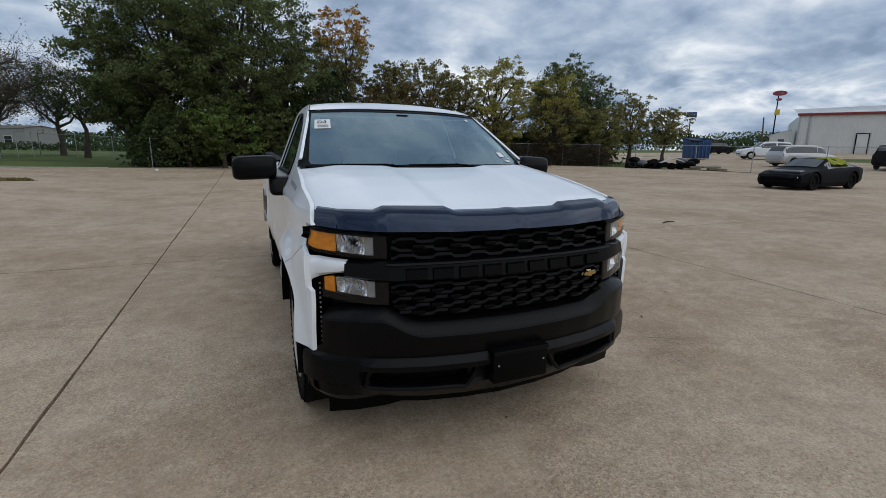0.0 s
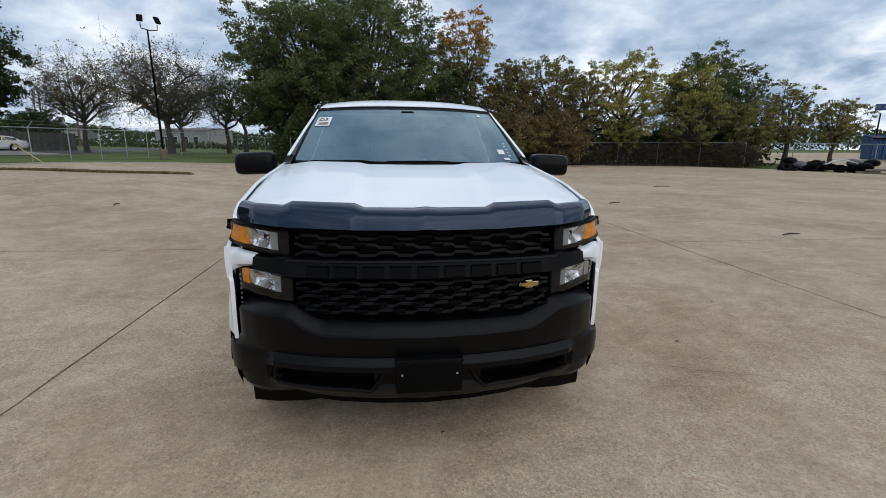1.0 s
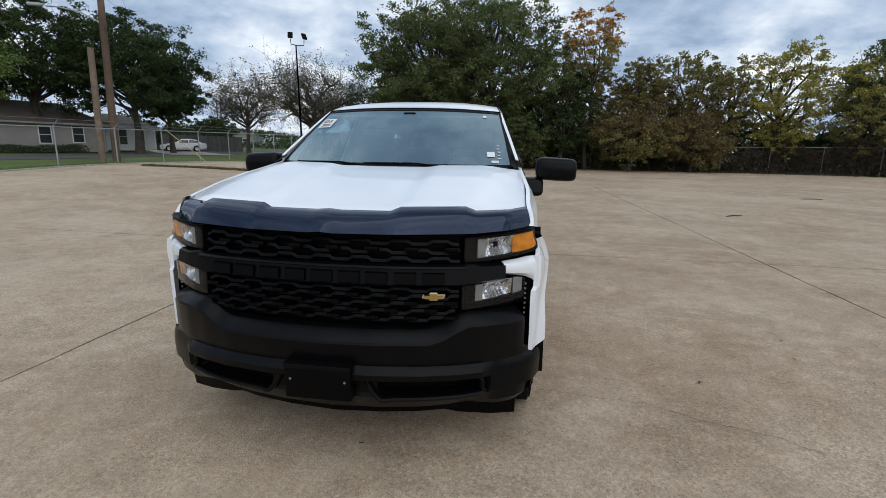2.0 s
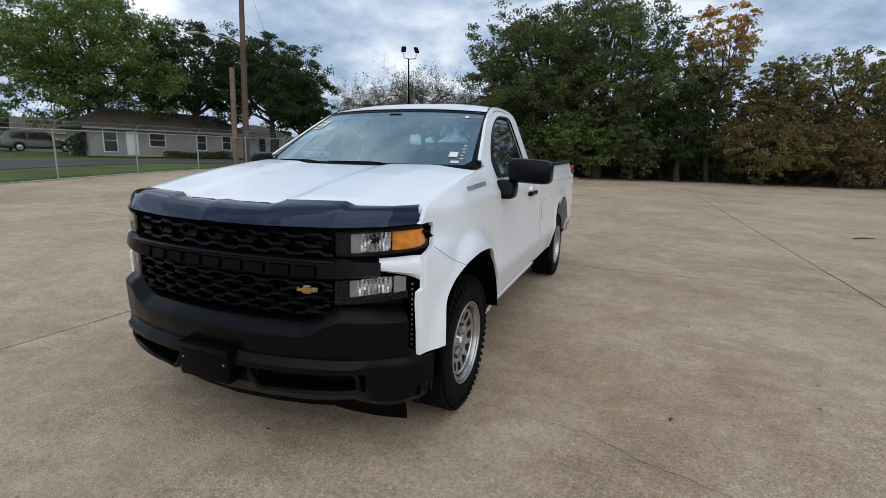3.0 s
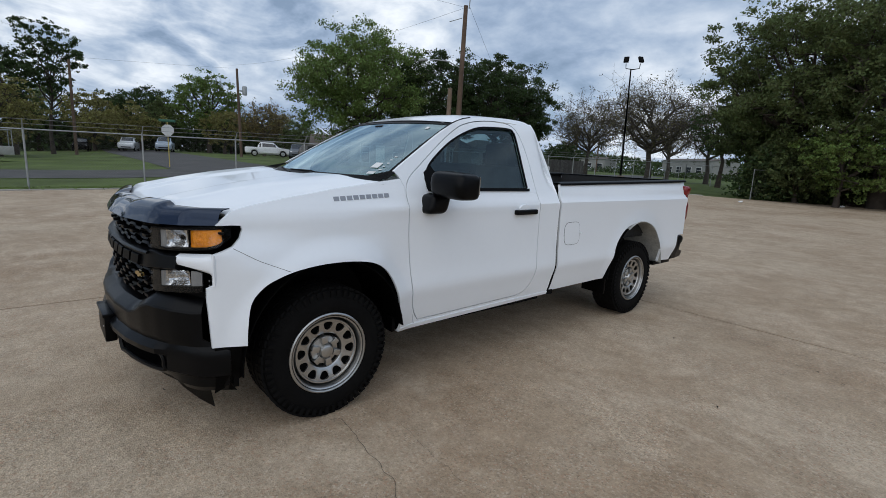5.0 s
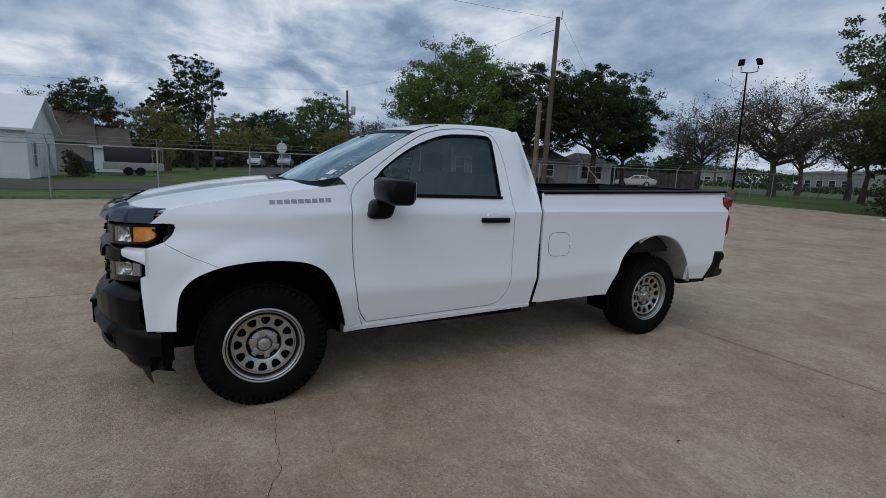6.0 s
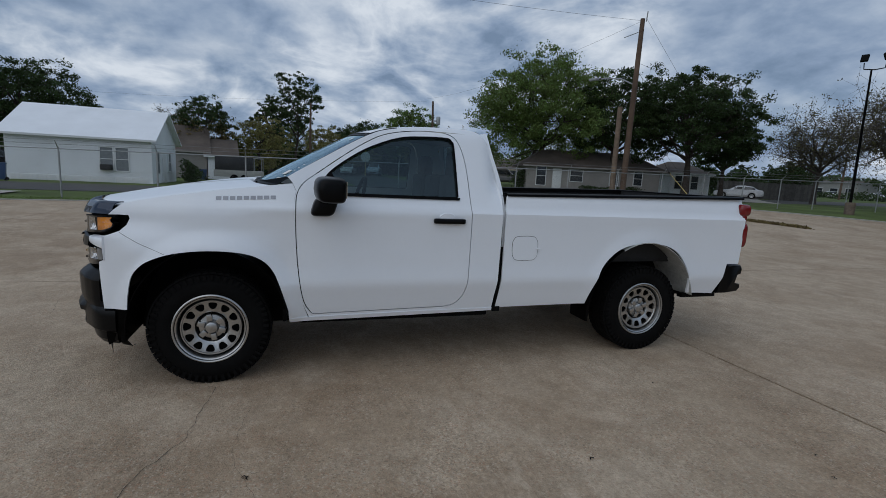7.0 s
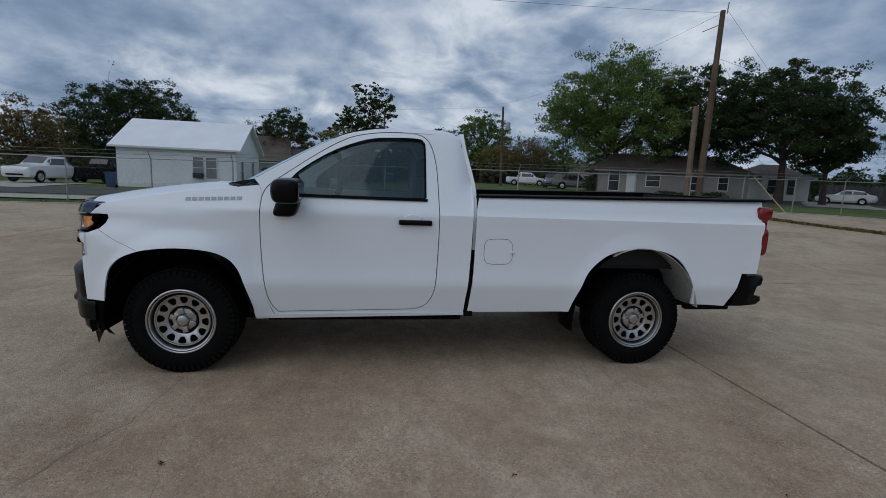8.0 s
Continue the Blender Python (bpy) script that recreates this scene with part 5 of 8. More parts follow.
bm = bmesh.new()
for x0, x1 in ((-.78, -.30), (-.27, .20), (.23, .78)):
    box(bm, (x0, 1.30, .90), (x1, 1.85, 1.02), .04)
    box(bm, (x0 + .01, 1.78, .95), (x1 - .01, 1.93, 1.50), .05, pose(0, 0, 0))
part("bench_seat", bm, M_SEAT, cabin, "dark grey split bench seat", 40)
for x in (-.50, .48):
    bm = bmesh.new()
    box(bm, (x - .145, 1.80, 1.48), (x + .145, 1.91, 1.685), .045)
    part("headrest", bm, M_SEAT, cabin, "dark headrest", 45)
bm = bmesh.new()
ring_pts = [Vector((.42 + .185 * math.cos(a), 1.05 + .05 * math.sin(a), 1.27 + .175 * math.sin(a))) for a in (2 * math.pi * k / 28 for k in range(28))]
tube(bm, ring_pts + ring_pts[:2], .015, 6, False)
tube(bm, [(.24, 1.05, 1.27), (.60, 1.05, 1.27)], .018, 6)
tube(bm, [(.42, 1.05, 1.27), (.42, 1.03, 1.11)], .02, 6)
tube(bm, [(.42, 1.05, 1.27), (.42, .9, 1.22)], .04, 8)
part("steering_wheel", bm, M_PLASTIC_DARK, cabin, "black steering wheel", 50)
pts, nu, nv = net(lambda a, y: (a * (side_x(y, 1.78) - .03), y, roof_z(y) - .055), span(-1, 1, 9), span(1.06, 2.0, 9))
shell("headliner", pts, nu, nv, .01, M_HEADLINER, cabin, "grey headliner", 40)
bm = bmesh.new()
box(bm, (-.105, 1.035, 1.610), (.135, 1.060, 1.680), .012)
box(bm, (-.052, .915, 1.665), (.062, 1.00, 1.765), .022)
box(bm, (-.012, .985, 1.640), (.022, 1.04, 1.690), .006)
part("rear_view_mirror", bm, M_PLASTIC_DARK, cabin, "black rear-view mirror", 40)


# stickers and marks on the glass
def on_screen(a0, a1, t0, t1, lift):
    pts, nu, nv = net(lambda a, t: tuple(np.array(ws_pt(a, t)) + (0, -.004 * lift, .006 * lift)), span(a0, a1, 4), span(t0, t1, 4))
    return pts, nu, nv


pts, nu, nv = on_screen(-.94, -.79, .60, .785, .6)
tag = shell("paper_tag", pts, nu, nv, .0006, M_PAPER, screen, "white paper tag marked D3", 60)
for k, t in enumerate((.622, .640, .658)):
    pts, nu, nv = on_screen(-.915 + .01 * (k % 2), -.81, t, t + .009, .75)
    shell("print_line", pts, nu, nv, .0004, M_INK, tag, "", 60)


def words(text, at, size, m_rot, material, parent, name):
    """Flat lettering in the built-in font, as a mesh."""
    cu = bpy.data.curves.new("lettering", "FONT")
    cu.body, cu.size, cu.align_x, cu.align_y, cu.extrude = text, size, "CENTER", "CENTER", .0006
    tmp = new("lettering", cu)
    bpy.context.view_layer.update()
    me = bpy.data.meshes.new_from_object(tmp.evaluated_get(bpy.context.evaluated_depsgraph_get()))
    bpy.data.objects.remove(tmp)
    bpy.data.curves.remove(cu)
    me.transform(Matrix.Translation(at) @ m_rot)
    return link_mesh(name, me, material, parent)


p0, p1, p2 = (Vector(ws_pt(a, t)) for a, t in ((-.868, .72), (-.80, .72), (-.868, .78)))
ex = (p1 - p0).normalized()
ey = (p2 - p0).normalized()
ey = (ey - ex * ey.dot(ex)).normalized()
ez = ex.cross(ey)
words("D3", p0 + ez * .008, .058, Matrix((ex, ey, ez)).transposed().to_4x4(), M_INK, tag, "print_letters")
M_CHALK = mat("white_window_paint", (.72, .73, .72), .8, vary=.1)
for k, (a0, a1, t0, t1, lab) in enumerate([(.80, .865, .13, .205, "small white service sticker"), (.80, .835, .84, .885, "small pale sticker")]):
    pts, nu, nv = on_screen(a0, a1, t0, t1, .6)
    shell("window_sticker", pts, nu, nv, .0006, M_PAPER, screen, lab, 60)
for k in range(5):
    pts, nu, nv = on_screen(.888 + .004 * (k % 3), .915 - .006 * (k % 2), .10 + .05 * k, .112 + .05 * k, .6)
    shell("paint_mark", pts, nu, nv, .0005, M_CHALK, screen, "chalky white paint mark", 60)
pts, nu, nv = on_screen(.83, .89, .04, .075, .6)
shell("paint_mark", pts, nu, nv, .0005, M_CHALK, screen, "chalky white paint mark", 60)


# wheels
def wheel_at(y, s):
    w = thing("wheel", "", "")
    bm = bmesh.new()
    lathe(bm, [(.232, -.125), (.29, -.132), (.345, -.122), (.370, -.105), (.377, -.08), (.379, 0), (.377, .08), (.370, .105), (.345, .122), (.29, .132), (.250, .128), (.228, .112)], 64)
    for v in bm.verts:
        r = math.hypot(v.co.y, v.co.z)
        k = 1 + .015 * ease((r - .25) / .12)
        v.co.y, v.co.z = v.co.y * k, v.co.z * k
    tyre = part("tyre", bm, M_RUBBER, w, "black all-terrain tyre", 50)
    bm = bmesh.new()
    for k in range(54):
        a = 2 * math.pi * k / 54
        for row, (x0, x1, sh) in enumerate(((-.118, -.068, 0), (-.058, -.012, .5), (.012, .058, 0), (.068, .118, .5))):
            aa = a + sh * 2 * math.pi / 54
            vs = box(bm, (x0, -.0200, .375), (x1, .0200, .3882), 0)
            bmesh.ops.transform(bm, matrix=Matrix.Rotation(aa, 4, "X") @ Matrix.Rotation(.22 if row % 2 else -.22, 4, "Z"), verts=vs)
        for sd in (-1, 1):
            vs = box(bm, (sd * .1275 - .004, -.009 - .004 * (k % 2), .333), (sd * .1275 + .004, .009, .371), 0)
            bmesh.ops.transform(bm, matrix=Matrix.Rotation(a, 4, "X"), verts=vs)
    part("tread", bm, M_RUBBER, tyre)
    # steel rim: stepped bright lip, dark groove, flat face with twelve rounded windows, hub with six block nuts
    bm = bmesh.new()
    lathe(bm, [(.205, -.11), (.222, -.115), (.224, -.10), (.208, -.08), (.200, 0), (.204, .06), (.214, .100), (.234, .112), (.240, .120), (.239, .128), (.232, .132), (.226, .129), (.223, .119),
               (.2215, .119), (.220, .124), (.212, .120), (.209, .112), (.207, .094), (.204, .062), (.200, -.05), (.202, -.10)], 72, closed=True)
    part("rim", bm, M_STEEL, w, "silver painted steel rim", 25)
    bm = bmesh.new()
    ring_g = [(0, .2225 * math.cos(a), .2225 * math.sin(a)) for a in (2 * math.pi * k / 64 for k in range(65))]
    tube(bm, [(.1205, y_, z_) for _, y_, z_ in ring_g], .0028, 5, False)
    part("rim_groove", bm, M_DARKMETAL, w, "dark groove in the rim")
    bm = bmesh.new()
    prof = [(.100, .040), (.102, .062), (.106, .076), (.112, .080), (.180, .092), (.184, .099), (.191, .100), (.195, .092), (.197, .060), (.197, .044), (.188, .058), (.180, .080), (.116, .068),
            (.108, .050)]
    lathe(bm, prof, 72, closed=True)
    cuts = bmesh.new()
    loop = smooth_curve([(-.027, .016), (-.014, .0245), (.014, .0245), (.027, .016), (.0265, .003), (.0155, -.019), (0, -.0255), (-.0155, -.019), (-.0265, .003)], 3, True)
    for k in range(12):
        turn_k = Matrix.Rotation(2 * math.pi * (k + .5) / 12, 3, "X")
        lo_v = [cuts.verts.new(turn_k @ Vector((.0, u, .151 + v))) for u, v in loop]
        hi_v = [cuts.verts.new(turn_k @ Vector((.14, u, .151 + v))) for u, v in loop]
        cuts.faces.new(lo_v), cuts.faces.new(hi_v[::-1])
        for i in range(len(loop)):
            j = (i + 1) % len(loop)
            cuts.faces.new((lo_v[j], lo_v[i], hi_v[i], hi_v[j]))
    bmesh.ops.recalc_face_normals(cuts, faces=cuts.faces)
    link_mesh("wheel_disc", carve(bm, [("DIFFERENCE", cuts)]), M_STEEL, w, "silver steel disc with twelve openings", 25)
    bm = bmesh.new()
    lathe(bm, [(.0, .108), (.026, .107), (.036, .103), (.041, .094), (.045, .082), (.052, .072), (.082, .066), (.086, .058), (.084, .05)], 40)
    hub = part("hub_cap", bm, M_STEEL, w, "silver round hub cap", 30)
    for k in range(6):
        bm = bmesh.new()
        box(bm, (.050, -.018, .046), (.097, .018, .092), .005)
        bmesh.ops.transform(bm, matrix=Matrix.Rotation(2 * math.pi * k / 6, 4, "X"), verts=bm.verts)
        part("nut_cover", bm, M_STEEL, hub, "", 35)
    bm = bmesh.new()
    lathe(bm, [(.02, -.06), (.165, -.06), (.165, -.02), (.06, .0), (.02, .0)], 32, closed=True)
    part("brake_disc", bm, M_DARKMETAL, w, "dark brake disc", 40)
    bm = bmesh.new()
    lathe(bm, [(.002, -.115), (.20, -.115), (.20, -.10), (.002, -.10)], 24, closed=True)
    part("wheel_back", bm, M_DARKMETAL, w)
    # added dark plate: paints the shade seen through the disc openings
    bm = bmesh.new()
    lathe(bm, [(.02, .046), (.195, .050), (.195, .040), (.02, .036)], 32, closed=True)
    part("disc_backing", bm, M_DARKMETAL, w, "dark plate standing in for the shade inside the wheel", 40)
    w.matrix_world = pose(s * .836, y, .3880, 0, 0, 0 if s > 0 else 180) @ Matrix.Rotation(radians(11 if y < 1 else 40), 4, "X")
    return w


first = wheel_at(.008, 1)
first.parent = pickup
for y, s, turn in ((.008, -1, 25), (3.550, 1, 48), (3.550, -1, 70)):
    c = copy_thing(first, pose(s * (.836 if y < 1 else .808), y, .3880, 0, 0, 0 if s > 0 else 180) @ Matrix.Rotation(radians(turn), 4, "X"))

# daylight reaches the cabin through the panes
for o in pickup.children_recursive:
    if o.name.split(".")[0] in ("windscreen", "window_pane", "rear_window", "lens"):
        o.visible_shadow = False

# ---- trees ----
def leaf_mat(name, color, spread=.45):
    """Leaves of one kind of tree: each differs a little, and some light comes through them."""
    m = mat(name, color, .6, vary=.25, scale=.6, fine=3, island=spread, spec=.3)
    nt = m.node_tree
    b = nt.nodes["Principled BSDF"]
    tr, mx = nt.nodes.new("ShaderNodeBsdfTranslucent"), nt.nodes.new("ShaderNodeMixShader")
    nt.links.new(b.inputs["Base Color"].links[0].from_socket, tr.inputs["Color"])
    mx.inputs[0].default_value = .38
    nt.links.new(b.outputs[0], mx.inputs[1])
    nt.links.new(tr.outputs[0], mx.inputs[2])
    nt.links.new(mx.outputs[0], nt.nodes["Material Output"].inputs[0])
    return m


LEAF = {
    "dark": leaf_mat("dark_green_leaves", (.050, .078, .024)), "green": leaf_mat("green_leaves", (.15, .21, .055)), "mid": leaf_mat("mid_green_leaves", (.124, .155, .056)),
    "olive": leaf_mat("olive_leaves", (.235, .215, .075)), "yellow": leaf_mat("yellow_green_leaves", (.34, .31, .085)), "orange": leaf_mat("orange_leaves", (.46, .22, .045)),
    "brown": leaf_mat("russet_leaves", (.195, .145, .060)), "dry": leaf_mat("dry_brown_scrub", (.10, .075, .05), .35), "sparse": leaf_mat("grey_green_leaves", (.13, .115, .055)),
}


def leaves_mesh(name, centres, sizes, material, rng, parent, label="", droop=0.0):
    """Many small pointed leaves, each a folded diamond, as one mesh."""
    n = len(centres)
    a = rng.normal(size=(n, 3))
    a /= np.linalg.norm(a, axis=1)[:, None]
    a[:, 2] -= droop
    b = np.cross(a, rng.normal(size=(n, 3)))
    b /= np.linalg.norm(b, axis=1)[:, None] + 1e-9
    a *= (sizes * .62)[:, None]
    b *= (sizes * .34)[:, None]
    v = np.stack([centres - a, centres + b - a * .1, centres + a, centres - b - a * .1], 1).reshape(-1, 3)
    me = bpy.data.meshes.new(name)
    me.vertices.add(4 * n)
    me.vertices.foreach_set("co", v.astype(np.float32).ravel())
    me.loops.add(4 * n)
    me.loops.foreach_set("vertex_index", np.arange(4 * n, dtype=np.int32))
    me.polygons.add(n)
    me.polygons.foreach_set("loop_start", np.arange(0, 4 * n, 4, dtype=np.int32))
    me.update(calc_edges=True)
    me.validate()
    return link_mesh(name, me, material, parent, label)


def tree(x, y, top, width, kind, seed, label, leaves=5000, leaf=.30, low=.18, limbs=13, subs=7, second=None, spread=1.0, trunk_r=None, lean=0.0, twigs=False, dome=False):
    """A trunk that forks into limbs and branches; leaves hang in clumps round the branch ends, with gaps between."""
    leaves, leaf = int(leaves * (1.7 if twigs else 2.05)), leaf * (.68 if twigs else .67)
    rng = np.random.default_rng(seed)
    base = land(x, y) - .1
    h = top - base
    t = tagged(new("tree"), label, "tree")
    t.location = (x, y, base)
    R = width / 2
    tr = trunk_r or .028 * h
    bm = bmesh.new()
    wob = rng.normal(size=(6, 2)) * .02 * h
    wob[0] = 0
    spine = [Vector((wob[i][0] * i / 3 + lean * i * h / 6, wob[i][1] * i / 3, h * .74 * i / 5)) for i in range(6)]
    tube(bm, spine, [tr * (1.25 if i == 0 else 1 - .16 * i) for i in range(6)], 8)
    cz, ch = h * (1 + low) / 2, h * (1 - low) / 2
    n_cl = limbs * (3 if not twigs else 4)
    clumps = []
    for k in range(n_cl):
        u = 1 - 2 * (k + .5) / n_cl
        a = 2.39996 * k + rng.normal() * .25
        q = .46 + .44 * rng.random() ** .7
        lump = 1 + .30 * noise.noise(Vector((math.cos(a) * 1.3, math.sin(a) * 1.3, u * 1.7 + seed)))
        rr = ((1 - u * u) ** .62 if u > 0 else (1 - .40 * u * u) ** .5) * q * lump if dome else math.sqrt(max(0.0, 1 - u * u)) * q * lump
        size = R * (.20 + .12 * rng.random()) * spread
        taper = 1.0 if u > -.2 else .92
        clumps.append((Vector((math.cos(a) * rr * R * taper + lean * h * .6, math.sin(a) * rr * R * taper, cz + u * q * lump * (ch - size * .5))), size))
    order = sorted(range(n_cl), key=lambda i: math.atan2(clumps[i][0].y, clumps[i][0].x) + 7 * int(clumps[i][0].z / h * 3))
    tips, per = [], max(1, n_cl // limbs)
    for g in range(0, n_cl, per):
        grp = [clumps[i][0] for i in order[g:g + per]]
        mid = sum(grp, Vector()) / len(grp)
        f = min(.70, max(low * .7 + .05, mid.z / h * .62))
        i = min(4, int(f / .74 * 5))
        start = spine[i].lerp(spine[i + 1], min(1, f / .74 * 5 - i))
        hub = start.lerp(mid, .66) + Vector((*(rng.normal(size=2) * .05 * R), .02 * h))
        r0 = tr * (.55 - .35 * f) * (1.25 if twigs else 1)
        bend = start.lerp(hub, .5) + Vector((*(rng.normal(size=2) * .06 * R), -.015 * h))
        tube(bm, [start, bend, hub], [r0, r0 * .75, r0 * .5], 6, False)
        for e in grp:
            m2 = hub.lerp(e, .5) + Vector(rng.normal(size=3) * R * .05)
            tube(bm, [hub, m2, e], [r0 * .45, r0 * .28, r0 * .08], 5, False)
            tips += [m2, e]
            for s in range(subs):
                c = hub.lerp(e, .35 + .65 * rng.random())
                d = c + Vector(rng.normal(size=3) * R * .15 + np.array([0, 0, R * .05]))
                tube(bm, [c, c.lerp(d, .5) + Vector(rng.normal(size=3) * R * .03), d], [r0 * .16, r0 * .10, r0 * .03], 3, False)
                tips.append(d)
                if twigs:
                    for w in range(8):
                        c2 = c.lerp(d, .3 + .7 * rng.random())
                        d2 = c2 + Vector(rng.normal(size=3) * R * .095 + np.array([0, 0, R * .04]))
                        tube(bm, [c2, d2], [r0 * .075, r0 * .03], 3, False)
                        tips.append(d2)
    part("trunk", bm, M_GREYBARK if twigs else M_BARK, t, "grey-brown bark", 60)
    if twigs:
        P = np.array(tips)
        c = P[rng.integers(0, len(P), leaves)] + rng.normal(size=(leaves, 3)) * R * .025
    else:
        P, S = np.array([p for p, _ in clumps]), np.array([s for _, s in clumps])
        w = S**2
        # every clump is a handful of leafy sprays; the leaves crowd round each spray
        m = 11
        d = rng.normal(size=(n_cl, m, 3))
        d /= np.linalg.norm(d, axis=2)[:, :, None]
        hub_s = P[:, None, :] + d * (S[:, None] * (.45 + .65 * rng.random((n_cl, m))))[:, :, None] * np.array([1.15, 1.15, .85])
        rad_s = S[:, None] * (.20 + .22 * rng.random((n_cl, m)))
        i = rng.choice(n_cl, size=leaves, p=w / w.sum())
        j = rng.integers(0, m, leaves)
        e = rng.normal(size=(leaves, 3))
        e /= np.linalg.norm(e, axis=1)[:, None]
        c = hub_s[i, j] + e * (rad_s[i, j] * rng.random(leaves) ** .55)[:, None] * np.array([1.25, 1.25, .75])
        stray = rng.random(leaves) < .02
        c[stray] = np.array(tips)[rng.integers(0, len(tips), int(stray.sum()))] + rng.normal(size=(int(stray.sum()), 3)) * R * .04
    c = c[c[:, 2] > h * .02]
    sizes = leaf * (.6 + .8 * rng.random(len(c)))
    if second:
        hi = c[:, 2] + rng.normal(size=len(c)) * h * .08 > h * second[1]
        leaves_mesh("crown", c[hi], sizes[hi], LEAF[second[0]], rng, t)
        c, sizes = c[~hi], sizes[~hi]
    leaves_mesh("crown", c, sizes, LEAF[kind], rng, t)
    return t


# broadleaf wood behind the north fence
BIG = "tall dark green broadleaf tree with dense uneven crown"
LOW = "low leafy tree in front of the tall wood"
tree(-5.8, 35.4, 13.5, 10.9, "mid", 1, BIG, 28000, .21, .13, 20, 3)
tree(-1.0, 34.6, 14.2, 11.0, "mid", 2, BIG, 30000, .21, .03, 22, 3)
tree(2.4, 37.0, 11.5, 7.0, "mid", 3, BIG, 12000, .20, .05, 14, 3)
tree(-8.4, 37.6, 9.8, 7.0, "mid", 4, BIG, 18000, .20, .14, 14, 3)
tree(-2.4, 32.4, 5.2, 5.0, "green", 5, LOW, 5500, .18, .03, 12, 3)
tree(-4.6, 33.6, 4.4, 4.6, "mid", 25, LOW, 4800, .18, .03, 12, 3)
tree(1.4, 33.4, 4.8, 4.6, "mid", 26, LOW, 4800, .18, .03, 12, 3)
tree(6.4, 35.6, 12.4, 5.6, "olive", 6, "slender tree with orange and olive autumn leaves", 5200, .19, .42, 13, 4, ("orange", .74), 1.0, .17)
tree(6.0, 37.4, 8.6, 5.2, "olive", 7, "olive autumn tree with open branches", 6500, .19, .2, 12, 3)
tree(9.7, 36.0, 9.1, 3.4, "olive", 8, "narrow olive autumn tree by the wood", 3600, .18, .35, 10, 3, None, 1.0, .12)
tree(4.4, 34.2, 7.4, 5.0, "dark", 9, "dense dark ivy-clad tree", 9500, .19, .03, 14, 3)
tree(10.3, 37.2, 8.5, 7.2, "brown", 10, "russet brown broadleaf tree", 12000, .19, .05, 15, 3)
tree(14.0, 37.4, 9.7, 7.2, "brown", 11, "russet brown broadleaf tree", 12500, .19, .05, 15, 3, ("olive", .6))
tree(9.4, 34.2, 5.0, 6.8, "olive", 12, "low spreading olive tree over the fence", 7600, .18, .04, 13, 3, ("brown", .5))
tree(13.6, 34.2, 4.6, 5.8, "brown", 13, "low spreading russet tree over the fence", 6400, .18, .04, 13, 3)
tree(17.0, 37.0, 9.2, 4.6, "olive", 14, "olive autumn tree behind the fence", 5200, .18, .1, 12, 3)
tree(19.4, 34.6, 9.9, 6.4, "yellow", 15, "yellow-green autumn tree behind the fence", 10500, .18, .06, 15, 3)
tree(24.0, 33.0, 8.7, 6.2, "olive", 16, "olive and yellow autumn tree", 9000, .18, .05, 14, 3, ("yellow", .55))
tree(26.3, 34.8, 10.4, 7.4, "mid", 17, "rounded mid-green tree behind the fence", 13000, .19, .12, 16, 3)
tree(30.0, 35.2, 9.0, 5.0, "mid", 18, "rounded mid-green tree behind the fence", 6200, .18, .16, 13, 3)
tree(28.6, 31.8, 6.0, 5.2, "olive", 19, "olive scrub tree by the fence", 6600, .17, .05, 13, 3)
tree(32.0, 32.2, 7.4, 4.4, "olive", 20, "olive scrub tree leaning to one side", 4600, .17, .14, 12, 3, None, 1.0, None, .03)
tree(34.9, 30.9, 6.2, 4.2, "olive", 21, "olive scrub tree leaning to one side", 4200, .17, .14, 12, 3, None, 1.0, None, .03)
# bare and thin trees by the lamp post
BARE = "nearly bare spreading tree with a few grey-green leaves"
tree(-29.5, 49.5, 10.2, 11.0, "sparse", 31, BARE, 4830, .19, .20, 13, 6, None, 1.0, .26, 0, True)
tree(-20.6, 47.2, 10.9, 13.0, "sparse", 32, BARE, 5520, .19, .18, 15, 6, None, 1.0, .34, 0, True)
tree(-16.6, 51.8, 9.6, 8.0, "sparse", 33, BARE, 1500, .19, .22, 12, 6, None, 1.0, .24, 0, True)
tree(-24.5, 60.0, 9.8, 8.0, "sparse", 34, BARE, 1500, .19, .22, 11, 4, None, 1.0, .28, 0, True)
tree(-13.2, 45.5, 8.2, 6.0, "dark", 35, "dark leafy tree with several stems", 3600, .18, .3, 12, 3)
tree(-11.0, 49.5, 8.0, 6.5, "sparse", 38, BARE, 1200, .15, .2, 12, 4, None, 1.0, .22, 0, True)
# street trees to the west
OAK = "large dark green oak with a heavy spreading crown"
tree(-32.4, 36.4, 12.9, 11.8, "dark", 41, OAK, 30000, .23, .22, 18, 3, dome=True)
tree(-36.8, 31.6, 13.2, 10.0, "dark", 42, OAK, 20000, .23, .24, 16, 3, dome=True)
tree(-33.4, 42.0, 9.8, 6.4, "dark", 43, "dark green rounded oak by the driveway", 13000, .22, .24, 14, 3)
tree(-42.0, 25.8, 15.4, 16.4, "green", 44, "big light green broadleaf tree with visible limbs", 38000, .25, .08, 20, 3, dome=True)
tree(-44.5, 66.0, 6.2, 7.0, "dark", 45, "low dark rounded tree in the distance", 5000, .3, .05, 12, 2)
tree(-79.5, 20.5, 14.2, 11.0, "green", 46, "green broadleaf tree down the street", 8000, .34, .15, 14, 2)
tree(-92, 13.2, 11.8, 12.0, "dark", 47, "dark green tree down the street", 9500, .36, .15, 13, 2)
tree(-86, 15.6, 10.2, 9.0, "mid", 48, "green broadleaf tree down the street", 6600, .32, .1, 12, 2)
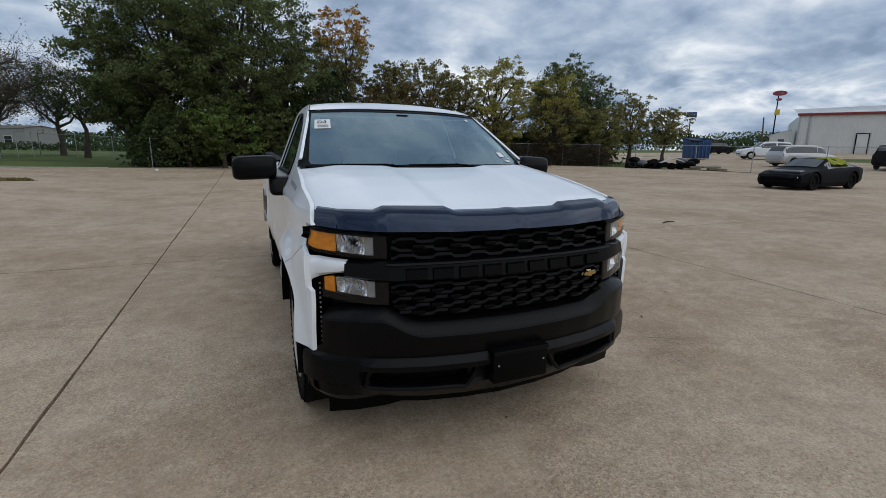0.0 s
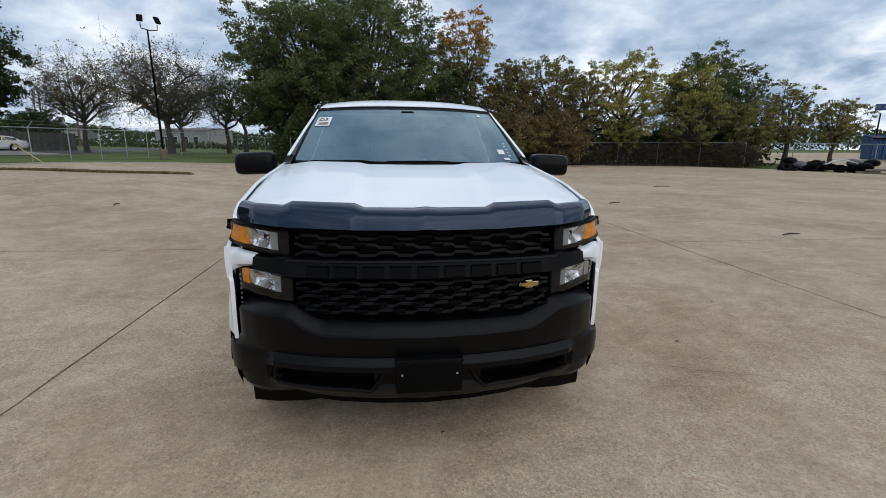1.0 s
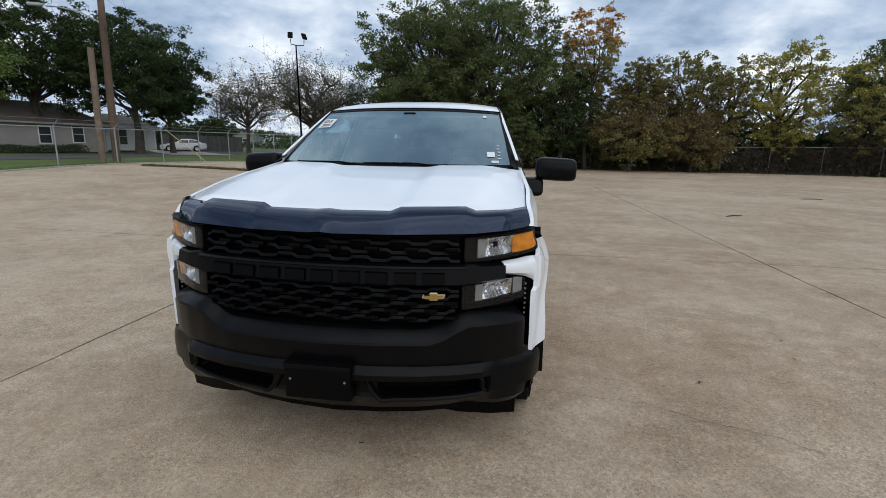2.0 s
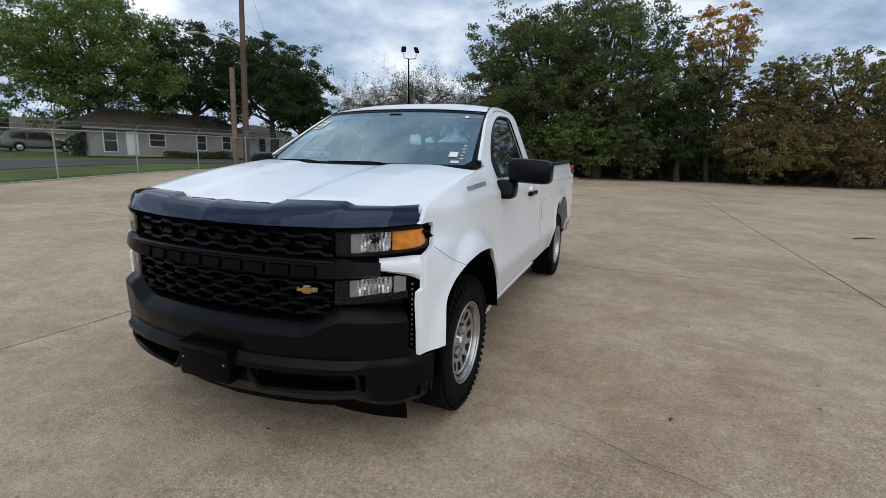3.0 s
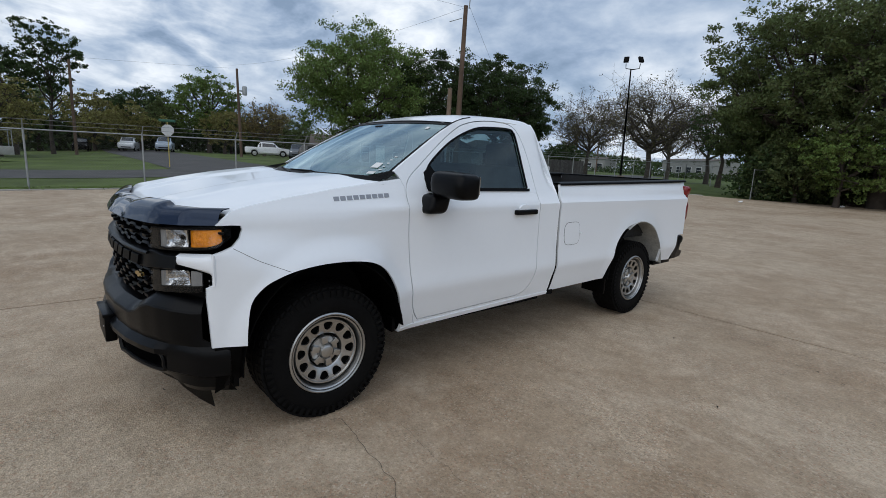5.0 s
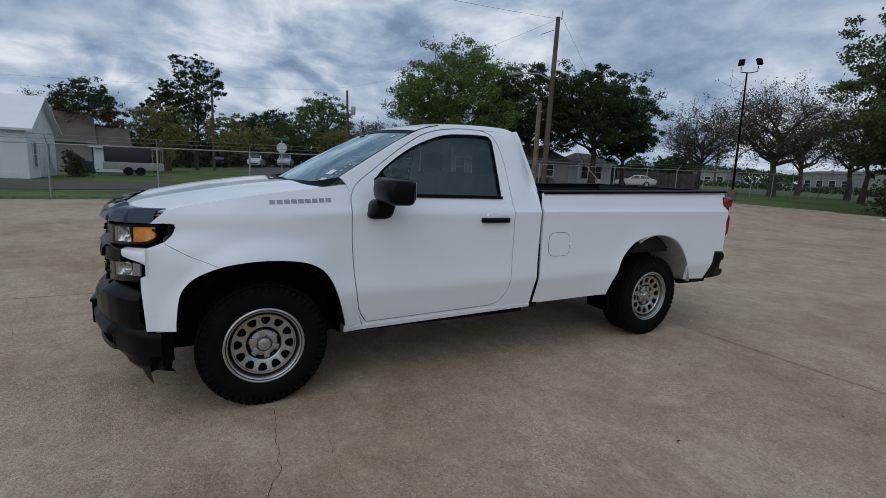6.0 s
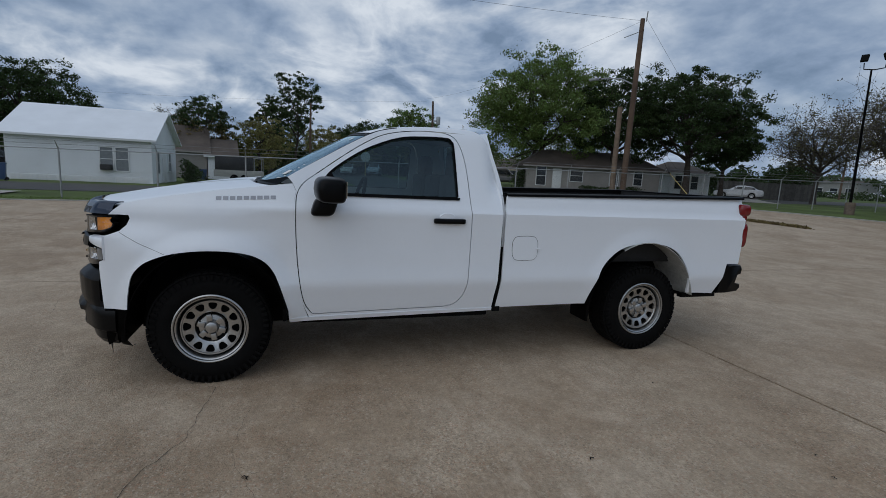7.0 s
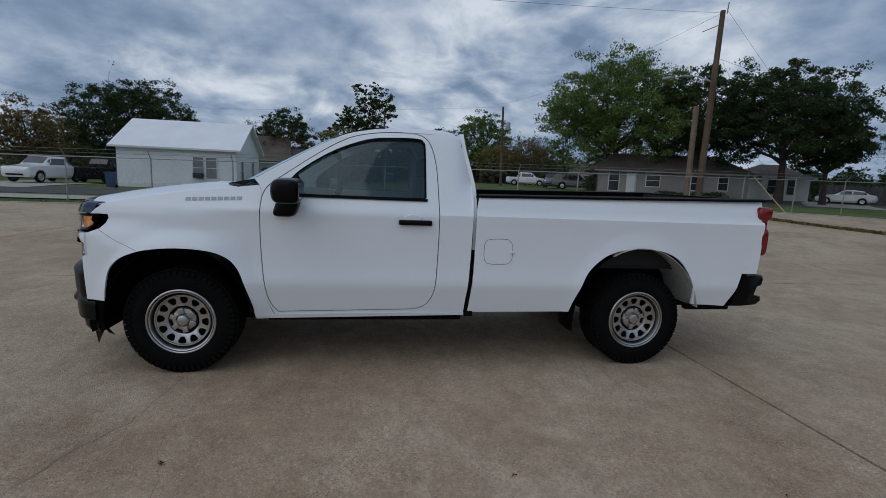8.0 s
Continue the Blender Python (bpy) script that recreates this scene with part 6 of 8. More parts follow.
tree(-88, 6.4, 10.6, 8.0, "olive", 49, "olive autumn tree down the street", 5000, .32, .1, 12, 2)
tree(-95, 0.0, 11.8, 10.0, "mid", 50, "mid-green tree down the street", 5600, .36, .1, 12, 2)
tree(-67.5, 24.8, 9.0, 8.5, "brown", 51, "thin russet tree with bare twigs", 4600, .24, .14, 13, 3, None, 1.0, None, 0, True)
tree(-74, 21.2, 8.4, 7.0, "olive", 52, "yellow-brown autumn tree down the street", 3800, .28, .06, 12, 2)
tree(-71, .9, 15.8, 8.5, "dark", 53, "tall pine with open tufted branches", 6500, .28, .40, 11, 3, None, .85, .22)
tree(-66.5, -2.5, 12.0, 5.5, "dark", 54, "narrow dark conifer beside the pine", 6500, .27, .15, 12, 2)
tree(-55.5, -9.2, 9.7, 8.2, "brown", 55, "russet and green broadleaf tree", 10500, .23, .12, 14, 3, ("dark", .55))
tree(-59.0, -13.0, 8.8, 6.0, "sparse", 56, BARE, 1200, .2, .2, 11, 3, None, 1.0, None, 0, True)
tree(-58, -3.4, 7.9, 7.2, "olive", 57, "olive scrub tree behind the lawn", 6000, .24, .04, 13, 2)
tree(-90, 27.0, 9.6, 11.0, "dark", 64, "dark green tree behind the far houses", 7000, .34, .04, 13, 2)
tree(-82, 34.0, 9.0, 11.0, "mid", 65, "mid-green tree behind the far houses", 7000, .32, .04, 13, 2)
tree(-81, 9.4, 7.7, 9.5, "olive", 58, "low olive tree down the street", 5400, .32, .05, 12, 2)
tree(-52.3, -24.2, 11.2, 12.4, "dark", 59, "broad dark green tree behind the white house", 22000, .25, .10, 18, 3, dome=True)
tree(-46.5, -31.4, 7.7, 9.0, "brown", 60, "dark russet tree beyond the driveway", 7000, .24, .06, 14, 2)
tree(-56.6, -33.4, 8.0, 6.8, "olive", 61, "olive tree beyond the driveway", 4600, .25, .08, 12, 2)
tree(-44, -42, 9.3, 10.5, "brown", 62, "dark russet tree beyond the driveway", 6500, .26, .06, 13, 2)
tree(-62, -27, 9.0, 8.8, "mid", 63, "mid-green tree beyond the driveway", 5000, .28, .06, 13, 2)


def scrub(name, label, line, n, height, depth, kind, seed, leaf=.16, category="undergrowth"):
    """A tangle of leaves along a line."""
    rng = np.random.default_rng(seed)
    pts = np.array(smooth_curve(line, 20))
    i = rng.integers(0, len(pts) - 1, n)
    u = rng.random(n)
    c = pts[i] * (1 - u[:, None]) + pts[i + 1] * u[:, None]
    c += rng.normal(size=(n, 2)) * depth
    lump = np.array([.55 + .6 * noise.noise(Vector((p[0] * .45, p[1] * .45, seed))) for p in c])
    z = np.abs(rng.random(n)) ** .8 * height * np.clip(lump + .25, .15, 1.3)
    g = np.array([land(p[0], p[1]) for p in c])
    ob = leaves_mesh(name, np.column_stack([c, z + g]), leaf * (.5 + rng.random(n)), LEAF[kind], rng, None)
    return tagged(ob, label, category, "", "stuff")


scrub("undergrowth", "dark hedges and scrub behind the street trees", [(-98, -60), (-96, -20), (-97, 10), (-98, 45), (-92, 80)], 26000, 5.5, 2.2, "dark", 93, .7)
scrub("undergrowth", "dark hedge beyond the grass field", [(-75, 100), (-50, 98), (-25, 92), (-5, 84)], 8000, 1.3, 1.0, "dark", 94, .3)
scrub("undergrowth", "dark hedge behind the board fence", [(-44, 47), (-43.5, 52), (-42, 56)], 6000, 4.0, .8, "dark", 95, .28)
NORTH = [(-6.6, 32.4), (-3, 36.0), (4, 37.0), (13, 35.8), (23.5, 32.8), (29.0, 28.2)]
scrub("undergrowth", "dark tangled undergrowth along the north fence", [(p[0], p[1] + 1.2) for p in NORTH[:4]], 40000, 2.9, .8, "dark", 70, .17)
scrub("undergrowth", "deep dark thicket behind the fence", [(p[0], p[1] + 4.5) for p in NORTH], 22000, 3.6, 1.0, "dark", 77, .34)
scrub("undergrowth", "leafy green scrub at the foot of the wood", [(-6.5, 33.4), (-3, 36.0), (5, 37.2), (14, 36.6)], 20000, 4.2, .6, "mid", 76, .16)
scrub("undergrowth", "dry brown vines and scrub on the fence", [(12, 36.4), (18, 34.8), (23.5, 33.0), (27.5, 30.2)], 24000, 2.4, .45, "dry", 71, .10)
scrub("undergrowth", "dry brown vines and scrub on the fence", [(-3, 36.2), (4, 37.1), (12, 36.4)], 5000, 1.6, .3, "dry", 72, .15)
scrub("fallen_leaves", "dry leaf litter heaped along the lot edge", [(-2, 35.4), (4, 36.2), (13, 34.9), (23, 31.9)], 5000, .12, .25, "dry", 73, .10, "leaf litter")
scrub("weeds", "low dry weeds in the joint of the lot", [(-14.8, 15.9), (-13.2, 16.6), (-11.0, 17.5), (-8.6, 19.1)], 5200, .075, .12, "brown", 74, .07, "weeds")
scrub("grass_tuft", "rough grass along the kerb", [(-15.0, -13), (-16.9, 0), (-17.3, 8), (-16.9, 17)], 9000, .06, .30, "green", 75, .04, "grass")

# low far woods all round, in two rows
for k, (r0, col, sd) in enumerate(((150, "dark", 80), (230, "mid", 81))):
    rng = np.random.default_rng(sd)
    n = 52000
    a = rng.random(n) * 2 * math.pi
    rr = r0 + rng.random(n) * 30
    xx, yy = rr * np.sin(a), rr * np.cos(a)
    crest = np.array([2.4 + 3.6 * max(0, .55 + noise.noise(Vector((math.sin(q) * 9, math.cos(q) * 9, sd)))) for q in a])
    zz = rng.random(n) ** .7 * crest * (1.0 + .4 * k) + np.array([land(p, q) for p, q in zip(xx, yy)])
    ob = leaves_mesh("far_woods", np.column_stack([xx, yy, zz]), .85 * (.6 + .8 * rng.random(n)), LEAF[col], rng, None)
    tagged(ob, "distant low belt of dark green trees", "woods", "", "stuff")


# ---- chain-link fences ----
def fence(name, label, posts, high=1.83, arms=0, mesh_step=.085, wire=.0010):
    """Posts with a top rail and woven wire between; arms: which way the outriggers lean (0: none)."""
    f = thing(name, label, "fence")
    tops = [land(x, y) + (high(x, y) if callable(high) else high) for x, y in posts]
    for i, (x, y) in enumerate(posts):
        bm = bmesh.new()
        tube(bm, [(x, y, land(x, y) - .2), (x, y, tops[i] + .02)], .030, 8)
        bmesh.ops.create_uvsphere(bm, u_segments=8, v_segments=5, radius=.036, matrix=pose(x, y, tops[i] + .02))
        if arms:
            q = posts[min(i + 1, len(posts) - 1)] if i < len(posts) - 1 else posts[i - 1]
            d = Vector((q[0] - x, q[1] - y, 0)).normalized()
            nrm = Vector((d.y, -d.x, 0)) * (arms if i < len(posts) - 1 else -arms)
            tip = Vector((x, y, tops[i])) + nrm * .26 + Vector((0, 0, .30))
            tube(bm, [(x, y, tops[i]), tip], [.022, .014], 6)
        part("post", bm, M_GALV, f, "", 50)
    if arms:
        for rise, lean_ in ((.30, .26), (.16, .14)):
            line = []
            for (xa, ya), (xb, yb), top in zip(posts, posts[1:], tops):
                d = Vector((xb - xa, yb - ya, 0)).normalized()
                line.append((xa + d.y * arms * lean_, ya - d.x * arms * lean_, top + rise))
            bm = bmesh.new()
            tube(bm, line, .007, 4)
            part("barbed_wire", bm, M_WIRE, f, "thin dark barbed wire strand")
    bm = bmesh.new()
    tube(bm, [(x, y, top) for (x, y), top in zip(posts, tops)], .021, 7)
    part("top_rail", bm, M_GALV, f, "", 50)
    verts, faces = [], []
    for i, ((xa, ya), (xb, yb)) in enumerate(zip(posts, posts[1:])):
        L = math.hypot(xb - xa, yb - ya)
        za, zb = land(xa, ya), land(xb, yb)

        def at(s, z):
            t = s / L
            return (xa + (xb - xa) * t, ya + (yb - ya) * t, za + (zb - za) * t + z)

        hh = min(tops[i] - za, tops[i + 1] - zb) - .05
        k = -hh
        while k < L:
            for sgn in (1, -1):
                s0, s1 = (k, k + hh) if sgn > 0 else (k + hh, k)
                z0, z1 = .04, .04 + hh
                # clip the slanted wire to the bay
                ts = [(0 - s0) / (s1 - s0), (L - s0) / (s1 - s0)]
                t0, t1 = max(0, min(ts)), min(1, max(ts))
                if t1 - t0 > .02:
                    p, q = at(s0 + (s1 - s0) * t0, z0 + (z1 - z0) * t0), at(s0 + (s1 - s0) * t1, z0 + (z1 - z0) * t1)
                    n0 = len(verts)
                    verts += [(p[0], p[1], p[2] - wire), (p[0], p[1], p[2] + wire), (q[0], q[1], q[2] + wire), (q[0], q[1], q[2] - wire)]
                    faces.append((n0, n0 + 1, n0 + 2, n0 + 3))
            k += mesh_step
    raw("wire_mesh", verts, faces, M_WIRE, f, "woven galvanised wire mesh")
    return f


def along(line, step):
    """Points every step metres along a line."""
    pts = smooth_curve(line, 24)
    out, left = [pts[0]], step
    for a, b in zip(pts, pts[1:]):
        L = math.dist(a, b)
        pos = 0.0
        while L - pos >= left:
            pos += left
            out.append((a[0] + (b[0] - a[0]) * pos / L, a[1] + (b[1] - a[1]) * pos / L))
            left = step
        left -= L - pos
    return out


fence("chain_link_fence", "galvanised chain-link fence with leaning post arms along the street", [(-17.0, 5.1 + (3.22 if k < 0 else 2.93) * k) for k in range(-11, 15)] + [(-17.0, 47.6)],
      lambda x, y: 1.885 + .0135 * y - land(x, y), 1)
fence("chain_link_fence", "galvanised chain-link fence beyond the grass verge", along([(-17.0, 47.6), (-14, 46.4), (-6.5, 43.4)], 3.05), 1.80)
fence("chain_link_fence", "rusty chain-link fence overgrown by scrub", along(NORTH, 3.05), 1.80)
fence("chain_link_fence", "galvanised chain-link fence between two concrete yards", along([(29.0, 28.2), (30.6, 26.5), (31.7, 22.5), (31.2, 17.8), (32.0, 12.6), (34.5, 4), (36, -8)], 4.6), 1.80)


# ---- poles, lamps, wires, signs ----
def pole_thing(name, label, category, base, top, r0, r1, material, sides=12):
    t = thing(name, label, category, Matrix.Translation(base))
    bm = bmesh.new()
    d = Vector(top) - Vector(base)
    tube(bm, [(0, 0, -.3), tuple(d * .3), tuple(d * .65), tuple(d)], [r0, r0 * .9 + r1 * .1, (r0 + r1) / 2, r1], sides)
    part("pole", bm, material, t, "", 50)
    return t


up = pole_thing("utility_pole", "tall brown wooden utility pole leaning slightly", "utility pole", (-18.55, 18.45, .55), (-18.16, 18.30, 10.3), .17, .12, M_WOOD)
bm = bmesh.new()
tube(bm, [(-.9 + .9, 0, 6.45), (-.75, -.25, 6.85), (-1.5, -.62, 6.98), (-1.9, -.8, 6.98)], .035, 8)
part("lamp_arm", bm, M_GALV, up, "curved metal lamp arm", 50)
bm = bmesh.new()
box(bm, (-2.45, -1.18, 6.88), (-1.85, -.98, 7.02), .05, pose(0, 0, 0))
bmesh.ops.rotate(bm, cent=(-1.9, -.9, 6.95), matrix=Matrix.Rotation(radians(22), 3, "Z"), verts=bm.verts)
part("lamp_head", bm, M_GALV, up, "grey street lamp head", 40)
bm = bmesh.new()
tube(bm, [(-.05, 0, 9.2), (-.75, -.35, 9.05)], .02, 6)
tube(bm, [(.5, 0, 9.6), (.55, 0, 10.1)], .03, 6)
part("insulator_bracket", bm, M_GALV, up, "", 40)
pole_thing("utility_pole", "short weathered grey-brown pole stub beside the tall one", "utility pole", (-18.95, 18.05, .5), (-18.55, 17.75, 5.75), .15, .13, mat("grey_pole_wood", (.22, .16, .115), .85, vary=.3, bump=.4, bscale=30))
far_pole = pole_thing("utility_pole", "distant wooden utility pole with a grey transformer", "utility pole", (-55.0, 17.55, .7), (-55.0, 17.28, 10.7), .17, .12, M_WOOD)
bm = bmesh.new()
lathe(bm, [(.0, -.5), (.24, -.5), (.27, -.42), (.27, .38), (.22, .48), (.0, .52)], 16, "z")
bmesh.ops.transform(bm, matrix=pose(-.05, .55, 7.7), verts=bm.verts)
box(bm, (-.5, .1, 7.6), (-.4, .4, 7.75), .01)
part("transformer", bm, mat("grey_transformer", (.42, .44, .45), .5, vary=.1), far_pole, "grey can transformer", 40)
pole_thing("utility_pole", "distant wooden utility pole", "utility pole", (-66, 2.8, .4), (-66, 2.8, 10.6), .17, .12, M_WOOD)
for x, y, top in ((-60, 92, 11), (-66, 100, 11.5), (-52, 88, 8.5)):
    pole_thing("utility_pole", "distant wooden utility pole", "utility pole", (x, y, .8), (x + .2, y, top), .17, .12, M_WOOD)
pole_thing("utility_pole", "distant wooden utility pole", "utility pole", (100, 66, 1.9), (100, 66.4, 8.6), .16, .12, M_WOOD)


def cable(label, pts, r=.012, sag=.4, material=None, name="cable"):
    bm = bmesh.new()
    a, b = Vector(pts[0]), Vector(pts[1])
    line = [a.lerp(b, k / 14) - Vector((0, 0, sag * 4 * (k / 14) * (1 - k / 14))) for k in range(15)]
    tube(bm, line, r, 5)
    return tagged(part(name, bm, material or M_PLASTIC_DARK), label, "cable")


TOP = (-18.16, 18.30, 10.2)
cable("thin dark overhead power line", [TOP, (-15.5, -34, 9.8)], .006, .9)
cable("thin dark overhead power line", [TOP, (-54.8, 16.4, 10.9)], .006, .7)
cable("thin dark overhead power line", [(-18.1, 18.43, 8.0), (-31, 60, 8.0)], .007, .9)
cable("thin dark overhead power line", [(-54.8, 16.4, 10.6), (-70, -50, 10)], .007, 1.0)
cable("service wire from the pole to the houses", [(-18.2, 18.5, 7.5), (-36, 41.5, 4.4)], .007, .1)
cable("service wire from the pole to the houses", [(-18.0, 18.4, 10.3), (-36, 45.1, 5.0)], .007, .1)
cable("overhead wire from the pole along the street", [(-18.25, 18.5, 6.15), (-42, 63, 8.2)], .007, .2)
cable("steel guy wire of the utility pole", [(-18.25, 18.5, 6.15), (-17.5, 20.7, 2.2)], .008, 0.05)
cable("yellow plastic guy wire guard", [(-17.5, 20.7, 2.25), (-15.0, 20.5, .5)], .020, 0, mat("yellow_plastic", (.50, .40, .13), .5, vary=.15), "guy_guard")

lp = pole_thing("street_lamp", "slim dark lamp post with two square floodlights", "lamp post", (-14.35, 30.6, .5), (-14.45, 30.5, 8.35), .075, .045, M_DARKMETAL)
bm = bmesh.new()
tube(bm, [(-.42, -.25, 8.25), (-.40, -.24, 7.92), (0, 0, 7.85), (.33, .24, 7.92), (.35, .25, 8.25)], .03, 8)
part("bracket", bm, M_DARKMETAL, lp, "", 50)
for dx, dy, rz in ((-.42, -.26, 20), (.36, .27, 65)):
    bm = bmesh.new()
    box(bm, (-.17, -.07, -.21), (.17, .07, .21), .03, pose(dx, dy, 8.50, -28, 0, rz))
    part("floodlight", bm, M_DARKMETAL, lp, "dark square floodlight", 40)
bm = bmesh.new()
lathe(bm, [(.0, -.25), (.24, -.25), (.25, .62), (.22, .66), (.0, .66)], 18, "z")
part("footing", bm, mat("stained_footing", (.15, .115, .085), .85, vary=.3, scale=4), lp, "round stained concrete footing", 40)

sg = thing("stop_sign", "white-backed octagonal road sign on a yellow post", "road sign", Matrix.Translation((-34.4, 6.05, land(-34.4, 6.05))))
bm = bmesh.new()
tube(bm, [(.10, 0, -.2), (0, 0, 3.0)], .032, 8)
part("post", bm, mat("yellow_sign_post", (.55, .42, .12), .6, vary=.2), sg, "yellow post", 50)
bm = bmesh.new()
bmesh.ops.create_cone(bm, cap_ends=True, segments=8, radius1=.40, radius2=.40, depth=.012, matrix=pose(.05, 0, 2.45, 90, 22.5, 78))
part("plate", bm, mat("sign_back", (.62, .62, .60), .5, vary=.1), sg, "pale octagonal plate")
bm = bmesh.new()
box(bm, (-.5, -.012, 3.0), (.5, .012, 3.17), .004, pose(0, 0, 0, 0, 0, 80))
part("name_plate", bm, mat("sign_green", (.03, .12, .07), .4, vary=.1), sg, "green name plate with a plain pale bar", 30)


# ---- houses ----
M_WHITEWALL = mat("white_painted_boards", (.78, .80, .81), .7, vary=.06, scale=.7)
M_TINROOF = mat("pale_metal_roof", (.86, .88, .90), .5, metal=.0, vary=.06, scale=.5)
M_SHINGLE = mat("grey_brown_shingles", (.125, .100, .082), .9, vary=.25, scale=.6, bump=.4, bscale=14)
M_TRIM = mat("white_trim", (.70, .71, .70), .5, vary=.05)
M_DARKGLASS = mat("dark_window_glass", (.03, .035, .04), .08, vary=.2, spec=.8)
M_GREYWALL = mat("grey_painted_wall", (.31, .29, .265), .75, vary=.12, scale=.8)


def house(name, label, m, L, D, eave, ridge, wall, roof, windows=(), door=None, hip=0.0, over=.4, boards=True, glass=None):
    """A house L long and D deep, its front along -y; windows: (side, along, sill, width, height) with side f, r, l."""
    h = thing(name, label, "house", m)
    bm = bmesh.new()
    prof_l = [(0, 0, 0), (0, D, 0), (0, D, eave), (0, D / 2, ridge if not hip else eave), (0, 0, eave)]
    a = [bm.verts.new(p) for p in prof_l]
    b = [bm.verts.new((L, p[1], p[2])) for p in prof_l]
    bm.faces.new(a[::-1]), bm.faces.new(b)
    bm.faces.new((a[0], b[0], b[4], a[4])), bm.faces.new((a[1], a[2], b[2], b[1]))
    part("wall", bm, wall, h)
    if boards:
        bm = bmesh.new()
        for k in range(int(eave / .16)):
            z = .16 * k
            box(bm, (-.008, -.022, z), (L + .008, .0, z + .138))
        part("cladding", bm, wall, h, "horizontal boards")
    bm = bmesh.new()
    o, k = over, (ridge - eave) / (D / 2)
    e = eave - o * k
    T = .10
    ra, rb = (hip - o if hip else -o), (L - hip + o if hip else L + o)
    for z in (0, T):
        f = [bm.verts.new((-o, -o, e + z)), bm.verts.new((L + o, -o, e + z)), bm.verts.new((rb, D / 2, ridge + z)), bm.verts.new((ra, D / 2, ridge + z)),
             bm.verts.new((-o, D + o, e + z)), bm.verts.new((L + o, D + o, e + z))]
        bm.faces.new((f[0], f[1], f[2], f[3])), bm.faces.new((f[3], f[2], f[5], f[4]))
        if hip:
            bm.faces.new((f[0], f[3], f[4])), bm.faces.new((f[1], f[5], f[2]))
        if z == 0:
            low_f = f
    for p, q in ((0, 1), (1, 2), (2, 5), (5, 4), (4, 3), (3, 0)):
        if not hip or (p, q) in ((0, 1), (5, 4)):
            bm.faces.new((low_f[p], low_f[q], f[q], f[p]))
    bmesh.ops.recalc_face_normals(bm, faces=bm.faces)
    rf = part("roof", bm, roof, h)
    bm = bmesh.new()
    box(bm, (-o, -o - .03, e - .03), (L + o, -o, e + T + .01), .01)
    part("fascia", bm, M_TRIM if roof is M_TINROOF else wall, rf, "painted fascia board")
    for sd, s, z, w, hh in windows:
        win = thing("window", "", "")
        win.parent = h
        mm = {"f": pose(s, -.02, z), "r": pose(L + .02, s, z, 0, 0, 90), "l": pose(-.02, s, z, 0, 0, -90)}[sd]
        bm = bmesh.new()
        for lo, hi in (((-.07, -.05, -.07), (w + .07, .02, 0)), ((-.07, -.05, hh), (w + .07, .02, hh + .08)), ((-.07, -.05, 0), (0, .02, hh)), ((w, -.05, 0), (w + .07, .02, hh)), ((0, -.04, hh / 2 - .02), (w, .02, hh / 2 + .02))):
            box(bm, lo, hi, .006)
        bmesh.ops.transform(bm, matrix=mm, verts=bm.verts)
        part("window_frame", bm, M_TRIM, win, "white frame", 30)
        bm = bmesh.new()
        box(bm, (0, -.02, 0), (w, -.012, hh))
        bmesh.ops.transform(bm, matrix=mm, verts=bm.verts)
        part("pane", bm, glass or M_DARKGLASS, win, "pane with pale blinds" if glass else "dark pane")
    if door:
        sd, s, w, hh = door
        mm = {"f": pose(s, -.02, .1), "r": pose(L + .02, s, .1, 0, 0, 90)}[sd]
        bm = bmesh.new()
        box(bm, (0, -.05, 0), (w, .02, hh), .01)
        bmesh.ops.transform(bm, matrix=mm, verts=bm.verts)
        part("door", bm, M_TRIM, h, "white door", 30)
    return h


wh = Vector((-33.0, -16.85)), Vector((-33.0, -8.70))
ang = math.degrees(math.atan2(wh[1].y - wh[0].y, wh[1].x - wh[0].x))
cottage = house("house", "small white boarded house with a pale metal gable roof", pose(wh[0].x, wh[0].y, -.10, 0, 0, ang), 8.15, 7.0, 3.10, 5.10, M_WHITEWALL, M_TINROOF,
                [("f", 5.15, .85, .72, 1.5), ("f", 6.05, .85, .72, 1.5), ("r", 1.1, .75, .7, 1.5), ("r", 4.4, .9, .7, 1.3)], ("r", 2.6, .9, 2.0), 0, .40, True, mat("pane_with_blinds", (.20, .22, .23), .2, vary=.15, scale=6, spec=.6))
bm = bmesh.new()
box(bm, (5.20, -.38, .88), (5.82, -.02, 1.24), .02)
part("air_conditioner", bm, mat("dark_ac_unit", (.02, .02, .022), .6, vary=.2), cottage, "dark window air conditioner", 30)
for k in range(16):
    bm = bmesh.new()
    box(bm, (.2 + .48 * k, -.05, -.02), (.2 + .48 * k + .474, -.02, .42), .004)
    part("skirting_panel", bm, M_TRIM, cottage, "", 30)
house("house", "old house with a dark shingled gable roof behind the white one", pose(-50, -12.4, 0, 0, 0, 100), 4.4, 7, 2.9, 5.4, M_GREYWALL, M_SHINGLE, [("r", 2, 1, .8, 1.2)], None, 0, .4)
house("house", "porch wing with a dark shingled roof", pose(-50.4, -7.9, 0, 0, 0, 100), 2.6, 5, 2.5, 4.1, M_WHITEWALL, M_SHINGLE, [("f", 1.0, .9, .8, 1.2)], None, 0, .4)
bg = Vector((-38.9, 22.8)), Vector((-35.0, 35.6))
ang = math.degrees(math.atan2(bg[1].y - bg[0].y, bg[1].x - bg[0].x))
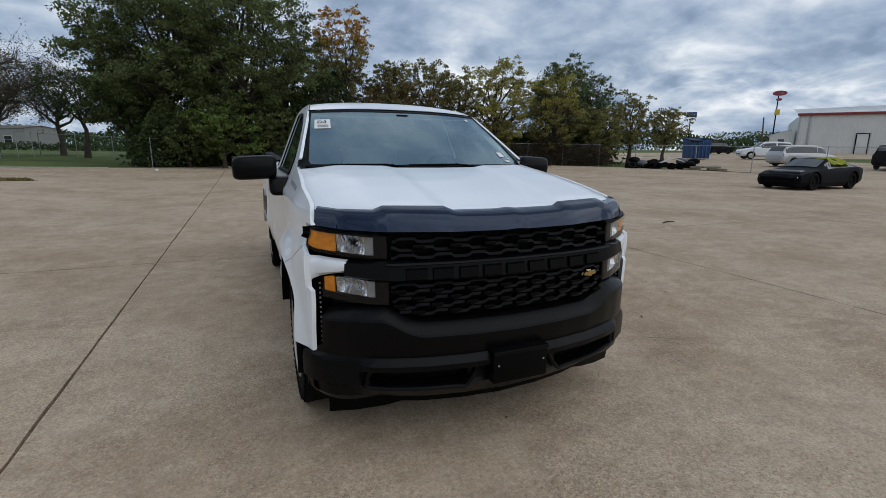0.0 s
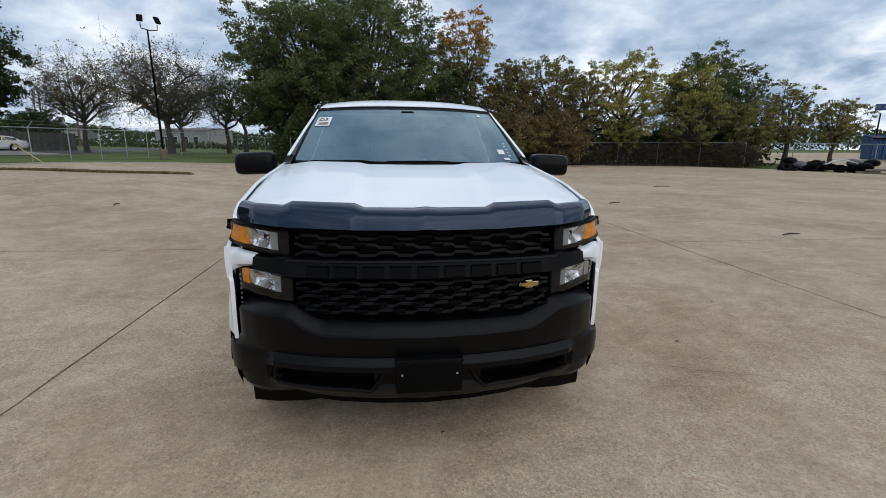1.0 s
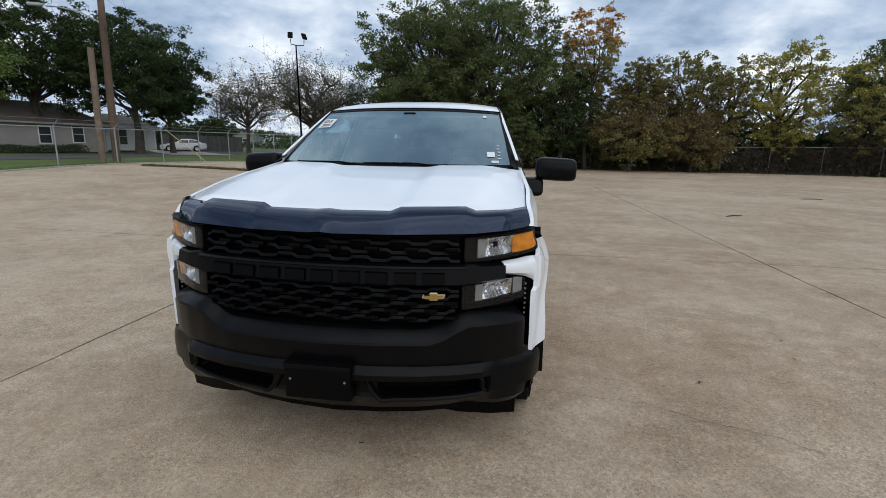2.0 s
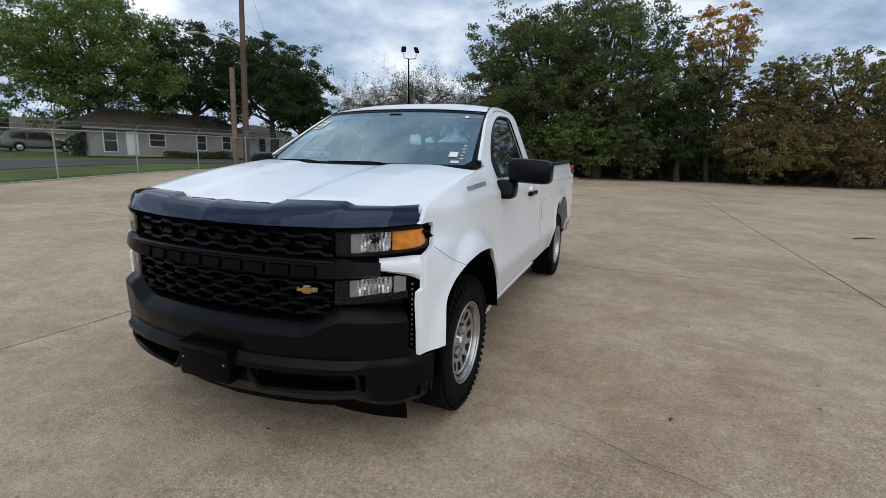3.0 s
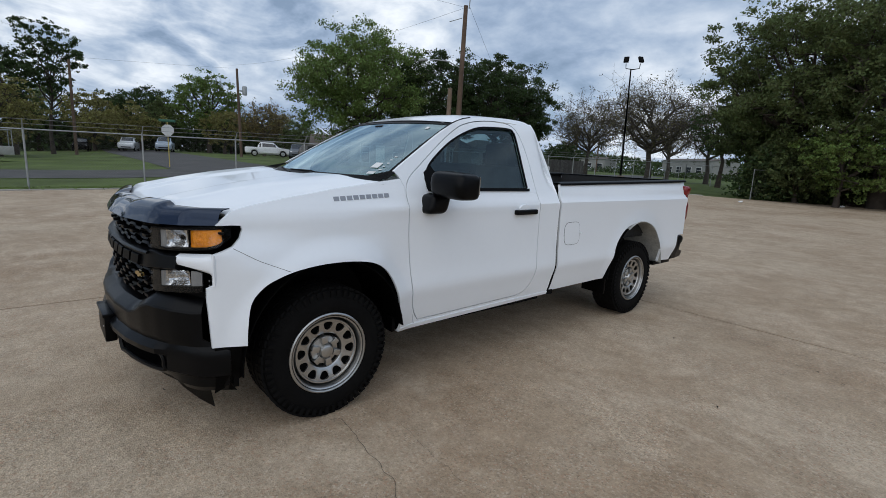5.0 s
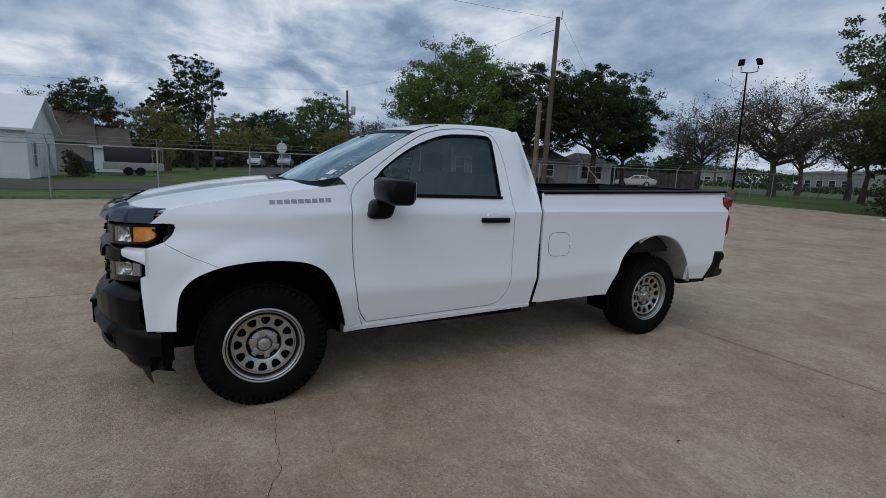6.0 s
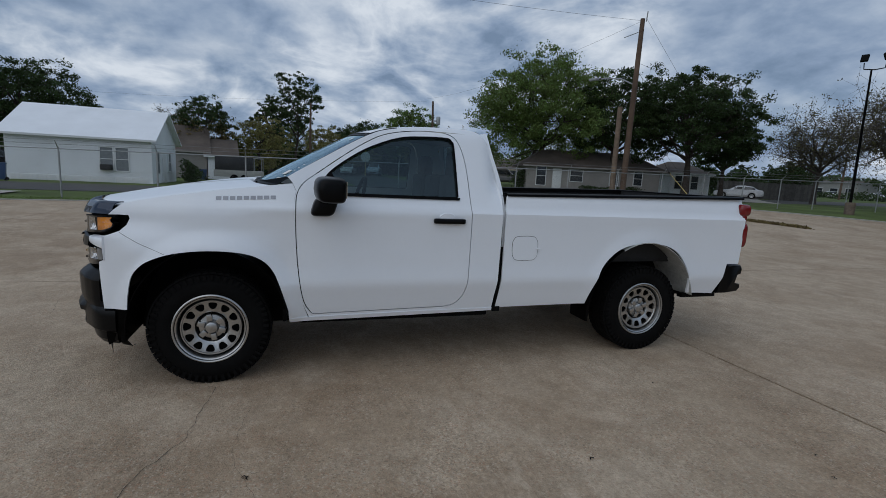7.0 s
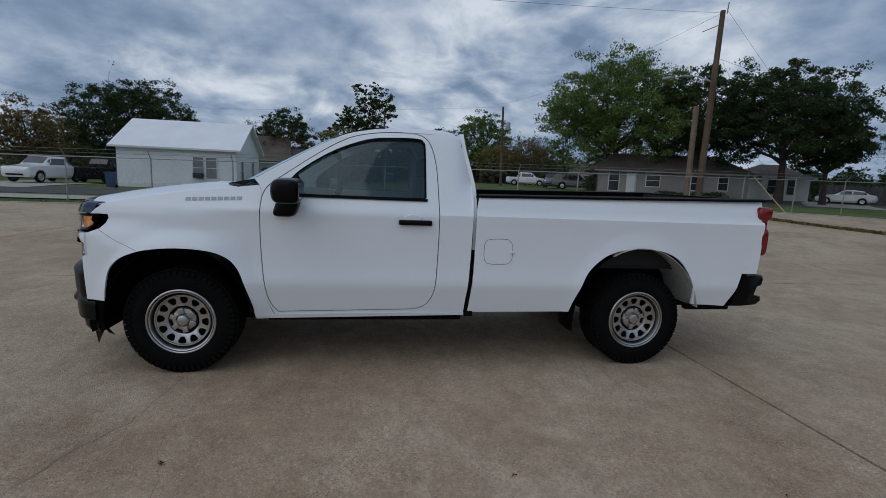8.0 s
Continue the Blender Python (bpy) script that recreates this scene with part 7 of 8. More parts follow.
house("house", "long low bungalow with pale walls and a grey-brown hipped roof", pose(bg[0].x, bg[0].y, .72, 0, 0, ang), 13.4, 6.0, 2.45, 3.95, M_GREYWALL, M_SHINGLE,
      [("f", 4.4, .9, 1.2, 1.1), ("f", 8.4, .7, .8, 1.3), ("f", 10.8, .8, .8, 1.3), ("f", 1.0, .4, .9, 1.8)], ("f", 2.6, .9, 2.0), 2.4, .5)
house("house", "white house with small windows behind the oaks", pose(-37.6, 39.4, .8, 0, 0, 80), 4.6, 6, 2.35, 3.5, M_WHITEWALL, M_SHINGLE,
      [("f", .5, .6, .8, 1.5), ("f", 2.4, .6, .8, 1.5)], ("f", 3.5, .9, 2.0), 1.8, .4)
house("house", "low house with a tan gable far down the street", pose(-70, 33.5, .9, 0, 0, 60), 7, 5.5, 2.4, 4.0, mat("tan_wall", (.42, .36, .27), .8, vary=.12), M_SHINGLE, [("f", 2, .9, 1.2, 1.1), ("f", 6, .9, 1.2, 1.1)], None, 0, .5)
house("house", "low house with a brown roof far down the street", pose(-88, 36, .9, 0, 0, 15), 12, 8, 2.6, 4.4, M_GREYWALL, M_SHINGLE, [("f", 2, .9, 1.2, 1.1)], None, 2.5, .5)
M_FARWALL = mat("far_pale_wall", (.27, .27, .255), .8, vary=.1)
for x, y, L, rz, e in ((-60, 135, 16, -20, 4.2), (-88, 126, 14, 10, 3.8)):
    house("house", "distant low pale commercial building", pose(x, y, .8, 0, 0, rz), L, 10, e, e + .6, M_FARWALL, M_SHINGLE, [("f", 2 + 3.2 * k, 1, 1.6, 1.5) for k in range(4)], None, 0, .2, False)

# solid board fence by the saloon car
bf = thing("board_fence", "dark grey weathered board fence", "fence")
M_BOARD = mat("grey_boards", (.10, .095, .085), .85, vary=.25, rand=.2)
pa, pb = Vector((-38.6, 47.0)), Vector((-34.4, 56.5))
nb = 44
for k in range(nb):
    q = pa.lerp(pb, k / nb)
    bm = bmesh.new()
    box(bm, (0, -.012, 0), (.225, .012, 1.85 + .03 * ((k * 7) % 3)), .004)
    bmesh.ops.transform(bm, matrix=pose(q.x, q.y, land(q.x, q.y), 0, 0, math.degrees(math.atan2(pb.y - pa.y, pb.x - pa.x))), verts=bm.verts)
    part("board", bm, M_BOARD, bf)
strip("driveway", [(-26.5, 38), (-34, 45), (-39.5, 51)], -3.2, 2.2, -.02, M_WALKWAY, "pale concrete driveway", category="driveway")
strip("driveway", [(-25.5, -21), (-31, -22), (-38, -22.5)], -2.6, 2.6, -.02, M_WALKWAY, "pale concrete driveway", category="driveway")

# ---- parked vehicles ----
M_CARWHITE = mat("parked_white_paint", (.72, .73, .74), .3, vary=.03, coat=.8)
M_CARSILVER = mat("silver_paint", (.45, .46, .47), .3, metal=.5, vary=.04, coat=.8)
M_CARDARK = mat("dark_olive_paint", (.055, .052, .042), .3, vary=.1, coat=.8)
M_CARBLACK = mat("black_paint", (.005, .005, .006), .45, vary=.2, coat=0, spec=.05)
M_CARGLASS = mat("dark_car_glass", (.02, .024, .028), .06, vary=.2, spec=.8)

CARS = {
    # stations along the length: y, lower, belt, roof, half width, half roof width
    "saloon": [(0, .38, .62, .64, .70, .5), (.08, .24, .70, .72, .84, .6), (.9, .20, .86, .90, .90, .62), (1.55, .20, .92, .98, .91, .66), (2.25, .20, .95, 1.40, .91, .60), (3.0, .20, .96, 1.45, .91, .60),
               (3.75, .20, .97, 1.34, .91, .58), (4.25, .22, .98, 1.03, .90, .6), (4.7, .30, .95, .97, .84, .6), (4.82, .45, .80, .82, .74, .5)],
    "van": [(0, .42, .72, .74, .74, .5), (.1, .26, .85, .87, .90, .6), (.75, .22, 1.0, 1.06, .97, .7), (1.45, .22, 1.05, 1.62, .98, .72), (2.0, .22, 1.06, 1.74, .98, .74), (3.6, .22, 1.06, 1.76, .98, .74),
            (4.7, .24, 1.06, 1.68, .97, .72), (5.0, .30, 1.04, 1.18, .94, .75), (5.12, .45, .85, .87, .86, .6)],
    "suv": [(0, .48, .80, .82, .74, .5), (.1, .32, .95, .97, .90, .6), (1.05, .28, 1.08, 1.12, .96, .7), (1.5, .28, 1.10, 1.22, .97, .72), (2.1, .28, 1.12, 1.76, .97, .72), (3.4, .28, 1.12, 1.82, .97, .73),
            (4.5, .30, 1.12, 1.76, .96, .72), (4.85, .34, 1.10, 1.3, .94, .75), (4.98, .5, .9, .92, .86, .6)],
    "wagon": [(0, 0.48, 0.8, 0.82, 0.74, 0.5), (0.116, 0.32, 0.95, 0.97, 0.9, 0.6), (1.218, 0.28, 1.08, 1.12, 0.96, 0.7), (1.74, 0.28, 1.1, 1.22, 0.97, 0.72), (2.436, 0.28, 1.12, 1.83, 0.97, 0.72), (3.944, 0.28, 1.12, 1.893, 0.97, 0.73), (5.22, 0.3, 1.12, 1.83, 0.96, 0.72), (5.626, 0.34, 1.1, 1.3, 0.94, 0.75), (5.777, 0.5, 0.9, 0.92, 0.86, 0.6)],
    "pickup": [(0, .50, .90, .92, .78, .5), (.1, .36, 1.06, 1.08, .94, .6), (1.2, .32, 1.16, 1.20, .99, .7), (1.55, .32, 1.18, 1.28, 1.0, .72), (2.2, .32, 1.20, 1.86, 1.0, .70), (3.8, .32, 1.20, 1.88, 1.0, .70),
               (4.12, .32, 1.20, 1.40, 1.0, .74), (4.17, .34, 1.18, 1.19, 1.0, .8), (5.6, .36, 1.20, 1.21, .98, .8), (5.72, .5, 1.1, 1.11, .92, .7)],
    "sports": [(0, .30, .50, .52, .66, .4), (.12, .16, .60, .63, .86, .6), (.6, .14, .72, .76, .95, .66), (1.35, .14, .80, .88, .96, .66), (2.1, .14, .84, 1.24, .95, .56), (2.7, .14, .86, 1.30, .95, .55),
               (3.4, .14, .90, 1.20, .97, .54), (4.0, .16, .92, 1.0, .97, .6), (4.4, .22, .86, .90, .90, .6), (4.52, .40, .74, .76, .78, .5)],
}
GLAZED = {"saloon": (3, 7, 4, 6), "van": (2, 7, 3, 6), "suv": (3, 7, 4, 6), "wagon": (3, 7, 4, 6), "pickup": (3, 6, 4, 5), "sports": (3, 7, 4, 6)}
AXLES = {"saloon": (.92, 3.72, .33), "van": (.98, 4.05, .35), "suv": (.95, 3.85, .38), "wagon": (1.08, 4.4, .40), "pickup": (1.0, 4.55, .41), "sports": (.92, 3.62, .35)}


def section(st):
    y, lo, belt, roof, w, rw = st
    return [(w * .88, lo), (w, lo + .16), (w * 1.0, belt - .14), (w * .965, belt), (rw + (w - rw) * .25, belt + (roof - belt) * .80), (rw, roof - .02), (rw * .55, roof), (0, roof + .01)]


def car(kind, label, m, paint, category="car"):
    """A parked vehicle: shell with wheel arches, glass, lamps, four wheels; its nose at y = 0."""
    c = thing("car" if kind != "pickup" else "pickup_truck", label, category, m)
    st = CARS[kind]
    fine = []
    for a, b in zip(st, st[1:]):
        for k in range(4):
            fine.append(tuple(np.array(a) * (1 - k / 4) + np.array(b) * (k / 4)))
    fine.append(st[-1])
    bm = bmesh.new()
    rings = []
    for s in fine:
        half = section(s)
        loop = half + [(-x, z) for x, z in half[-2::-1]]
        rings.append([bm.verts.new((x, s[0], z)) for x, z in loop])
    for a, b in zip(rings, rings[1:]):
        for k in range(len(a) - 1):
            bm.faces.new((a[k], a[k + 1], b[k + 1], b[k]))
        bm.faces.new((a[-1], a[0], b[0], b[-1]))
    bm.faces.new(rings[0]), bm.faces.new(rings[-1][::-1])
    bmesh.ops.recalc_face_normals(bm, faces=bm.faces)
    ya, yb, wr = AXLES[kind]
    cut = bmesh.new()
    for y in (ya, yb):
        for sx in (1, -1):
            bmesh.ops.create_cone(cut, cap_ends=True, segments=24, radius1=wr * 1.16, radius2=wr * 1.16, depth=.55, matrix=pose(sx * .95, y, wr, 0, 90))
    link_mesh("body", carve(bm, [("DIFFERENCE", cut)]), paint, c, "", 32)
    i0, i1, j0, j1 = GLAZED[kind]
    sec = lambda t: tuple(np.array(st[int(t)]) * (1 - t % 1) + np.array(st[min(int(t) + 1, len(st) - 1)]) * (t % 1))
    # side glass, two lights a side
    for sx in (1, -1):
        for t0, t1 in ((i0 + .55, j0 + .85), (j0 + .95, i1 - .55)):
            pts = []
            ts = span(t0, t1, 8)
            for t in ts:
                s = sec(t)
                A, B = section(s)[3], section(s)[4]
                for q in (.10, .5, .95):
                    pts.append((sx * (A[0] + (B[0] - A[0]) * q + .006), s[0], A[1] + (B[1] - A[1]) * q))
            shell("side_window", pts, len(ts), 3, .003, M_CARGLASS, c, "dark side window", 40, sx < 0)
    for nm, ta, tb, sg_ in (("windscreen", i0 + .12, j0 - .06, 1), ("rear_window", i1 - .12, j1 + .06, -1)):
        pts = []
        for x in span(-.9, .9, 7):
            for q in span(0, 1, 5):
                s = sec(ta + (tb - ta) * q)
                rw = section(s)[4][0] * .98
                pts.append((x * rw, s[0] - .012 * sg_, s[3] + .022 - .04 * abs(x) ** 3))
        shell(nm, pts, 7, 5, .003, M_CARGLASS, c, "dark glass", 40, sg_ < 0)
    for y in (ya, yb):
        for sx in (1, -1):
            w = bmesh.new()
            lathe(w, [(wr * .62, -.10), (wr * .9, -.11), (wr, -.08), (wr, .08), (wr * .9, .11), (wr * .64, .10)], 28)
            bmesh.ops.transform(w, matrix=pose(sx * (st[4][4] - .12), y, wr), verts=w.verts)
            tyre = part("tyre", w, M_RUBBER, c, "black tyre", 45)
            w = bmesh.new()
            lathe(w, [(.0, .07), (wr * .2, .075), (wr * .3, .05), (wr * .58, .06), (wr * .64, .095), (wr * .66, .09), (wr * .62, -.08)], 24)
            bmesh.ops.scale(w, vec=(sx, 1, 1), verts=w.verts)
            bmesh.ops.transform(w, matrix=pose(sx * (st[4][4] - .12), y, wr), verts=w.verts)
            part("rim", w, M_STEEL if paint != M_CARBLACK else M_DARKMETAL, tyre, "metal rim", 40)
    z_l = st[1][2]
    for sx in (1, -1):
        bm = bmesh.new()
        box(bm, (sx * st[1][4] * .72 - .15, st[1][0] - .06, z_l - .16), (sx * st[1][4] * .72 + .15, st[1][0] + .14, z_l - .04), .03)
        part("headlamp", bm, M_CHROME, c, "bright headlamp", 40)
        bm = bmesh.new()
        e = st[-2]
        box(bm, (sx * e[4] * .86 - .10, e[0] - .12, e[2] - .20), (sx * e[4] * .86 + .10, e[0] + .05, e[2] - .02), .03)
        part("tail_lamp", bm, M_RED, c, "red tail lamp", 40)
    bm = bmesh.new()
    box(bm, (-st[1][4] * .6, st[0][0] - .03, st[0][1] - .02), (st[1][4] * .6, st[0][0] + .1, st[0][1] + .10), .03)
    part("front_grille", bm, M_PLASTIC_DARK, c, "dark grille", 40)
    bm = bmesh.new()
    box(bm, (-.7, st[0][0] + .3, st[2][1] - .03), (.7, st[-1][0] - .3, st[2][1] + .12))
    part("underbody", bm, M_DARKMETAL, c)
    return c


def park(kind, label, x, y, heading, paint, category="car"):
    """heading: degrees by which the nose is turned from -y, anticlockwise; x, y: the middle of the vehicle."""
    L = CARS[kind][-1][0]
    m = pose(x, y, land(x, y), 0, 0, heading) @ Matrix.Translation((0, -L / 2, 0))
    return car(kind, label, m, paint, category)


park("saloon", "white saloon car parked on a driveway", -37.1, 48.6, 309, M_CARWHITE)
park("pickup", "white crew-cab pickup parked by the street", -61.2, 23.0, 160, M_CARWHITE, "pickup truck")
park("wagon", "long dark olive utility wagon parked on the verge", -51.0, 25.9, 152, M_CARDARK)
park("suv", "dark blue-grey car parked behind the olive one", -54.6, 24.3, 63, mat("blue_grey_paint", (.10, .12, .15), .3, vary=.1, coat=.8))
park("pickup", "white pickup parked far down the side street", -76.6, 9.3, 75, M_CARWHITE, "pickup truck")
park("pickup", "pale blue old pickup parked far down the side street", -71, 12.7, 75, mat("pale_blue_paint", (.35, .42, .50), .4, vary=.1, coat=.5), "pickup truck")
park("suv", "dark car parked at the far end of the side street", -84, 4.5, 80, M_CARBLACK)
park("pickup", "white work pickup parked on the driveway", -34.6, -22.4, 85, M_CARWHITE, "pickup truck")
park("pickup", "black pickup parked on the driveway", -38.6, -20.2, 262, M_CARBLACK, "pickup truck")
park("van", "silver minivan parked in the neighbouring yard", 42.0, 23.1, 75, M_CARSILVER)
park("suv", "white sport utility car parked in the neighbouring yard", 49.8, 31.5, 235, M_CARWHITE)
park("suv", "black sport utility car parked in the neighbouring yard", 43.6, 17.2, 100, M_CARBLACK)
for x, y, rz in ((-47.0, 108, 70), (-64, 118, 60), (-75, 121, 58)):
    park("saloon", "distant pale car by the commercial buildings", x, y, rz, M_CARWHITE)
for x, y, rz, pt in ((62, 47, 80, M_CARBLACK), (70, 55, 90, M_CARWHITE)):
    park("van", "distant van beyond the yard", x, y, rz, pt)
sc = park("sports", "wrecked black sports car with a yellow cloth over the cabin", 21.3, 10.2, 272, M_CARBLACK)
bm = bmesh.new()
rng = np.random.default_rng(5)
N = 13
gv = [[None] * N for _ in range(N)]
for i in range(N):
    for j in range(N):
        u, v = i / (N - 1) - .5, j / (N - 1) - .5
        x, y = .52 + u * .75, 2.75 + v * 1.15
        z = 1.27 - max(0, x - .55) * .75 - .12 * abs(v) ** 1.5 + .07 * noise.noise(Vector((u * 5, v * 5, 2))) + .03 * noise.noise(Vector((u * 13, v * 13, 5)))
        gv[i][j] = bm.verts.new((x, y, z + .03))
for i in range(N - 1):
    for j in range(N - 1):
        bm.faces.new((gv[i][j], gv[i + 1][j], gv[i + 1][j + 1], gv[i][j + 1]))
bmesh.ops.solidify(bm, geom=bm.faces[:], thickness=.01)
part("cloth", bm, mat("yellow_green_cloth", (.48, .50, .06), .85, vary=.2, scale=6), sc, "crumpled yellow-green cloth", 60)
bm = bmesh.new()
box(bm, (-.62, .35, .70), (.62, 1.35, .80), .05, pose(0, 0, .02, -3))
part("loose_bonnet", bm, mat("grey_primer", (.20, .21, .22), .35, vary=.2, coat=.5), sc, "unlatched grey bonnet", 40)

# utility trailer on the lawn
tl = thing("trailer", "black enclosed twin-axle trailer with a pale lower body", "trailer", pose(-43.8, -4.3, 0, 0, 0, 98))
bm = bmesh.new()
box(bm, (-2.1, -.9, .45), (2.1, .9, 1.05), .03)
part("bed", bm, mat("trailer_grey", (.40, .39, .36), .6, vary=.15), tl, "pale grey lower body", 30)
bm = bmesh.new()
box(bm, (-2.0, -.85, 1.05), (1.2, .85, 2.25), .05)
part("box", bm, mat("trailer_black", (.018, .018, .02), .45, vary=.2), tl, "black box body", 30)
bm = bmesh.new()
for x in (1.3, 2.05):
    for y in (-.85, .85):
        tube(bm, [(x, y, 1.0), (x, y, 2.2)], .03, 6)
tube(bm, [(1.2, -.85, 2.2), (2.1, -.85, 2.2), (2.1, .85, 2.2), (1.2, .85, 2.2)], .03, 6)
part("rack", bm, M_GALV, tl, "grey pipe rack", 40)
for x in (-.42, .42):
    for y in (-.95, .95):
        bm = bmesh.new()
        lathe(bm, [(.02, -.09), (.30, -.10), (.34, -.06), (.34, .06), (.30, .10), (.19, .09), (.17, .05), (.02, .05)], 22)
        bmesh.ops.transform(bm, matrix=pose(x, y, .34, 0, 0, 90), verts=bm.verts)
        part("wheel", bm, M_RUBBER, tl, "black wheel", 40)


def bin_at(x, y, rz, material, label):
    b = thing("wheelie_bin", label, "bin", pose(x, y, land(x, y) - .03, 0, 0, rz))
    bm = bmesh.new()
    box(bm, (-.28, -.30, .05), (.28, .30, .95), .03)
    for v in bm.verts:
        if v.co.z < .4:
            v.co.x *= .82
            v.co.y *= .82
    part("body", bm, material, b, "", 40)
    bm = bmesh.new()
    box(bm, (-.31, -.35, .95), (.31, .33, 1.02), .02)
    part("lid", bm, material, b, "", 40)
    for x in (-.2, .2):
        bm = bmesh.new()
        lathe(bm, [(.0, -.03), (.10, -.03), (.10, .03), (.0, .03)], 14)
        bmesh.ops.transform(bm, matrix=pose(x, .27, .10), verts=bm.verts)
        part("wheel", bm, M_RUBBER, b, "", 40)


M_BINBLUE = mat("blue_plastic", (.03, .07, .16), .5, vary=.15)
bin_at(-29.6, -15.6, 20, M_BINBLUE, "dark blue wheelie bin by the white house")
bin_at(-45.5, -7.6, 20, M_BINBLUE, "dark blue wheelie bin on the lawn")
bin_at(-40.8, 27.2, 60, M_BINBLUE, "dark blue wheelie bin by the bungalow")
scrub("shrub", "rounded dark shrub at the corner of the white house", [(-38.0, -7.3), (-39.0, -7.2)], 1500, 1.5, .35, "dark", 90, .16, "shrub")
scrub("shrub", "spiky dark shrub by the bungalow drive", [(-40.0, 23.2), (-40.5, 23.1)], 1500, 2.0, .45, "dark", 91, .20, "shrub")
scrub("shrub", "low shrubs at the bungalow wall", [(-36.6, 28.0), (-35.0, 33.0)], 1800, .7, .35, "dark", 92, .14, "shrub")

# ---- east yard ----
M_METALWALL = mat("pale_ribbed_steel", (.60, .60, .57), .5, metal=.1, vary=.06, scale=.4)
M_REDTRIM = mat("red_steel_trim", (.22, .025, .02), .5, vary=.15)
hall_a, hall_b = Vector((77.2, 45.2)), Vector((88.6, 28.8))
d = (hall_b - hall_a).normalized()
ang = math.degrees(math.atan2(d.y, d.x))
hall = thing("warehouse", "pale steel warehouse with a red eaves band and low-pitched roof", "warehouse", pose(hall_a.x, hall_a.y, 1.15, 0, 0, ang))
LH, DH, EH, RH = 26.0, 30.0, 5.9, 7.6
bm = bmesh.new()
nrib = 86
row0 = []
for k in range(nrib * 2 + 1):
    x = LH * k / (nrib * 2)
    row0.append((x, -.03 if k % 2 else 0.0))
va = [[bm.verts.new((x, y, z)) for z in (0, EH)] for x, y in row0]
for a, b in zip(va, va[1:]):
    bm.faces.new((a[0], b[0], b[1], a[1]))
gv0 = [bm.verts.new(p) for p in ((0, 0, 0), (0, DH, 0), (0, DH, EH), (0, 0, EH))]
bm.faces.new(gv0)
part("wall", bm, M_METALWALL, hall, "ribbed pale steel wall")
bm = bmesh.new()
rv = [bm.verts.new(p) for p in ((-.3, -.3, EH + .25), (LH + .3, -.3, EH + .25), (LH + .3, DH / 2, RH + .8), (-.3, DH / 2, RH + .2))]
bm.faces.new(rv)
bmesh.ops.solidify(bm, geom=bm.faces[:], thickness=.12)
part("roof", bm, M_TINROOF, hall, "pale metal roof")
bm = bmesh.new()
box(bm, (-.35, -.36, EH - .12), (LH + .35, -.10, EH + .24), .02)
part("eaves_band", bm, M_REDTRIM, hall, "dark red eaves band", 30)
bm = bmesh.new()
for x in (-.12, 1.2):
    box(bm, (x, -.16, 0), (x + .22, -.02, EH), .01)
part("downpipe", bm, mat("grey_downpipe", (.35, .37, .38), .5, vary=.1), hall, "grey corner trim", 30)
bm = bmesh.new()
box(bm, (7.0, -.14, 0), (8.3, -.06, 3.05), .02)
dr = part("door", bm, M_METALWALL, hall, "pale steel door", 30)
bm = bmesh.new()
for lo, hi in (((6.88, -.18, 0), (7.0, -.04, 3.17)), ((8.3, -.18, 0), (8.42, -.04, 3.17)), ((6.88, -.18, 3.05), (8.42, -.04, 3.17))):
    box(bm, lo, hi, .01)
part("door_frame", bm, M_DARKMETAL, dr, "dark door frame", 30)
bm = bmesh.new()
box(bm, (13.8, -.4, EH - .55), (14.4, -.1, EH - .3), .03)
part("wall_lamp", bm, M_TRIM, hall, "small wall lamp", 30)
an = thing("warehouse", "lower pale annex with a sloping roof beside the warehouse", "warehouse", pose(77.6, 46.4, 1.1, 0, 0, ang + 180))
bm = bmesh.new()
v = [bm.verts.new(p) for p in ((0, 0, 0), (2.6, 0, 0), (2.6, 0, 3.0), (0, 0, 3.9), (0, -6, 0), (2.6, -6, 0), (2.6, -6, 3.0), (0, -6, 3.9))]
for q in ((0, 1, 2, 3), (4, 7, 6, 5), (0, 3, 7, 4), (1, 5, 6, 2)):
    bm.faces.new([v[i] for i in q])
bmesh.ops.recalc_face_normals(bm, faces=bm.faces)
part("wall", bm, M_METALWALL, an)
bm = bmesh.new()
bm.faces.new([bm.verts.new(p) for p in ((-.2, .2, 4.0), (2.8, .2, 3.05), (2.8, -6.2, 3.05), (-.2, -6.2, 4.0))])
bmesh.ops.solidify(bm, geom=bm.faces[:], thickness=.12)
part("roof", bm, M_TINROOF, an)
bm = bmesh.new()
box(bm, (.8, .0, 1.4), (1.6, .06, 2.4), .01)
part("window", bm, M_DARKGLASS, an, "dark window", 30)


def tall_sign(label, x, y, base, height, panels):
    t = pole_thing("pylon_sign", label, "sign", (x, y, base), (x, y, height), .16, .12, M_DARKMETAL)
    for (shape, w, h, z, material, lab) in panels:
        bm = bmesh.new()
        if shape == "oval":
            bmesh.ops.create_cone(bm, cap_ends=True, segments=32, radius1=1, radius2=1, depth=.4, matrix=pose(0, 0, 0, 90))
            bmesh.ops.scale(bm, vec=(w / 2, 1, h / 2), verts=bm.verts)
        else:
            box(bm, (-w / 2, -.2, -h / 2), (w / 2, .2, h / 2), .06)
        bmesh.ops.transform(bm, matrix=pose(0, -.25, z - base, 0, 0, -52), verts=bm.verts)
        p = part("panel", bm, material, t, lab, 40)
    return t


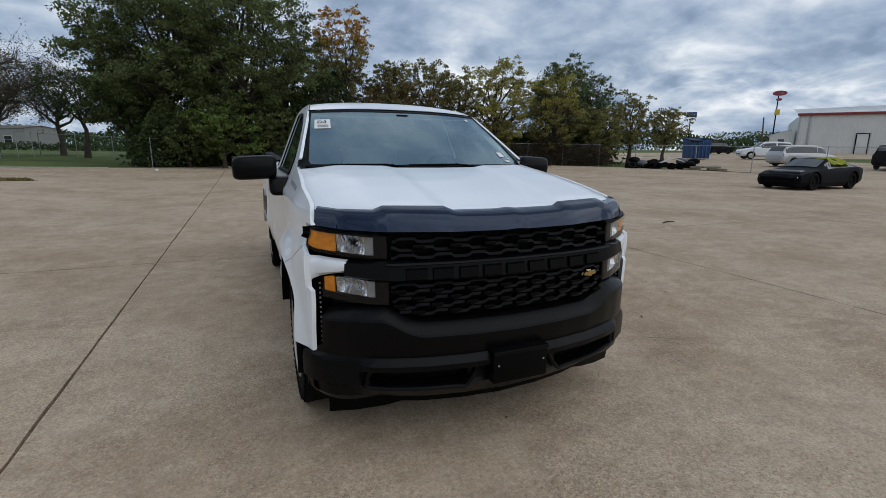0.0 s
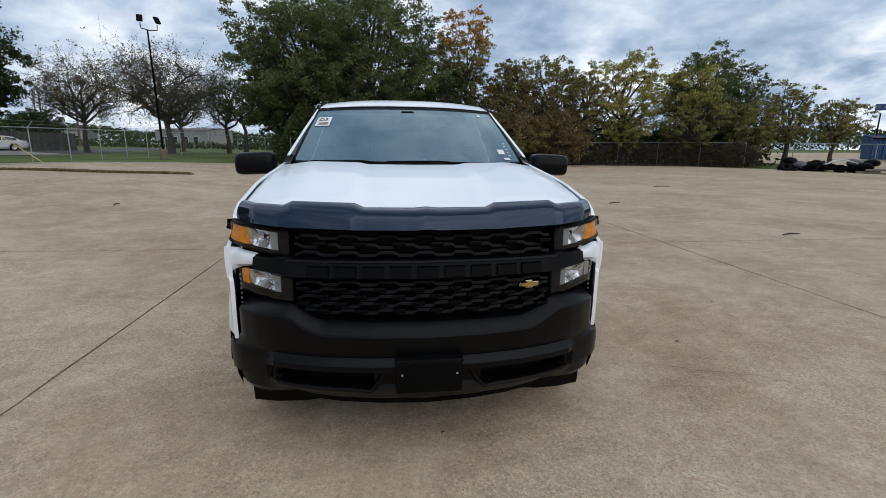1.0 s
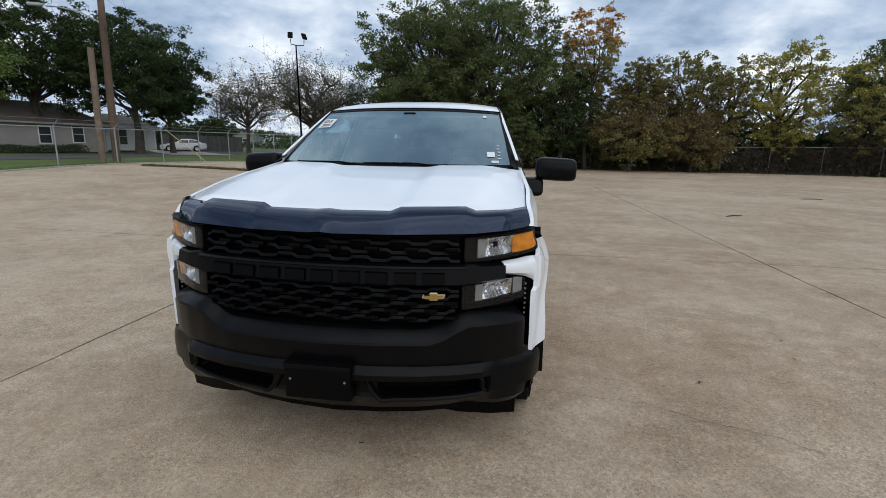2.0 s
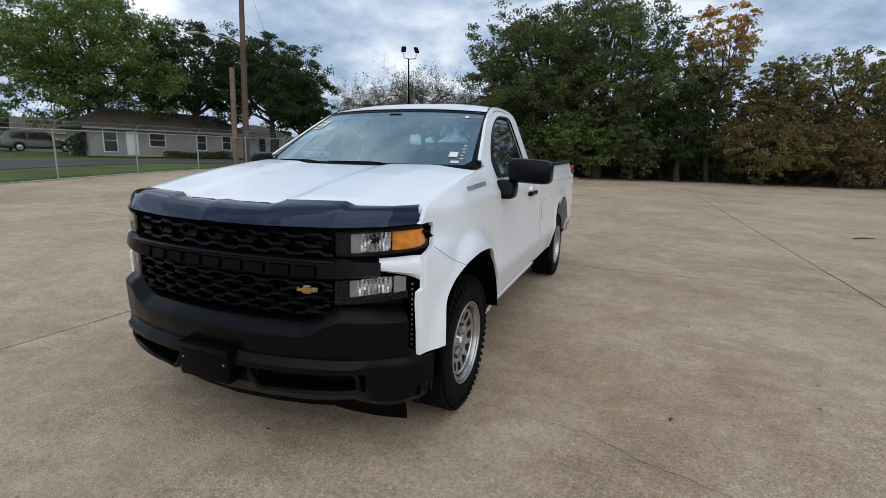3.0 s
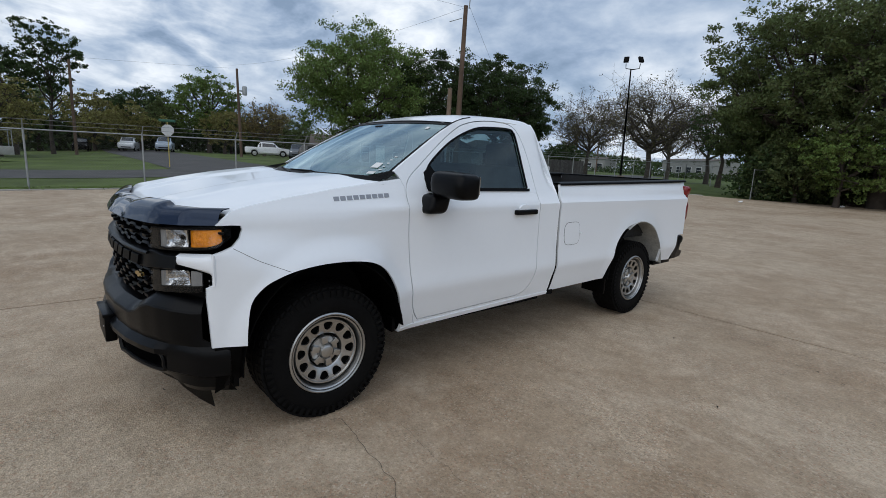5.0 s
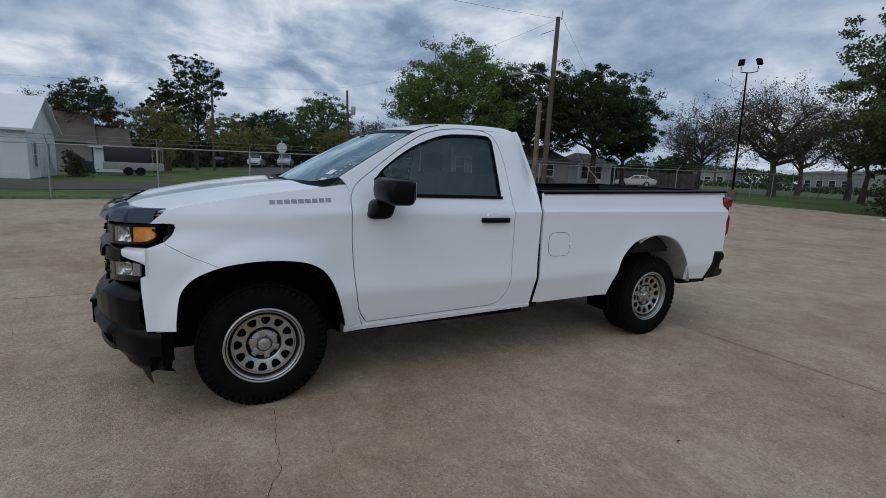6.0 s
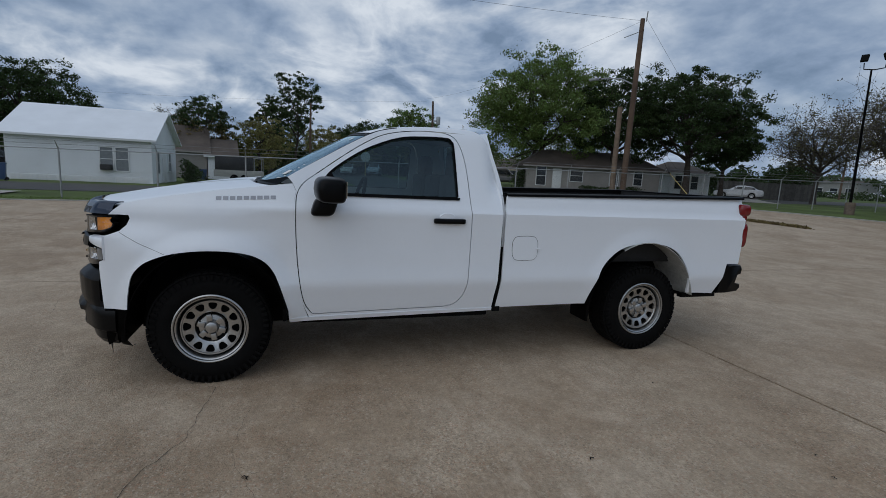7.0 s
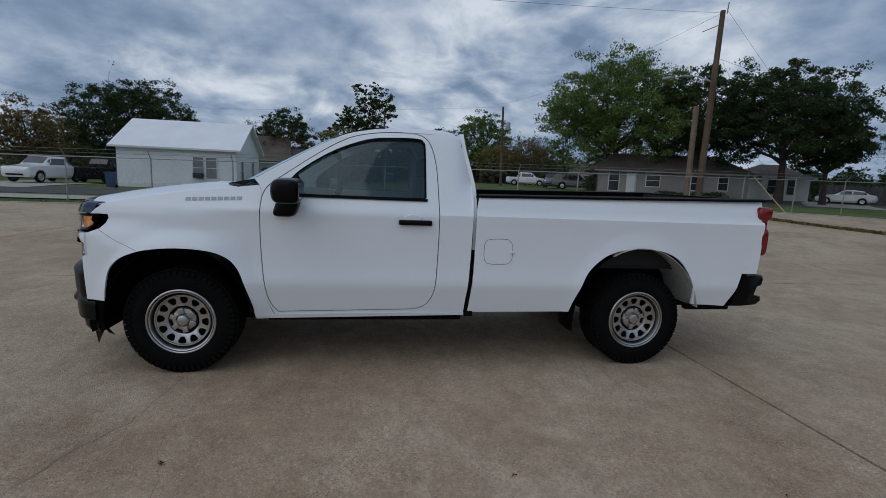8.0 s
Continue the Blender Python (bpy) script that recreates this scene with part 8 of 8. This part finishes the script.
M_SIGNRED = mat("red_sign", (.32, .04, .06), .4, vary=.08)
M_SIGNBLUE = mat("blue_sign", (.035, .07, .22), .4, vary=.08)
M_SIGNYEL = mat("yellow_sign", (.75, .50, .04), .4, vary=.06)
tall_sign("tall pylon with a red oval sign above a small yellow sign", 122.4, 78.8, 1.5, 15.8,
          [("oval", 3.0, 1.2, 15.8, M_SIGNRED, "red oval sign"), ("oval", 1.3, .6, 14.3, M_SIGNRED, "small red oval"), ("box", 1.5, .3, 15.8, M_TRIM, "plain pale bar"), ("box", 1.1, 1.3, 11.3, M_SIGNYEL, "yellow sign")])
tall_sign("pylon with a blue rectangular sign", 104.5, 88.4, 1.5, 9.4, [("box", 2.4, 1.3, 10.6, M_SIGNBLUE, "blue sign"), ("box", 1.6, .4, 10.6, M_TRIM, "plain pale bar")])

dm = thing("skip", "blue steel waste skip in the yard", "skip", pose(43.3, 34.4, land(43.3, 34.4), 0, 0, -20) @ Matrix.Diagonal((.7, .8, .9, 1)))
bm = bmesh.new()
a = [bm.verts.new(p) for p in ((-1.5, -.9, .1), (1.5, -.9, .1), (1.5, .9, .1), (-1.5, .9, .1))]
b = [bm.verts.new(p) for p in ((-1.6, -1.0, 2.2), (1.6, -1.0, 2.2), (1.6, 1.0, 2.5), (-1.6, 1.0, 2.5))]
for i in range(4):
    j = (i + 1) % 4
    bm.faces.new((a[i], a[j], b[j], b[i]))
bm.faces.new(a[::-1])
bmesh.ops.solidify(bm, geom=bm.faces[:], thickness=.05)
M_SKIP = mat("blue_steel", (.04, .12, .28), .5, vary=.25, scale=2)
part("body", bm, M_SKIP, dm, "", 30)
for k in range(6):
    bm = bmesh.new()
    box(bm, (-1.45 + .56 * k, -1.06, .2), (-1.37 + .56 * k, -.9, 2.2), .01)
    part("rib", bm, M_SKIP, dm, "", 30)
bm = bmesh.new()
box(bm, (-1.6, -1.02, 2.2), (0, 1.0, 2.3), .02, pose(0, 0, 0, 8))
part("lid", bm, M_PLASTIC_DARK, dm, "black lid", 30)

# heap of black tyres and bags with a white sheet, and stacked pallets
rng = np.random.default_rng(12)
for k in range(26):
    u = rng.random()
    x, y = 27.6 + 3.3 * u + rng.normal() * .25, 27.4 - 3.2 * u + rng.normal() * .35
    z = land(x, y) + .12 + .42 * rng.random() * (1 - abs(2 * u - 1) ** 2)
    t = thing("tyre", "discarded black tyre on a heap by the fence", "tyre", pose(x, y, z, rng.normal() * 25, rng.normal() * 25, rng.random() * 180), "discarded tyres")
    bm = bmesh.new()
    lathe(bm, [(.19, -.09), (.30, -.11), (.33, -.07), (.33, .07), (.30, .11), (.19, .09), (.21, 0)], 18, "z", True)
    part("casing", bm, M_RUBBER, t, "", 40)
for k in range(9):
    u = rng.random()
    x, y = 27.9 + 3.0 * u + rng.normal() * .2, 27.2 - 3.0 * u + rng.normal() * .3
    bm = bmesh.new()
    bmesh.ops.create_icosphere(bm, subdivisions=3, radius=.42)
    for v in bm.verts:
        v.co *= 1 + .35 * noise.noise(v.co * 2.4 + Vector((k * 3, 0, 0)))
        v.co.z *= .62
    bmesh.ops.transform(bm, matrix=pose(x, y, land(x, y) + .16 + .22 * (k % 3)), verts=bm.verts)
    tagged(part("rubbish_bag", bm, M_CARBLACK if k % 4 else mat("grey_bag", (.10, .10, .11), .5, vary=.2), None, "", 60), "crumpled plastic rubbish bag on the tyre heap" if k % 4 else "dark grey plastic bag on the tyre heap", "rubbish bag", "rubbish bags")
bm = bmesh.new()
gv = [[bm.verts.new((28.6 + u * 1.4 + v * .3, 25.0 - u * 1.0 + v * .6, land(29.2, 25.2) + .80 - .5 * (abs(u - .5) * 2) ** 2 * .6 + .09 * noise.noise(Vector((u * 4, v * 4, 1))))) for v in span(0, 1, 9)] for u in span(0, 1, 11)]
for i in range(10):
    for j in range(8):
        bm.faces.new((gv[i][j], gv[i + 1][j], gv[i + 1][j + 1], gv[i][j + 1]))
bmesh.ops.solidify(bm, geom=bm.faces[:], thickness=.01)
tagged(part("sheet", bm, M_PAPER, None, "", 60), "crumpled white plastic sheet on the tyre heap", "sheet")
M_PALLET = mat("grey_pallet_wood", (.23, .19, .14), .85, vary=.25, rand=.15)
for k, (x, y, z) in enumerate(((31.2, 24.0, 0), (32.3, 22.7, 0), (31.4, 23.7, .15), (32.0, 23.1, .15))):
    p = thing("pallet", "weathered grey wooden pallet stacked by the fence", "pallet", pose(x - .6, y, land(x, y) + z, 0, 0, -48 + 6 * k), "pallets")
    for j in range(7):
        bm = bmesh.new()
        box(bm, (-.6, -.5 + .155 * j, .10), (.6, -.5 + .155 * j + .10, .122), .003)
        part("deck_board", bm, M_PALLET, p)
    for yy in (-.45, 0, .45):
        bm = bmesh.new()
        box(bm, (-.6, yy - .045, 0), (.6, yy + .045, .10), .003)
        part("bearer", bm, M_PALLET, p)

# small litter on the slabs: twigs, leaves, pebbles
rng = np.random.default_rng(33)
WHITE_SCRAPS = [(-5.8, 28.3), (-2.2, 33.0)]
for k, (x, y) in enumerate(WHITE_SCRAPS):
    bm = bmesh.new()
    bmesh.ops.create_icosphere(bm, subdivisions=2, radius=.12)
    for v in bm.verts:
        v.co *= 1 + .5 * noise.noise(v.co * 14 + Vector((k, 0, 0)))
        v.co.z *= .45
    bmesh.ops.transform(bm, matrix=pose(x, y, land(x, y) + .05), verts=bm.verts)
    tagged(part("paper_scrap", bm, M_PAPER, None, "", 20), "crumpled white paper scrap on the concrete", "litter", "paper scraps")
LITTER = [(.10, -.69), (2.10, .32), (2.95, .83), (3.05, 1.2), (2.11, .33), (2.80, 3.29), (2.62, 3.42), (1.59, 3.17), (5.18, 5.20), (6.05, .92), (-1.82, .90), (2.35, 2.1)]
for k, (x, y) in enumerate(LITTER):
    bm = bmesh.new()
    L = .009 + .009 * rng.random()
    pts = [(-L, 0, .004), (-L * .3, .006, .014), (L * .4, -.004, .010), (L, .008, .004)]
    rows_l = [[bm.verts.new((px, py + s * (.005 if 0 < i < 3 else .002), pz * .7 + abs(s) * .002)) for s in (-1, 0, 1)] for i, (px, py, pz) in enumerate(pts)]
    for a, b in zip(rows_l, rows_l[1:]):
        for j in range(2):
            bm.faces.new((a[j], b[j], b[j + 1], a[j + 1]))
    bmesh.ops.solidify(bm, geom=bm.faces[:], thickness=.002)
    bmesh.ops.transform(bm, matrix=pose(x, y, land(x, y), 0, 0, rng.random() * 360), verts=bm.verts)
    tagged(part("dry_leaf", bm, M_JOINT, None, "", 60), "small curled dark dry leaf on the concrete", "leaf", "dry leaves")
for x0, y0, L, rz in ((7.1, 4.6, .42, 12), (6.2, 9.5, .5, 30), (-6.5, 9.2, .4, 100), (11, 15, .7, 5)):
    bm = bmesh.new()
    tube(bm, [(-L / 2, 0, .02), (0, .03, .028), (L / 2, -.01, .018)], [.012, .016, .008], 6)
    bmesh.ops.transform(bm, matrix=pose(x0, y0, land(x0, y0), 0, 0, rz), verts=bm.verts)
    tagged(part("twig", bm, M_BARK, None, "", 60), "dark dry stick lying on the concrete", "twig", "dry sticks")
